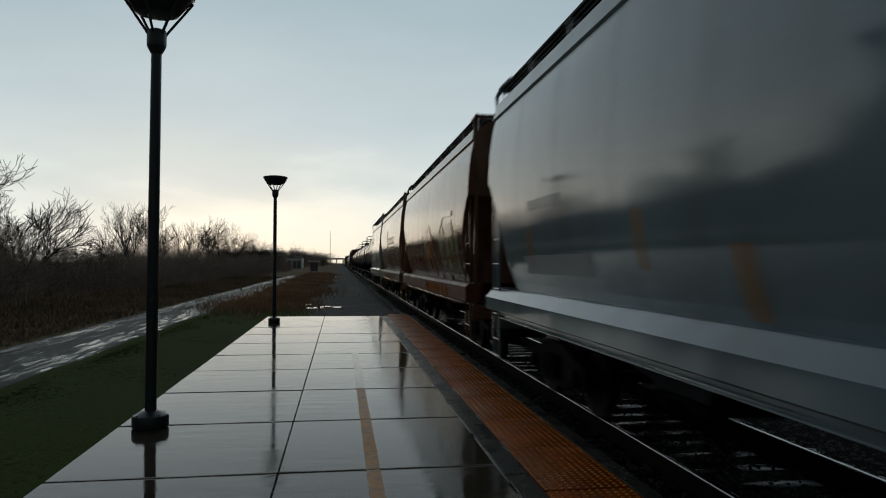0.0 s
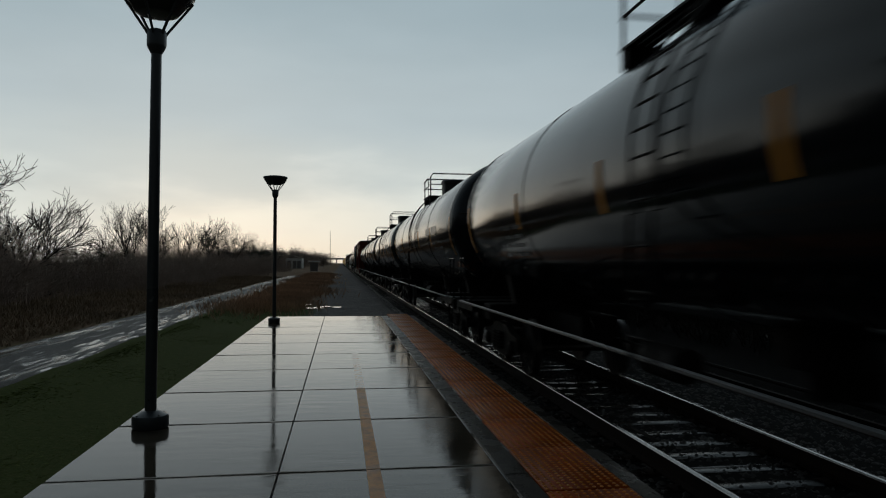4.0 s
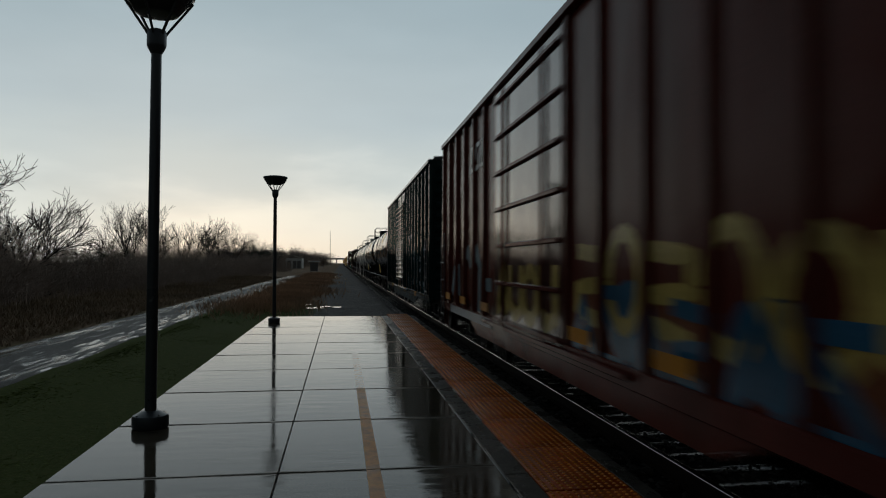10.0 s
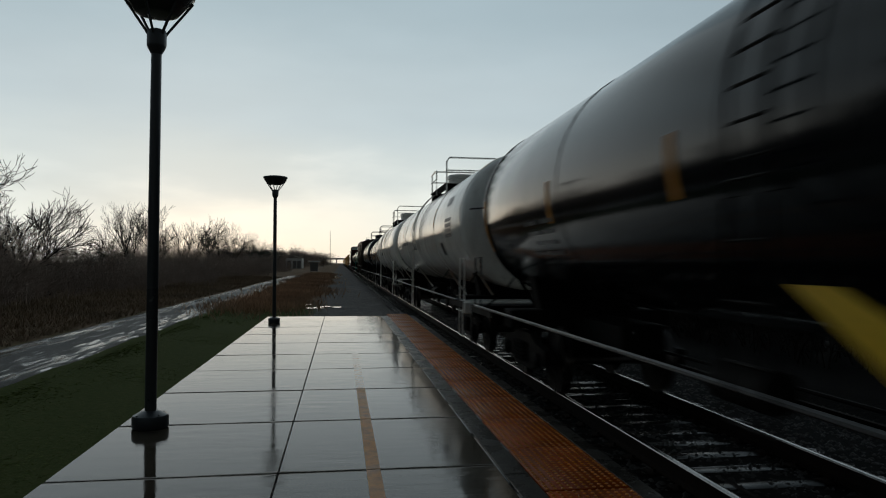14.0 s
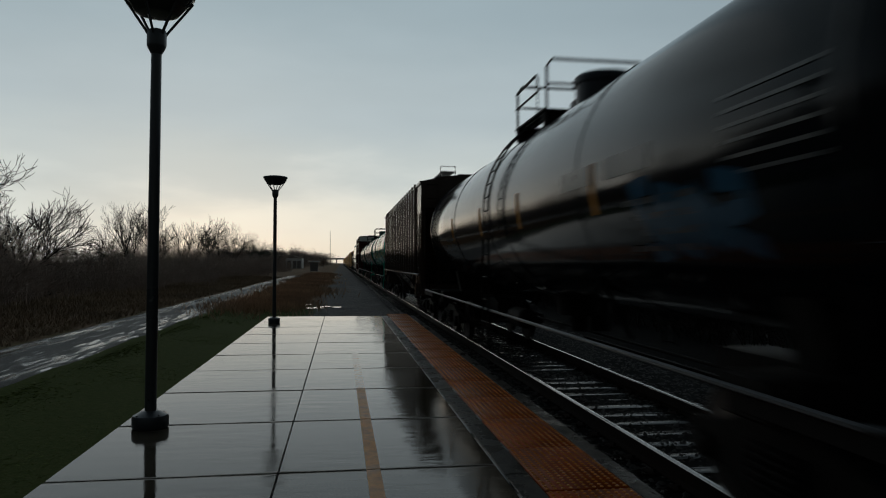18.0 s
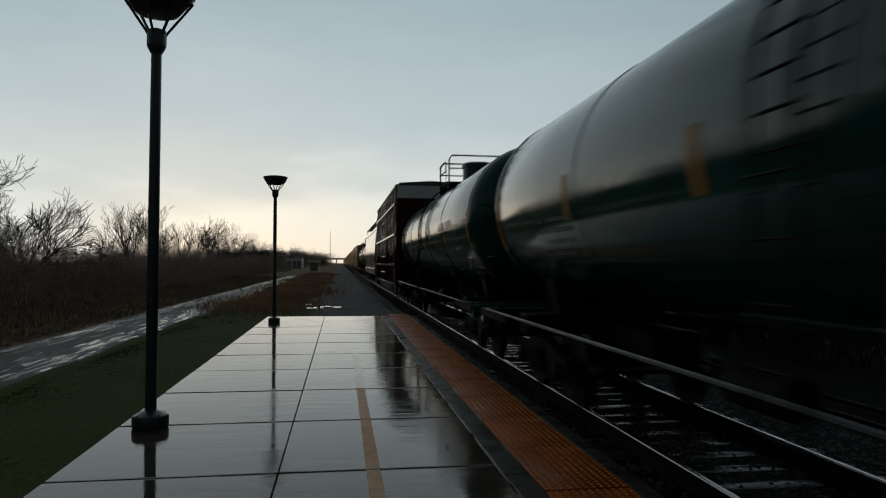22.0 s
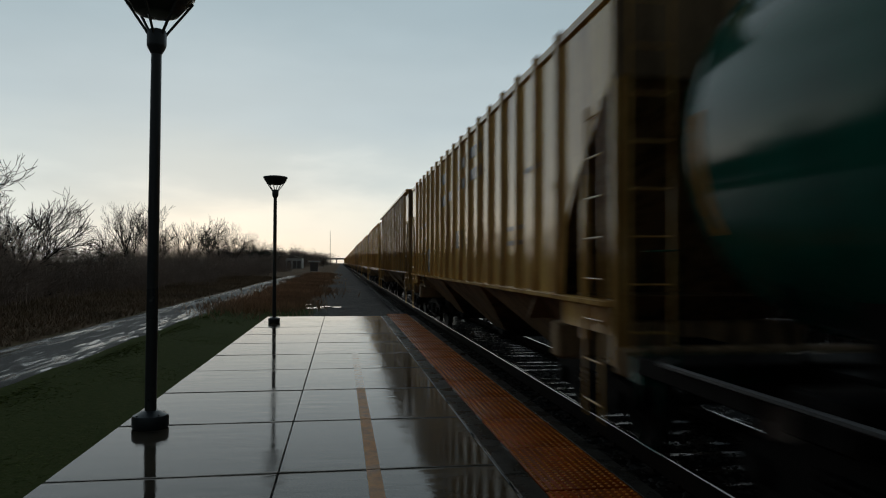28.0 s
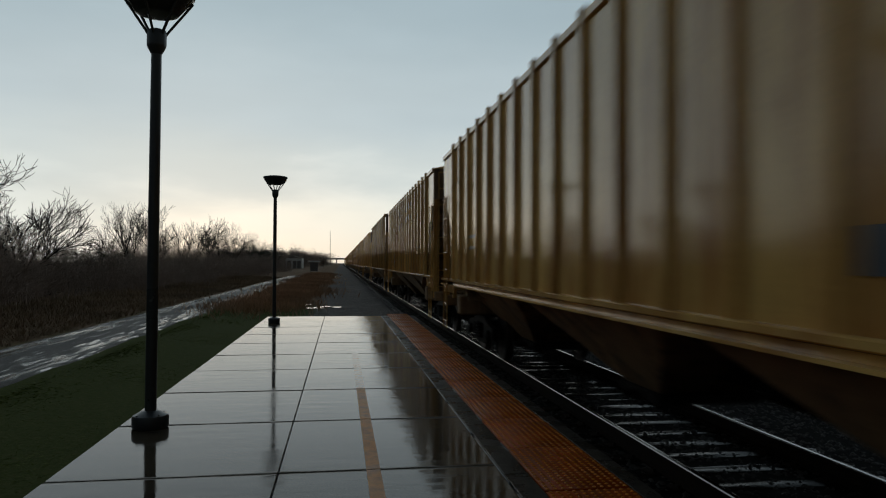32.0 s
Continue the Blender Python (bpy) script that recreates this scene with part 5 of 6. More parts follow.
    for k in range(n + 1):
        y = -h + L * k / n
        roof.loft([[(-w + 0.05, y - 0.04, z1), (0, y - 0.04, z1 + 0.10), (w - 0.05, y - 0.04, z1)], [(-w + 0.05, y, z1 + 0.035), (0, y, z1 + 0.135), (w - 0.05, y, z1 + 0.035)], [(-w + 0.05, y + 0.04, z1), (0, y + 0.04, z1 + 0.10), (w - 0.05, y + 0.04, z1)]], closed=False)
    part("roof", roof, roof_mat, car)
    part("centre_sill", Shape().box(-0.2, 0.2, -h - 0.4, h + 0.4, 0.72, 1.0, 0.02), "steel", car)
    for d in SIDES:
        y = d * h
        n = int((z1 - z0) / 0.34)
        for k in range(n):
            z = z0 + 0.25 + k * (z1 - z0 - 0.55) / (n - 1)
            part("end_rib", lambda: Shape().loft([[(-1.4, 0, -0.1), (1.4, 0, -0.1)], [(-1.36, 0.05, -0.03), (1.36, 0.05, -0.03)], [(-1.36, 0.05, 0.03), (1.36, 0.05, 0.03)], [(-1.4, 0, 0.1), (1.4, 0, 0.1)]], closed=False), body, car,
                 at=pose(0, y, z, 0, 0, 0 if d > 0 else 180), key=("end_rib", body)) if not (end_band and z > z1 - 0.75) else None
        if end_band:
            part("end_band", Shape().box(-w, w, y, y + d * 0.012, z1 - 0.62, z1 - 0.08), end_band, car, "white painted band across the end")
        part("end_sill", Shape().box(-1.5, 1.5, y - 0.05, y + d * 0.12, 0.86, 1.1, 0.02), body, car)
        for sx in SIDES:
            ladder(car, sx * (w + 0.10), y - d * 0.38, z0 - 0.35, z0 + 1.6 if end_band is None else z1 - 0.5, "grating", 0.42)
        ladder(car, -d * 1.15, y + d * 0.10, z0 + 0.1, z1 - 0.3, "grating", 0.42, "x")
        step_irons(car, d * (h - 0.38), body)
        coupler(car, d * (h + 0.25), d)
        truck(car, d * (h - 2.1))
    brake_wheel(car, h + 0.15, 2.7)
    part("brake_gear", Shape().turned([(0.05, -0.5), (0.2, -0.45), (0.2, 0.45), (0.05, 0.5)], (-0.5, 1.2, 0.68), 14, "y").cyl((0.3, -h + 3, 0.6), (0.3, h - 3, 0.6), 0.02, n=6), "steel", car)
    return car, prof


# ---------------------------------------------------------------- the train, from its first car to its last
TRAIN = []   # (car, place of its middle along the track at the start)


def in_train(made, front, rear):
    car = made[0]
    TRAIN.append((car, (front + rear) / 2))
    return made


def tape_tank(car, prof, L, axis=2.75, big=True, low=0.7):
    """Reflective tape and small stencils on a tank car."""
    h = L / 2
    bars(car, "reflective_tape", prof, [(y - 0.06, y + 0.06, axis - 0.42, axis + 0.08) for y in (-h * 0.56, -h * 0.19, h * 0.15, h * 0.54)], "reflector", "orange reflective tape")
    if big:
        bars(car, "reflective_tape", prof, [(-h + 0.03, -h + 0.13, axis - low, axis - low + 0.85), (h - 0.13, h - 0.03, axis - low, axis - low + 0.85)], "reflector", "long orange reflective tape by the head")


def stencils(car, prof, L, material, z=2.35, seed=1):
    q = random.Random(seed)
    rows = []
    for y0, n in ((-L * 0.40, 4), (L * 0.27, 4)):
        for k in range(n):
            zz = z - k * 0.13
            rows.append((y0, y0 + q.uniform(0.9, 1.5), zz, zz + 0.05))
    rows += [(-L * 0.36, -L * 0.30, z + 0.28, z + 0.48), (-L * 0.28, -L * 0.22, z + 0.28, z + 0.48)]
    bars(car, "lettering", prof, rows, material, "rows of small stencilled lettering")


def word_mark(car, prof, y0, z0, letters, size, material, label, wide=0.95):
    """A big faded word, shown as a row of plain slanted hollow blocks."""
    lines = []
    for k in range(letters):
        y, w, lean = y0 + k * size * wide, size * wide * 0.62, size * 0.22
        top = z0 + size * 0.9
        lines.append([(y + lean, z0 + size * 0.1), (y + w + lean, z0 + size * 0.1), (y + w, top), (y, top), (y + lean, z0 + size * 0.1)])
    strokes(car, prof, lines, size * 0.2, material, label, 0.011, "word_mark")


def black_tank(front, rear, seed, body="tank_black", label="gloss black tank car with orange tape, wet with rain", placard=False, white_marks=True, big=True, **k):
    L = rear - front
    car, prof = in_train(tank_car(L, body, label, **k), front, rear)
    tape_tank(car, prof, L, k.get("axis", 2.75), big, 0.9 if "axis" in k else 0.7)
    if white_marks:
        stencils(car, prof, L, "faint_paint", seed=seed)
    if placard:
        bars(car, "placard", prof, [(-L * 0.2, -L * 0.2 + 0.75, 3.05, 3.6)], "yellow", "yellow warning placard")
        part("skid_plate", Shape().prism([(-0.15, 1.74), (-0.52, 1.74), (-1.48, 1.34), (-1.10, 1.20)], -1.42, -1.40), "yellow", car, "yellow diagonal plate below the tank")
        for y in (-0.4, -1.2):
            part("plate_bracket", Shape().cyl((-1.40, y, 1.5), (-0.9, y, 1.62), 0.02, n=6), "steel", car)
    return car, prof


def make_train():
    # grey, brown, tan and light grey smooth-sided hoppers
    car, p = in_train(smooth_hopper(13.0, "hop_grey", "blue-grey smooth-sided covered hopper car, wet and glossy"), -2.3, 10.7)
    bars(car, "reflective_tape", p, [(-0.42, -0.31, 1.5, 1.98), (-2.6, -2.4, 1.75, 2.35), (1.0, 1.08, 1.8, 2.3), (4.2, 4.28, 1.8, 2.3)], "reflector", "orange reflective tape")
    bars(car, "lettering", p, [(2.2, 4.6, 1.72, 1.95), (3.0, 4.2, 2.5, 2.62)], "grey_paint")
    car, p = in_train(smooth_hopper(12.9, "hop_brown", "faded brown smooth-sided covered hopper car with orange graffiti", ledge=0.04, sill="sill_red"), 12.5, 25.4)
    for k, (y0, y1, z0, z1, paint) in enumerate(((1.9, 4.3, 1.5, 2.25, "cream_spray"), (0.4, 2.1, 1.5, 2.3, "rust_spray"), (3.6, 5.0, 1.5, 1.95, "rust_spray"), (-0.35, 0.6, 1.5, 2.5, "cream_spray"), (-2.9, -1.5, 1.5, 2.5, "rust_spray"), (-5.2, -2.8, 1.5, 2.6, "olive_spray"))):
        blot(car, p, bubble(y0, y1, z0, z1, 70 + k), paint, "faded sprayed fill", 0.006 + 0.0012 * k)
    q = random.Random(8)
    for k in range(11):
        y = 4.4 - k * 0.45
        hook = [(y + 0.18, 1.55), (y + 0.22, 1.9 + 0.2 * math.sin(k)), (y, 2.25 + 0.1 * math.sin(2.3 * k)), (y - 0.16, 2.0), (y - 0.05, 1.6)]
        strokes(car, p, [hook], 0.16, ("red_spray", "orange_spray", "black_spray")[k % 3], "hooked sprayed strokes" if k == 0 else "", 0.016)
        strokes(car, p, [[(y + 0.3, 1.5), (y + 0.34, 1.8)], [(y - 0.1, 2.05), (y + 0.12, 2.3)]], 0.10, "cream_spray", "", 0.018)
    strokes(car, lambda z: 1.62, [[(y, 1.17), (y - 0.05, 1.36)] for y in (-0.7, -1.05, -1.5, -1.9, -2.4, -2.9, -3.5, -4.1)], 0.42, "orange_spray", "orange paint over the sill", 0.004)
    letters = [[(-0.65 + 0.34 * math.cos(a), 2.4 + 0.26 * math.sin(a)) for a in np.linspace(0.6, 6.4, 14)], [(-0.75 + 0.45 * math.cos(a), 1.84 + 0.3 * math.sin(a)) for a in np.linspace(-4.4, 1.5, 14)], [(-1.25, 2.45), (-1.6, 2.1), (-2.0, 1.7), (-2.25, 1.52)]]
    strokes(car, p, letters, 0.42, "black_spray", "black graffiti outline")
    strokes(car, p, letters, 0.29, "orange_spray", "big orange sprayed letters", 0.013)
    strokes(car, p, [[(-0.4, 1.6), (-0.45, 2.1), (-0.65, 2.3)], [(-1.4, 2.2), (-1.9, 1.7)]], 0.12, "cream_spray", "", 0.016)
    letters = [[(-2.6, 2.5), (-2.75, 2.0), (-3.4, 1.75)], [(-2.7, 2.0), (-3.3, 2.6)], [(-2.7, 1.6), (-3.5, 1.55)], [(-3.9, 1.6), (-3.8, 2.5), (-4.4, 2.6), (-4.5, 2.0), (-4.0, 1.95)], [(-5.0, 1.6), (-5.1, 2.5)]]
    strokes(car, p, letters, 0.46, "black_spray")
    strokes(car, p, letters, 0.30, "cream_spray", "cream sprayed letters", 0.013)
    strokes(car, p, [[(-2.4, 2.35), (-2.8, 2.7), (-3.4, 2.95), (-4.6, 2.9)]], 0.12, "black_spray", "", 0.016)
    car, p = in_train(smooth_hopper(13.0, "hop_tan", "faded tan smooth-sided covered hopper car with coloured graffiti", ledge=0.04, sill="sill_tan"), 27.0, 40.1)
    blot(car, p, [(5.6, 1.5), (5.7, 2.15), (3.0, 2.3), (0.2, 2.35), (-2.6, 2.45), (-5.4, 2.3), (-5.5, 1.5)], "olive_spray", "olive painted panel along the lower side", 0.006)
    blot(car, p, [(1.75, 2.80), (1.15, 3.50), (0.75, 2.85), (1.05, 2.3)], "teal_spray", "teal sprayed diamond")
    strokes(car, p, [[(1.85, 2.85), (1.2, 3.45), (0.5, 2.9), (1.1, 2.3), (1.85, 2.85)]], 0.05, "dark_paint", "", 0.013)
    marks = [[(2.6, 2.15), (2.42, 1.42), (2.2, 2.1), (2.0, 1.42)], [(1.75, 1.42), (1.6, 2.15), (1.4, 1.42), (1.7, 1.7)], [(1.15, 2.2), (1.1, 1.45), (0.8, 1.45)], [(0.55, 2.25), (0.5, 1.45), (0.12, 1.45), (0.08, 2.3)]]
    strokes(car, p, marks, 0.30, "black_spray", "black graffiti outline")
    strokes(car, p, marks, 0.20, "cream_spray", "cream sprayed letters", 0.013)
    strokes(car, p, [[(2.75, 1.5), (2.78, 2.05)], [(-0.12, 1.42), (0.0, 2.1)], [(1.32, 1.55), (1.28, 2.1)]], 0.15, "orange_spray", "", 0.016)
    ring = [(-0.8 + 0.24 * math.cos(a), 1.80 + 0.34 * math.sin(a)) for a in np.linspace(0, 6.2832, 17)]
    strokes(car, p, [ring], 0.34, "black_spray")
    strokes(car, p, [ring], 0.21, "red_spray", "red sprayed letter", 0.013)
    for k, y0 in enumerate((-1.25, -2.35, -3.4, -4.5)):
        outline = bubble(y0 - 0.95, y0, 1.42, 2.35, 90 + k, 9)
        blot(car, p, outline, "ochre_spray", "ochre sprayed letter", 0.012)
        strokes(car, p, [outline + outline[:1]], 0.09, "black_spray", "", 0.015)
        strokes(car, p, [[(y0 - 0.3, 1.75), (y0 - 0.6, 2.0)]], 0.12, "black_spray", "", 0.016)
    word_mark(car, p, -3.2, 2.72, 9, 0.30, "dark_paint", "dark faded word", 1.3)
    # paint that runs down over the sill
    strokes(car, lambda z: 1.622, [[(y, 1.16), (y, 1.37)] for y in (-0.8, -1.3, 0.5, -2.3, -3.4)], 0.34, "red_spray", "red paint on the sill", 0.004)
    strokes(car, lambda z: 1.622, [[(y, 1.16), (y, 1.37)] for y in (2.2, 1.1, -0.2, -1.9, -4.4)], 0.3, "olive_spray", "", 0.004)
    car, p = in_train(smooth_hopper(12.1, "hop_light", "light grey smooth-sided covered hopper car with a yellow placard", ledge=0.03, tuck=0.45, board=4.76), 41.4, 53.5)
    word_mark(car, p, 1.4, 3.13, 6, 0.42, "slate_paint", "grey block word on the side", 1.25)
    bars(car, "placard", p, [(-0.2, 0.52, 1.98, 2.36)], "yellow", "yellow placard with rows of print")
    bars(car, "print", lambda z: p(z) + 0.004, [(-0.15, 0.47, 2.02 + 0.075 * k, 2.034 + 0.075 * k) for k in range(5)], "dark_paint")
    bars(car, "lettering", p, [(2.2, 4.6, 2.2 - 0.14 * k, 2.25 - 0.14 * k) for k in range(3)] + [(4.0, 4.9, 2.55, 2.63), (3.0, 3.3, 2.55, 2.9)], "grey_paint")
    bars(car, "reflective_tape", lambda z: 1.615, [(3.6, 3.85, 1.13, 1.27), (1.2, 1.7, 1.13, 1.27), (-2.0, -1.4, 1.13, 1.27)], "reflector")
    # black tank cars
    black_tank(55.7, 71.9, 1, rail_y=(0.5, 2.2))
    black_tank(74.2, 90.3, 2, rail_y=(0.5, 2.2))
    black_tank(92.7, 108.9, 3, rail_y=(0.5, 2.2))
    black_tank(111.2, 127.5, 4, rail_y=(0.5, 2.2))
    car, p = black_tank(129.9, 146.3, 5, rail_y=(0.5, 2.2))
    # two boxcars
    car, p = in_train(box_car(15.6, 0.92, 4.62, "box_brown", "oxide-red boxcar with ribbed sides, panelled door and graffiti", (0.6, 3.2, "panel")), 147.8, 163.5)
    q = lambda z: 1.50
    for k in range(6):
        y0 = -6.9 + 0.98 * k
        blot(car, q, bubble(y0, y0 + 0.85, 0.98, 1.75, 20 + k, 10), ("blue_spray", "rust_spray")[k % 2], "blue and rust sprayed fill" if k == 0 else "", 0.005)
    strokes(car, q, tag_letters(-6.9, -1.2, 1.3, 2.2, 31, 7), 0.16, "straw_spray", "straw-yellow sprayed letters", 0.010)
    strokes(car, q, tag_letters(-6.8, -1.1, 0.98, 1.6, 33, 8), 0.13, "blue_spray", "blue sprayed letters", 0.014)
    strokes(car, lambda z: 1.565, tag_letters(-0.8, 2.1, 1.15, 1.95, 38, 4), 0.2, "straw_spray", "worn straw-yellow letters on the door", 0.006)
    strokes(car, q, [[(4.2, 1.0), (4.25, 1.7), (3.95, 2.1), (3.65, 1.8), (3.7, 1.0)], [(5.2, 1.1), (5.1, 1.95), (4.75, 2.1), (4.5, 1.8)], [(3.4, 1.0), (3.2, 1.5), (2.7, 1.5)], [(6.6, 1.2), (6.3, 1.7), (5.8, 1.75), (5.7, 1.2)]], 0.22, "pale_spray", "pale blue looped letters")
    strokes(car, lambda z: 1.553, [[(6.5, 0.9), (2.5, 0.9)]], 0.15, "grey_paint", "grey paint along the sill", 0.004)
    bars(car, "reflective_tape", lambda z: 1.587, [(y, y + 0.55, 1.08, 1.22) for y in (-6.2, -3.8, -1.9, 2.6, 4.6, 6.4)], "reflector", "orange reflective tape")
    word_mark(car, q, 3.2, 3.5, 3, 0.5, "white_paint", "white block mark on the side")
    bars(car, "lettering", q, [(-6.8, -5.8, 3.0 - 0.2 * k, 3.1 - 0.2 * k) for k in range(6)] + [(0.2, 0.45, 3.75, 3.95), (0.8, 1.05, 3.75, 3.95)], "grey_paint")
    car, p = in_train(box_car(16.35, 0.90, 4.67, "box_green", "dark teal boxcar with a louvred door and pale graffiti", (0.65, 3.0, "louvre")), 165.85, 182.2)
    for k, (y0, y1, z0, z1) in enumerate(((-4.3, -1.25, 0.97, 2.5), (-5.8, -4.4, 0.98, 2.2), (-7.2, -5.9, 0.98, 2.35), (3.0, 4.4, 0.97, 1.7), (4.6, 6.4, 0.97, 1.9))):
        outline = bubble(y0, y1, z0, z1, 110 + k, 13)
        blot(car, q, outline, "dull_spray", "dull grey-blue sprayed fill", 0.004)
        strokes(car, q, [outline + outline[:1]], 0.12, "sky_spray", "blue sprayed outline", 0.008)
        strokes(car, q, [[(y0 + 0.3, z0 + 0.5), (y1 - 0.3, z0 + 0.62)], [((y0 + y1) / 2, z0 + 0.75), ((y0 + y1) / 2 + 0.1, z1 - 0.35)]], 0.14, "black_spray", "", 0.009)
    for k in range(7):
        z = 0.90 + 0.35 + k * 0.172
        bars(car, "paint_smear", lambda z: 1.6185, [(-0.75, -0.75 + 2.7 * (1 - 0.09 * k), z + 0.022, z + 0.05)], "dull_spray", "pale paint over a louvre" if k == 0 else "")
    strokes(car, lambda z: 1.553, [[(-7.0, 0.88), (-1.0, 0.88)], [(-0.6, 0.9), (2.2, 0.9)]], 0.06, "faint_paint", "pale paint along the sill", 0.004)
    strokes(car, q, tag_letters(-7.0, -1.6, 1.2, 2.1, 41, 5), 0.10, "pale_spray", "pale sprayed letters", 0.012)
    strokes(car, q, [[(-1.0, 2.3), (-2.2, 2.85), (-3.4, 2.7)], [(2.6, 2.5), (3.6, 2.75), (5.4, 2.4)]], 0.10, "pale_spray", "", 0.010)
    bars(car, "spray_mark", q, [(6.78, 6.9, 2.65, 2.88), (6.98, 7.1, 2.65, 2.88), (7.18, 7.3, 2.65, 2.88), (6.8, 6.95, 2.35, 2.48), (7.05, 7.2, 2.35, 2.48)], "grey_paint", "small pale block marks")
    bars(car, "spray_mark", q, [(7.2, 7.5, 1.74, 1.8), (6.3, 6.6, 1.55, 1.6), (6.25, 6.5, 1.3, 1.36), (5.2, 5.6, 1.3, 1.4), (4.0, 4.5, 1.5, 1.58), (4.2, 4.4, 1.2, 1.3)], "faint_paint", "broken worn sprayed marks")
    w = random.Random(44)
    for paint in ("faint_paint", "grey_paint"):
        smears = []
        for k in range(40 if paint == "faint_paint" else 26):
            y, z = w.uniform(-0.75, 1.9), 1.19 + 0.172 * w.randrange(9)
            smears.append((y, y + w.uniform(0.1, 0.45), z, z + w.uniform(0.02, 0.06)))
        bars(car, "spray_mark", lambda z: 1.622 if paint == "grey_paint" else 1.619, smears, paint, "broken pale spray paint across the louvres")
    bars(car, "reflective_tape", lambda z: 1.552, [(y, y + 0.5, 0.82, 0.96) for y in (-5.0, -1.5, 1.2, 4.4)], "reflector", "orange reflective tape on the sill")
    bars(car, "reflective_tape", q, [(-8.12, -7.98, 1.35, 2.2), (-2.62, -2.40, 1.15, 1.75), (4.0, 4.2, 1.2, 1.7)], "reflector", "orange reflective tape")
    bars(car, "lettering", q, [(6.2, 6.9, 3.75, 3.95), (6.0, 6.9, 3.3, 3.45), (-5.8, -5.3, 1.9, 1.96), (-5.8, -5.3, 1.6, 1.66)], "grey_paint")
    # black tanks with placards, two white ones, two shorter black ones
    black_tank(184.6, 200.5, 6, placard=True)
    black_tank(203.0, 219.0, 7, placard=True)
    car, p = in_train(tank_car(16.0, "tank_white", "chalky white tank car with dark stencils, streaked with grime", white_end=True, rail_y=(-1.9, 1.4)), 221.5, 237.6)
    bars(car, "stencil_block", p, [(-6.9, -6.0, 2.45 + 0.12 * k, 2.53 + 0.12 * k) for k in range(4)] + [(-5.3, -4.9, 2.05, 2.35), (-6.6, -5.9, 3.2, 3.4), (3.0, 5.4, 2.5, 2.62)], "dark_paint", "dark stencil block")
    bars(car, "reflective_tape", p, [(y, y + 0.1, 2.8, 3.3) for y in (-4.0, 2.0, 5.0)], "reflector")
    car, p = in_train(tank_car(14.9, "tank_white", "cream-white tank car with a dark block word on its side", white_end=True, rail_y=(-1.9, 1.4)), 240.0, 254.9)
    word_mark(car, p, 2.6, 2.64, 6, 0.44, "dark_paint", "dark block word on the tank", 1.22)
    bars(car, "stencil_block", p, [(4.1, 5.7, 2.28, 2.42), (2.2, 3.1, 2.2, 2.5), (4.6, 5.6, 1.98, 2.04), (4.4, 5.4, 1.88, 1.93), (2.0, 2.5, 1.9, 1.95)], "grey_paint", "faded grey-green stencils")
    bars(car, "reflective_tape", p, [(-0.6, -0.1, 2.9, 3.6)], "reflector")
    black_tank(256.3, 268.2, 8, rad=1.35, axis=2.6, dome=0.02)
    car, p = black_tank(270.6, 286.3, 9, big=False, dome=0.30)
    strokes(car, p, tag_letters(-6.9, -5.2, 1.95, 2.5, 51, 4), 0.16, "blue_spray", "dark blue spray paint")
    blot(car, p, bubble(-6.6, -5.5, 1.95, 2.45, 52), "blue_spray", "", 0.006)
    bars(car, "lettering", p, [(-7.7, -6.75, 2.42 + 0.10 * k, 2.445 + 0.10 * k) for k in range(6)], "faint_paint", "rows of fine lettering")
    car, p = in_train(ribbed_hopper(16.7, "rib_dark", "dark grimy ribbed covered hopper car"), 288.0, 304.7)
    bars(car, "lettering", lambda z: 1.54, [(y, y + 0.62, z, z + 0.028) for y in np.arange(-1.4, 6.6, 0.86) for z in (2.62, 2.27)] + [(-4.4, -3.6, 2.2, 2.24)], "grey_paint", "worn pale lines of lettering")
    # green tanks
    car, p = black_tank(307.2, 321.8, 10, "tank_green", "glossy emerald green tank car with white block word", white_marks=False, big=False)
    word_mark(car, p, 2.5, 2.62, 6, 0.46, "white_paint", "white block word on the tank", 1.38)
    bars(car, "placard", p, [(2.15, 3.0, 2.22, 2.56)], "yellow", "yellow placard")
    bars(car, "lettering", p, [(4.2, 6.2, 2.4 - 0.13 * k, 2.45 - 0.13 * k) for k in range(4)] + [(-6.9, -5.6, 2.5 + 0.1 * k, 2.53 + 0.1 * k) for k in range(5)] + [(-3.6, -2.9, 2.15, 2.3), (-2.5, -1.8, 1.7, 1.76)], "grey_paint")
    black_tank(324.3, 338.9, 11, label="black-green tank car with orange tape and fine lettering", body="tank_dark_green", placard=False)
    black_tank(341.5, 356.0, 12, "tank_dark_green", "dark green tank car with white stencil lines")
    # tall boxcar
    car, p = in_train(box_car(15.2, 0.88, 5.26, "box_maroon", "tall dark maroon boxcar with barred sides and white end band", (-0.05, 3.8, "bars"), end_band="white_paint"), 357.7, 373.0)
    bars(car, "lettering", lambda z: 1.502, [(-6.4, -5.4, 3.2, 3.5), (-4.6, -3.9, 2.2, 2.5), (3.6, 4.6, 3.9, 4.3), (-6.4, -5.6, 1.6, 1.66), (-6.4, -5.6, 1.4, 1.46)], "grey_paint")
    bars(car, "placard", lambda z: 1.575, [(-0.6, -0.35, 2.15, 2.35)], "red_spray", "small red placard")
    bars(car, "placard", lambda z: 1.575, [(-0.05, 0.15, 1.87, 2.07)], "white_paint", "small white placard")
    bars(car, "reflective_tape", lambda z: 1.502, [(-7.2, -7.0, 1.3, 1.9), (-4.2, -4.0, 1.2, 1.8), (6.7, 6.8, 1.3, 1.8)], "reflector")
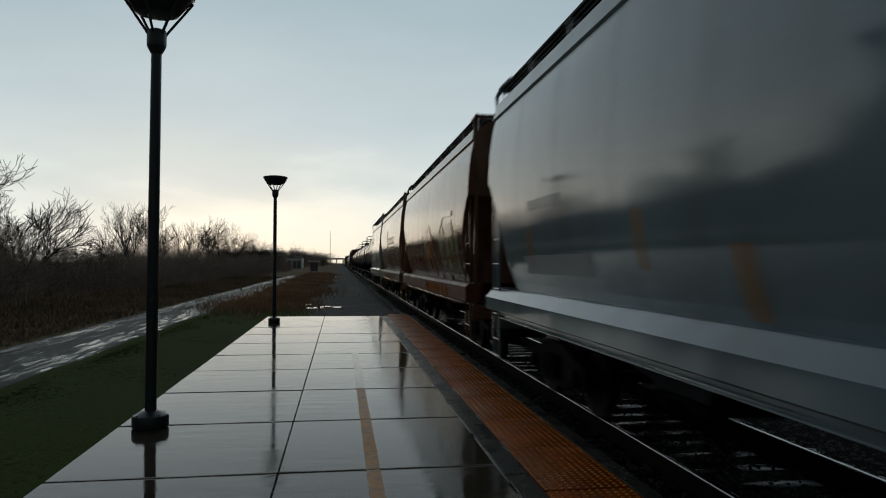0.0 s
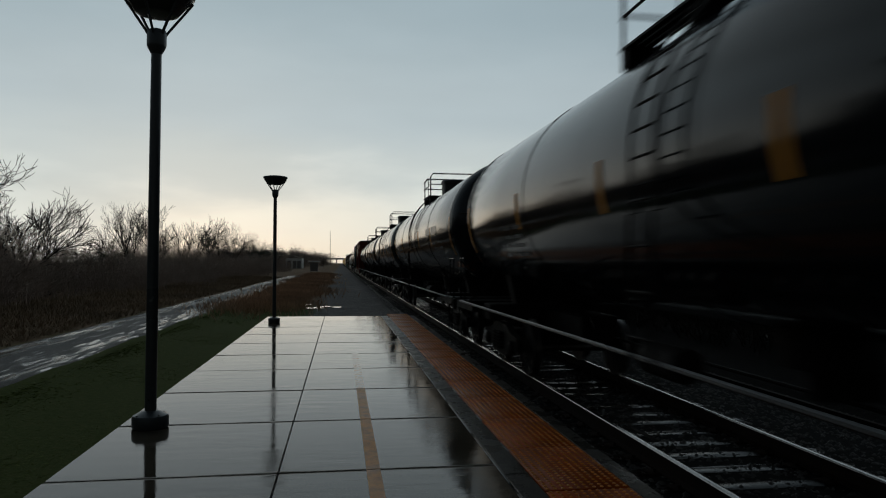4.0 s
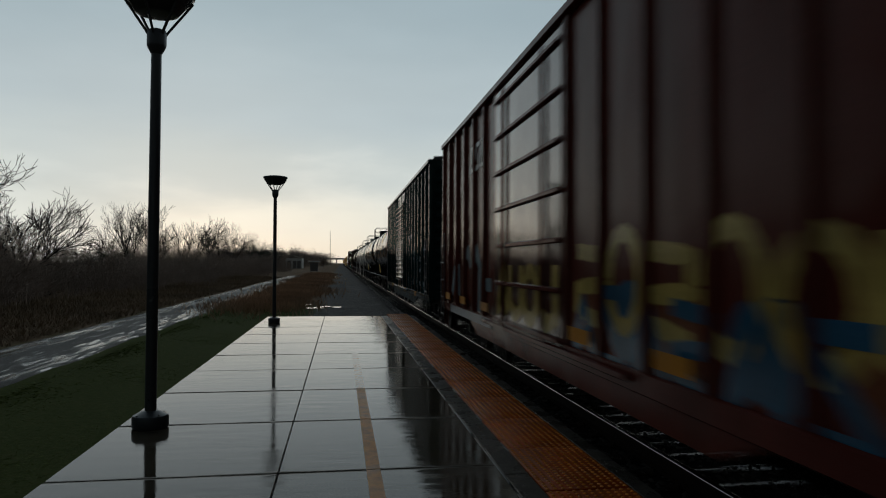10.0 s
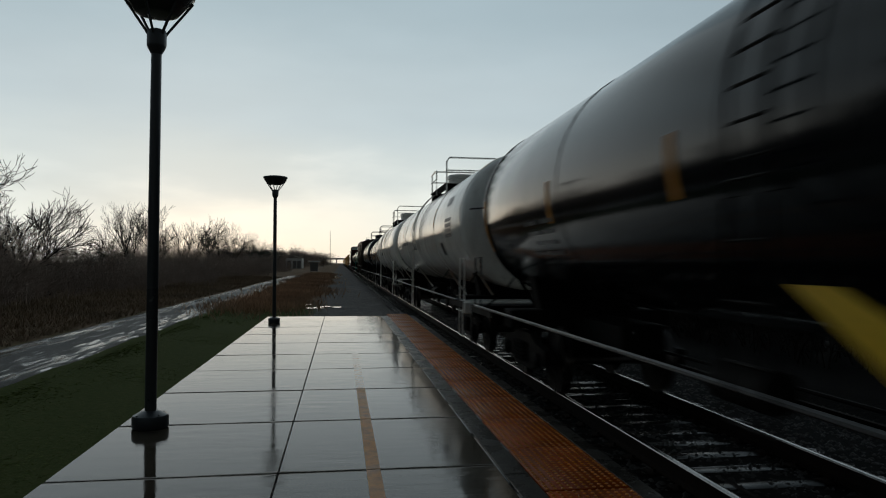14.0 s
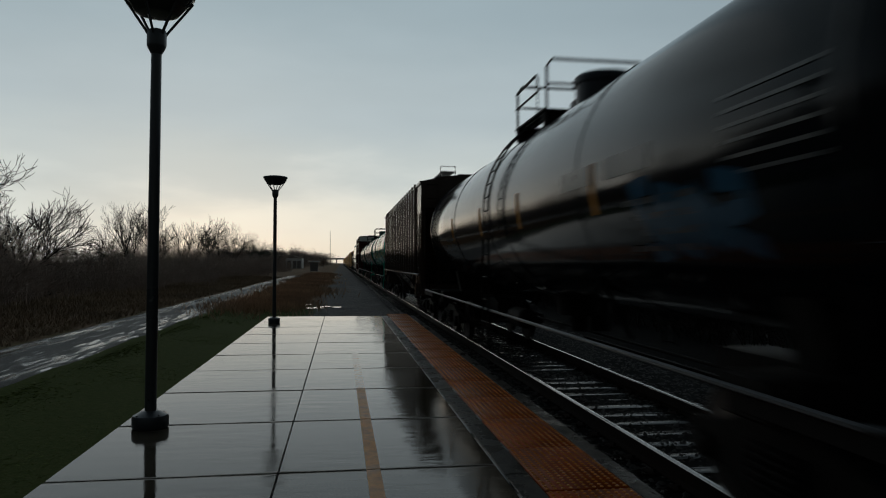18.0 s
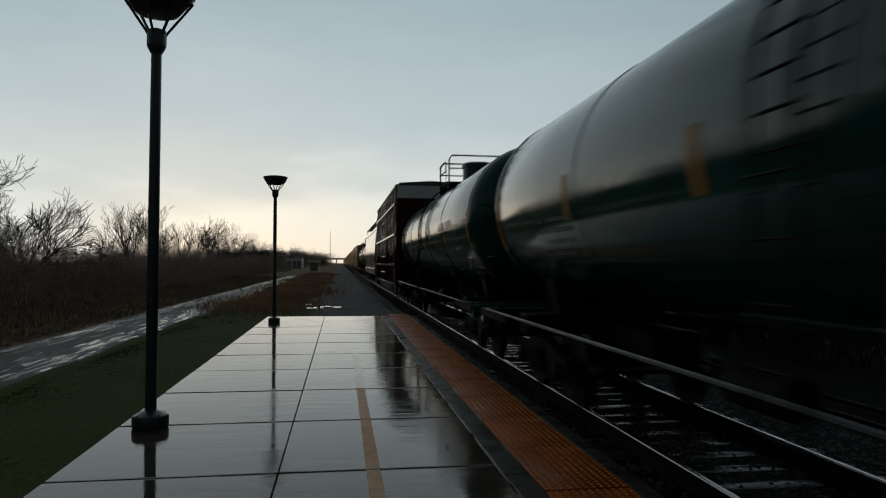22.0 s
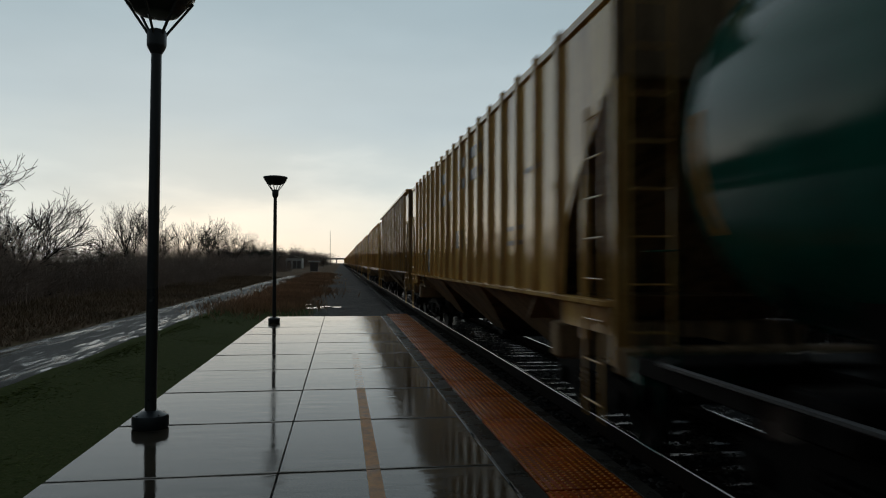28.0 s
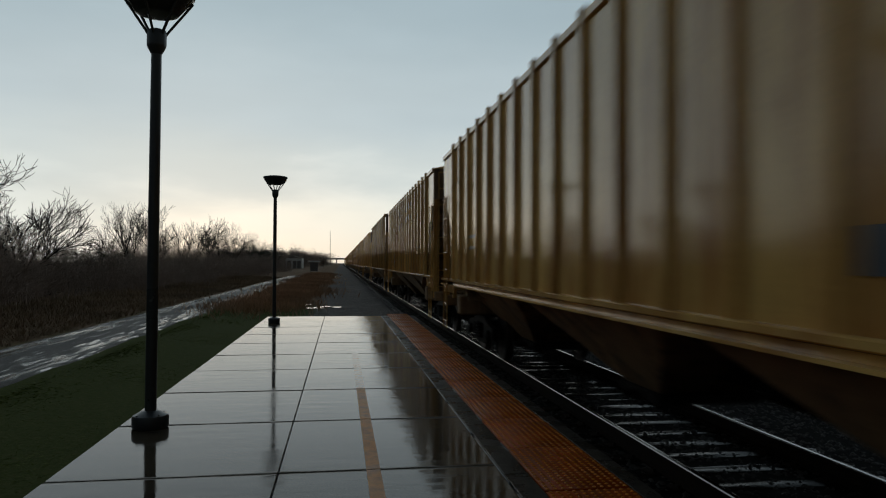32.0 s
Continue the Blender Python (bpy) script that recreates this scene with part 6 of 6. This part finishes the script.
    # long warm-grey hopper
    car, p = in_train(smooth_hopper(18.2, "hop_silver", "long warm-grey smooth-sided covered hopper car, glossy with rain", ledge=0.012, tuck=0.15, board=4.80), 375.1, 393.4)
    part("side_seam", Shape().box(-1.597, -1.57, -8.9, 8.9, 2.23, 2.26), "hop_silver", car)
    part("side_seam", Shape().box(1.57, 1.597, -8.9, 8.9, 2.23, 2.26), "hop_silver", car)
    bars(car, "reflective_tape", p, [(-7.42, -7.26, 2.2, 2.72), (4.0, 4.1, 1.2, 1.3)], "reflector")
    blot(car, p, [(-8.9, 1.5), (-8.9, 2.1), (-7.9, 2.05), (-7.8, 1.5)], "hop_light", "pale repainted patch")
    bars(car, "lettering", p, [(1.2, 2.2, 1.75, 1.95), (5.6, 6.8, 2.0, 2.1), (5.6, 6.8, 2.2, 2.26), (6.9, 7.6, 2.95, 3.05), (-5.6, -4.9, 1.62, 1.84), (-6.6, -6.3, 1.55, 1.62)], "dark_paint")
    strokes(car, lambda z: 1.62, tag_letters(5.0, 7.4, 1.12, 1.26, 61, 6), 0.05, "red_spray", "small red spray tag on the sill")
    black_tank(396.3, 408.4, 13)
    black_tank(410.7, 424.5, 14, "tank_deep_green", "deep green tank car with orange tape", white_marks=True)
    # ribbed tan hoppers to the end of the train
    q = lambda z: 1.545
    kinds = []
    for body, label, ledge, long in (("rib_tan", "weathered tan ribbed covered hopper car with rust streaks", False, 17.0), ("rib_brown", "rusty brown-tan ribbed covered hopper car", False, 16.2), ("rib_tan", "dusty tan ribbed covered hopper car with a sill ledge", True, 16.9)):
        kinds.append(lambda body=body, label=label, ledge=ledge, long=long: ribbed_hopper(long, body, label, ledge, top=4.38 if body == "rib_brown" else 4.22, horns=0.0 if body == "rib_brown" else 0.13))
    first, p = kinds[0]()
    bars(first, "stencil_letter", q, [(1.0, 1.25, 3.15, 3.9), (1.25, 1.7, 3.15, 3.4), (1.25, 1.7, 3.65, 3.9), (0.0, 0.25, 3.2, 3.95), (0.25, 0.7, 3.2, 3.4), (-1.2, -0.5, 3.3, 3.5), (-1.2, -0.5, 3.7, 3.9), (-2.8, -1.6, 3.35, 3.55), (-2.8, -1.6, 3.75, 3.95)], "blue_paint", "dark blue block stencils")
    bars(first, "stencil_patch", q, [(-1.0, -0.3, 2.15, 2.5), (3.75, 4.3, 1.62, 2.22)], "blue_paint", "dark blue stencilled patch")
    bars(first, "lettering", q, [(4.75, 5.35, 2.9, 2.95), (5.6, 6.1, 2.85, 2.9), (4.75, 5.35, 2.5, 2.56), (5.6, 6.1, 2.45, 2.5), (4.75, 5.3, 2.1, 2.14), (5.6, 6.0, 2.08, 2.12), (-5.5, -4.7, 2.3, 2.36), (-5.5, -4.7, 2.1, 2.16), (-6.3, -5.6, 3.0, 3.06)], "faded_stencil")
    second, p = kinds[1]()
    bars(second, "stencil_patch", q, [(-2.4, -1.5, 2.1, 2.6), (-5.2, -4.6, 3.4, 3.46), (-5.2, -4.6, 3.7, 3.76)], "blue_paint", "dark blue stencilled patch")
    third, p = kinds[2]()
    bars(third, "stencil_patch", q, [(-5.1, -4.5, 1.80, 2.03)], "blue_paint", "dark blue stencilled patch")
    bars(third, "lettering", q, [(4.6, 5.3, 2.3, 2.36), (4.6, 5.3, 2.1, 2.16)], "faded_stencil")
    TRAIN.append((first, 434.2))
    TRAIN.append((second, 452.4))
    TRAIN.append((third, 470.25))
    plain = [ribbed_hopper(16.9, body, label, False, near=False)[0] for body, label in (("rib_tan", "distant weathered tan ribbed covered hopper car"), ("rib_brown", "distant rusty brown ribbed covered hopper car"))]
    TRAIN.append((plain[0], 489.0 + 18.8 * 22))
    TRAIN.append((plain[1], 489.0 + 18.8 * 23))
    for k in range(22):
        src = (third, first, second, first, third)[k] if k < 5 else plain[k % 5 == 2]
        TRAIN.append((copy_thing(src, Matrix.Identity(4)), 489.0 + 18.8 * k))


make_train()


# ---------------------------------------------------------------- trees, brush and grass
def branch_mesh(seed, tall, spread=0.55, levels=5, lean=(0, 0), forks=()):
    """A bare tree: (limb vertices, faces), (twig vertices, faces)."""
    q = random.Random(seed)
    limbs, twigs = ([], []), ([], [])

    def stick(store, a, b, ra, rb, n):
        d = (b - a).normalized()
        u = d.orthogonal().normalized()
        w = d.cross(u)
        i = len(store[0])
        for p, r in ((a, ra), (b, rb)):
            for k in range(n):
                t = 2 * math.pi * k / n
                store[0].append(p + r * (math.cos(t) * u + math.sin(t) * w))
        for k in range(n):
            j = (k + 1) % n
            store[1].append((i + k, i + j, i + n + j, i + n + k))

    def grow(p, d, length, r, level):
        steps = 3 if level < 3 else 2
        for s in range(steps):
            d = (d + Vector((q.gauss(0, 0.13), q.gauss(0, 0.13), q.gauss(0.05, 0.08)))).normalized()
            e = p + d * (length / steps)
            r = max(r, 0.015 if levels == 5 else 0.012)
            stick(limbs if level < 3 else twigs, p, e, r, r * 0.82, 6 if level < 2 else 4 if level < 3 else 3)
            p, r = e, r * 0.82
            if level < levels and (s > 0 or level > 0):
                for _ in range(q.choice((1, 1, 2)) if level < levels - 1 else q.choice((1, 2))):
                    side = Vector((q.gauss(0, 1), q.gauss(0, 1), q.gauss(0.1, 0.5))).normalized()
                    grow(p, (d * (1 - spread) + side * spread).normalized(), length * q.uniform(0.55, 0.8), r * q.uniform(0.5, 0.7), level + 1)
        if level < levels:
            grow(p, (d + Vector((q.gauss(0, 0.25), q.gauss(0, 0.25), 0.1))).normalized(), length * 0.7, r * 0.8, level + 1)

    if forks:
        crotch = Vector((0, 0, 0.9))
        stick(limbs, Vector((0, 0, -0.2)), crotch, 0.034 * tall, 0.026 * tall, 8)
        for x, y, length in forks:
            grow(crotch, Vector((x, y, 1)).normalized(), length, 0.017 * tall, 1)
        return limbs, twigs
    grow(Vector((0, 0, -0.2)), Vector((lean[0], lean[1], 1)).normalized(), tall * 0.46, 0.026 * tall, 0)
    return limbs, twigs


TREES = {}


def bare_tree(kind, at, turn, size, label="bare deciduous tree with fine dark twigs"):
    if kind not in TREES:
        limbs, twigs = branch_mesh(*kind)
        TREES[kind] = quick_mesh("trunk", [tuple(p) for p in limbs[0]], limbs[1], "bark", True), quick_mesh("crown", [tuple(p) for p in twigs[0]], twigs[1], "bark")
    tree = thing("tree", label, "tree")
    for name, me in zip(("trunk", "crown"), TREES[kind]):
        ob = new(name, me)
        ob.parent = tree
    tree.matrix_basis = Matrix.LocRotScale(at, Euler((0, 0, turn)), (size, size, size))
    return tree


def shrub(seed, at, size):
    """A round-headed shrub still in leaf: stems and many small leaf clumps."""
    bush = thing("shrub", "dark leafy evergreen shrub at the wood's edge", "shrub", at=at)
    key = ("shrub", seed % 3)
    if key not in TREES:
        g = np.random.default_rng(seed)
        n = 2600
        d = g.normal(size=(n, 3))
        d /= np.linalg.norm(d, axis=1)[:, None]
        r = g.random(n) ** 0.45
        lump = 1 + 0.25 * np.sin(d[:, 0] * 5 + seed) * np.cos(d[:, 1] * 4) + 0.15 * np.sin(d[:, 2] * 7)
        p = d * (r * lump)[:, None] * np.array([1.0, 1.0, 0.8]) + np.array([0, 0, 0.85])
        leaf = np.array([[-1, 0, 0], [0, -0.6, 0.2], [1, 0, 0.1], [0, 0.6, 0.3]], float)
        v, f = scattered(leaf, np.array([[0, 1, 2, 3]]), p, g.uniform(0, 6.28, n), g.uniform(0.03, 0.07, (n, 1)) * np.ones((n, 3)), g.normal(0, 1.2, (n, 2)))
        stems = Shape()
        q = random.Random(seed)
        for _ in range(14):
            a, b = q.uniform(0, 6.28), q.uniform(0.2, 0.75)
            stems.tube([(0.05 * math.cos(a), 0.05 * math.sin(a), 0), (b * 0.5 * math.cos(a), b * 0.5 * math.sin(a), 0.6), (b * math.cos(a), b * math.sin(a), q.uniform(1.0, 1.5))], [0.03, 0.02, 0.006], 5)
        me = stems.mesh("stems")
        me.materials.append(M["bark"])
        TREES[key] = quick_mesh("leaves", v, f, "evergreen"), me
    for name, me in zip(("leaves", "stems"), TREES[key]):
        ob = new(name, me)
        ob.parent = bush
    bush.matrix_basis = Matrix.LocRotScale(at, Euler((0, 0, seed)), (size, size, size))


def make_brush():
    """The thicket along the lane, the weeds and the grass: each one object."""
    g = np.random.default_rng(11)
    # one twiggy stem, many times
    q = random.Random(4)

    def stem_of(seed):
        w = random.Random(seed)
        v, f = [], []

        def stick(a, b, r):
            i = len(v)
            d = (b - a).normalized()
            u = d.orthogonal().normalized()
            k = d.cross(u)
            for p, rr in ((a, r), (b, r * 0.6)):
                for t in (0, 2.09, 4.19):
                    v.append(p + rr * (math.cos(t) * u + math.sin(t) * k))
            for t in range(3):
                f.append((i + t, i + (t + 1) % 3, i + 3 + (t + 1) % 3, i + 3 + t))
        p, d = Vector((0, 0, 0)), Vector((w.gauss(0, 0.2), w.gauss(0, 0.2), 1)).normalized()
        for s in range(4):
            e = p + d * 0.27
            stick(p, e, 0.013 - 0.0025 * s)
            for _ in range(3):
                side = Vector((w.gauss(0, 1), w.gauss(0, 1), w.uniform(0.1, 1.0))).normalized()
                m = e + side * w.uniform(0.15, 0.4)
                stick(e, m, 0.006)
                for _ in range(2):
                    stick(m, m + (side + Vector((w.gauss(0, 0.7), w.gauss(0, 0.7), w.gauss(0.2, 0.5)))).normalized() * w.uniform(0.1, 0.25), 0.004)
            p, d = e, (d + Vector((w.gauss(0, 0.2), w.gauss(0, 0.2), 0))).normalized()
        return np.array([tuple(a) for a in v]), np.array(f)
    vs, fs, start = [], [], 0
    for seed in range(5):
        bv, bf = stem_of(seed)
        n = 850
        y = 12 + 150 * g.random(n) ** 1.35
        edge = -13.0 + 1.6 * np.sin(y * 0.13) + 0.9 * np.sin(y * 0.41 + 1)
        x = edge - 9.0 * g.random(n) ** 1.6
        tall = (1.35 + 0.55 * np.sin(y * 0.21 + 2) * np.sin(y * 0.07) + 0.10 * np.minimum(6, edge - x)) * g.uniform(0.65, 1.3, n)
        size = np.stack([tall * 1.0, tall * 1.0, tall * 1.25], 1)
        v, f = scattered(bv, bf, np.stack([x, y, np.full(n, GROUND_Z - 0.05)], 1), g.uniform(0, 6.28, n), size, g.normal(0, 0.12, (n, 2)))
        vs.append(v), fs.append(f + start)
        start += len(v)
    tagged(new("thicket", quick_mesh("thicket", np.concatenate(vs), np.concatenate(fs), "stem")), "dense leafless brown thicket along the lane", "thicket", kind="stuff")
    # unseen brush added past the track, coloured near-black, to block light under the cars
    vs, fs, start = [], [], 0
    for seed in (3, 6):
        bv, bf = stem_of(seed)
        n = 700
        y = -4 + 60 * g.random(n)
        tall = g.uniform(0.9, 1.7, n)
        v, f = scattered(bv, bf, np.stack([9.2 + 3.4 * g.random(n), y, np.full(n, GROUND_Z - 0.05)], 1), g.uniform(0, 6.28, n), np.stack([tall * 1.3, tall * 1.3, tall], 1), g.normal(0, 0.15, (n, 2)))
        vs.append(v), fs.append(f + start)
        start += len(v)
    tagged(new("far_side_thicket", quick_mesh("far_side_thicket", np.concatenate(vs), np.concatenate(fs), "shade_stem")), "dark leafless brush beyond the far side of the track", "thicket", kind="stuff")
    # the wood goes on along the lane beside and behind the platform
    vs, fs, start = [], [], 0
    for seed in (12, 13, 14):
        bv, bf = stem_of(seed)
        n = 430
        y = -34 + 70 * g.random(n)
        x = -16.5 - 11.0 * g.random(n)
        tall = g.uniform(3.1, 5.6, n) * np.clip((-13.0 - x) / 5.0, 0.55, 1.0)
        clear = -x > 0.60 * y + 3.0
        x, y, tall, n = x[clear], y[clear], tall[clear], int(clear.sum())
        v, f = scattered(bv, bf, np.stack([x, y, np.full(n, GROUND_Z - 0.05)], 1), g.uniform(0, 6.28, n), np.stack([tall * 1.1, tall * 1.1, tall * 1.2], 1), g.normal(0, 0.1, (n, 2)))
        vs.append(v), fs.append(f + start)
        start += len(v)
    tagged(new("wood", quick_mesh("wood", np.concatenate(vs), np.concatenate(fs), "stem")), "tall leafless wood along the lane", "woods", kind="stuff")
    # the far woods, close to where the line meets the horizon
    bv, bf = stem_of(9)
    n = 520
    x = -75 + 67 * g.random(n)
    y = 300 + 90 * g.random(n)
    tall = g.uniform(3.8, 6.6, n) * np.where(x > -16, 0.8, 1.0)
    v, f = scattered(bv, bf, np.stack([x, y, np.full(n, GROUND_Z - 0.1)], 1), g.uniform(0, 6.28, n), np.stack([tall * 1.6, tall * 1.6, tall], 1), g.normal(0, 0.15, (n, 2)))
    n = 260
    x, y = -62 + 56 * g.random(n), 520 + 90 * g.random(n)
    tall = g.uniform(4.5, 8.5, n)
    v2, f2 = scattered(bv, bf, np.stack([x, y, np.full(n, GROUND_Z - 0.1)], 1), g.uniform(0, 6.28, n), np.stack([tall * 1.8, tall * 1.8, tall], 1), g.normal(0, 0.15, (n, 2)))
    v, f = np.concatenate([v, v2]), np.concatenate([f, f2 + len(v)])
    tagged(new("far_woods", quick_mesh("far_woods", v, f, "stem")), "distant low leafless woods along the railway", "woods", kind="stuff")
    # dead stalks: brown weeds, in the middle ground and before the thicket
    blade = np.array([[-0.012, 0, 0], [0.012, 0, 0], [0.006, 0.04, 0.6], [0.0, 0.12, 1.0]], float)
    quad = np.array([[0, 1, 2, 3]])

    def field(name, n, x, y, tall, lean, material, label, category, wide=1.0):
        size = np.stack([wide * g.uniform(0.6, 1.5, n), np.full(n, 1.0), tall * g.uniform(0.5, 1.2, n)], 1)
        z = np.full(n, GROUND_Z - 0.04)
        v, f = scattered(blade, quad, np.stack([x, y, z], 1), g.uniform(0, 6.28, n), size, g.normal(0, lean, (n, 2)))
        tagged(new(name, quick_mesh(name, v, f, material)), label, category, kind="stuff")
    n = 26000
    y = 31 + 95 * g.random(n) ** 1.25
    x = -3.3 + 1.05 * g.normal(size=n) + 0.6 * np.sin(y * 0.3)
    y = y + 2.5 * g.normal(size=n)
    field("weeds", n, x, y, 0.26 + 0.16 * np.sin(y * 0.17) ** 2, 0.35, "weed", "reddish-brown dead weeds between lane and track", "weeds", 1.6)
    n = 24000
    y = 8 + 90 * g.random(n) ** 1.5
    x = -7.9 - 6.0 * g.random(n)
    field("dry_grass", n, x, y, 0.22 + 0.02 * np.abs(x + 8) ** 1.3, 0.35, "dry", "matted dry brown grass before the thicket", "grass", 1.6)
    n = 70000
    y = -3.0 + 39 * g.random(n) ** 1.5
    x = -2.25 - 2.85 * g.random(n)
    field("lawn", n, x, y, np.full(n, 0.042), 0.6, "grass", "short dark green wet grass beside the platform", "grass", 0.55)


def make_trees():
    big = (103, 5.6, 0.42, 5, (0, 0), ((1.0, 0.1, 2.5), (0.55, -0.2, 2.6), (-0.25, 0.2, 2.5), (0.1, 0.5, 2.3), (-0.9, -0.1, 2.2)))
    kinds = [(7, 7.0, 0.36, 4, (0, 0)), (19, 7.2, 0.30, 4, (0.1, 0)), (23, 7.0, 0.28, 4, (-0.1, 0.05)), (42, 6.8, 0.34, 4, (0, 0.1))]
    thin = [(8, 7.2, 0.5, 4, (0, 0)), (31, 7.6, 0.42, 4, (0.1, 0)), (33, 7.0, 0.4, 4, (-0.1, 0))]
    bare_tree(big, (-17.7, 41, GROUND_Z), 0.0, 0.84, "large spreading bare tree with drooping fine twigs")
    bare_tree((77, 6.9, 0.55, 5, (0.1, 0)), (-21.4, 43.2, GROUND_Z), 2.0, 1.05, "tall bare tree, its crown full of fine twigs")
    q = random.Random(5)
    spots = [(-19.2, 60), (-18.6, 76), (-18.8, 101), (-19.2, 111), (-18.6, 122), (-18.5, 66), (-20, 70), (-18.0, 73), (-19.5, 79), (-18.2, 84), (-20, 90), (-18.5, 96), (-19.5, 106), (-18, 116), (-20, 128), (-18.5, 140), (-19, 156), (-20.5, 170), (-19, 190), (-31, 98), (-30, 150)]
    for k, (x, y) in enumerate(spots):
        bare_tree(kinds[k % 4] if y < 95 else thin[k % 3], (x + q.uniform(-0.6, 0.6), y, GROUND_Z - 0.1), q.uniform(0, 6.28), q.uniform(0.78, 1.05) * (0.60 if y < 61 else 0.95 if y < 100 else 1.02))
    for k, (x, y, s) in enumerate(((-18.2, 52.5, 2.3), (-17.5, 45, 1.3), (-19.5, 140, 3.0), (-18.5, 150, 3.4), (-20, 158, 4.2), (-17.5, 168, 3.9), (-17.0, 178, 3.7), (-18.6, 60, 1.2), (-17.6, 56, 1.95), (-19.6, 63, 2.1))):
        shrub(k, (x, y, GROUND_Z - 0.1), s)
    # behind the train
    for k in range(5):
        bare_tree(kinds[(k + 1) % 4], (20 + q.uniform(-3, 6), 14 + k * 16, GROUND_Z), q.uniform(0, 6.28), q.uniform(0.8, 1.1))


def make_distance():
    """The far end of the line."""
    for k, (x, y, s) in enumerate(((-20, 330, 5.5), (-30, 345, 6.0), (-14, 350, 5.0), (-40, 350, 6.2), (-24, 372, 6.5), (-9.5, 370, 4.6), (-50, 360, 5.5), (-62, 372, 6))):
        shrub(k, (x, y, GROUND_Z), s)
    bridge = thing("road_bridge", "distant concrete road bridge over the railway", "bridge", at=(3.0, 1050, GROUND_Z))
    part("deck", Shape().box(-45, 45, -5, 5, 6.6, 7.9, 0.1), "far_grey", bridge)
    part("parapet", Shape().box(-45, 45, -5, -4.7, 7.9, 8.9), "far_grey", bridge)
    for x in (-9, 10):
        part("pier", Shape().box(x - 0.7, x + 0.7, -4, 4, -0.3, 6.7, 0.1), "far_grey", bridge)
    mast = thing("radio_mast", "slender distant lattice radio mast", "mast", at=(-9.6, 640, GROUND_Z))
    s = Shape()
    for a in (0, 2.09, 4.19):
        s.cyl((0.35 * math.cos(a), 0.35 * math.sin(a), 0), (0.25 * math.cos(a), 0.25 * math.sin(a), 31), 0.09, n=5)
    part("legs", s, "far_dark", mast)
    s = Shape()
    for k in range(20):
        a = k * 2.09
        s.cyl((0.34 * math.cos(a), 0.34 * math.sin(a), k * 1.5), (0.32 * math.cos(a + 2.09), 0.32 * math.sin(a + 2.09), k * 1.5 + 1.5), 0.05, n=4)
    part("bracing", s, "far_dark", mast)
    shed = thing("white_shed", "distant white metal-sided shed with a low roof", "shed", at=(-15.4, 240, GROUND_Z))
    part("wall", Shape().box(-2.6, 2.6, -6, 6, 0, 3.4, 0.05), "far_white", shed)
    part("roof", Shape().loft([[(-2.8, y, 3.38), (0, y, 4.2), (2.8, y, 3.38)] for y in (-6.3, 6.3)], closed=False), "far_grey", shed)
    for x in (-1.5, 0.3, 1.7):
        part("door", Shape().box(x - 0.6, x + 0.6, -6.06, -6.0, 0.1, 2.6), "far_grey", shed)
    cab = thing("relay_cabinet", "grey trackside equipment cabinet with a pale flat roof", "cabinet", at=(-5.6, 150, GROUND_Z))
    part("cabinet", Shape().box(-0.8, 0.8, -0.6, 0.6, 0.2, 2.0, 0.03), "far_grey", cab)
    part("roof", Shape().box(-1.25, 1.25, -0.9, 0.9, 2.12, 2.4, 0.02), "far_white", cab)
    part("legs", Shape().box(-0.7, -0.6, -0.5, 0.5, -0.1, 0.2).box(0.6, 0.7, -0.5, 0.5, -0.1, 0.2).box(-0.75, -0.65, -0.5, 0.5, 2.0, 2.16).box(0.65, 0.75, -0.5, 0.5, 2.0, 2.16), "far_dark", cab)


def puddle(at, rx, ry, seed):
    q = random.Random(seed)
    n = 22
    ring = [(rx * q.uniform(0.6, 1.1) * math.cos(2 * math.pi * k / n), ry * q.uniform(0.6, 1.1) * math.sin(2 * math.pi * k / n), 0) for k in range(n)]
    ob = part("puddle", Shape().loft([[(x * 0.4, y * 0.4, 0.004) for x, y, z in ring], [(x, y, 0.0) for x, y, z in ring]], caps=True), "water", at=at)
    tagged(ob, "shallow rain puddle reflecting the pale sky", "puddle", kind="structure")


M["water"] = surface("puddle_water", (0.03, 0.03, 0.028), 0.04, bump=0.0, spread=0.1, rough_spread=0.02)
make_brush()
make_trees()
make_distance()
for k, (x, y, rx, ry) in enumerate(((-1.2, 31.0, 0.5, 0.55), (-0.15, 31.5, 0.25, 0.5), (-0.7, 32.0, 0.3, 0.4), (-1.6, 33.5, 0.3, 0.5), (-2.3, 92, 0.8, 4.0), (-0.8, 96, 0.4, 4.0), (-2.5, 84, 0.9, 3.0), (-1.9, 124, 0.6, 5.0))):
    puddle((x, y, GROUND_Z + 0.035 if y < 60 else GROUND_Z + 0.012), rx, ry, k)


# ---------------------------------------------------------------- what moves
def gone(t):
    """Metres that the train has come on since the start."""
    return 14.62 * t + 0.0135 * t * t


def motions():
    for car, middle in TRAIN:
        walk(car, [(t, pose(TRACK_X, middle - gone(t), RAIL_Z)) for t in range(0, 33, 4)])
    # every axle turns alike: one for the leading, one for the trailing axle of a truck
    for lead in WHEELS[:2]:
        home = lead.location.copy()
        walk(lead, [(k / FPS, pose(*home) @ pose(0, 0, 0, math.degrees(gone(k / FPS) / 0.457) % 360)) for k in range(32 * FPS + 1)])
        for wheel in scene.objects:
            if wheel.name.startswith("wheelset") and wheel.animation_data is None and wheel.location.y * home.y > 0:
                wheel.rotation_mode = "QUATERNION"
                keys = wheel.animation_data_create()
                keys.action, keys.action_slot = lead.animation_data.action, lead.animation_data.action_slot


motions()
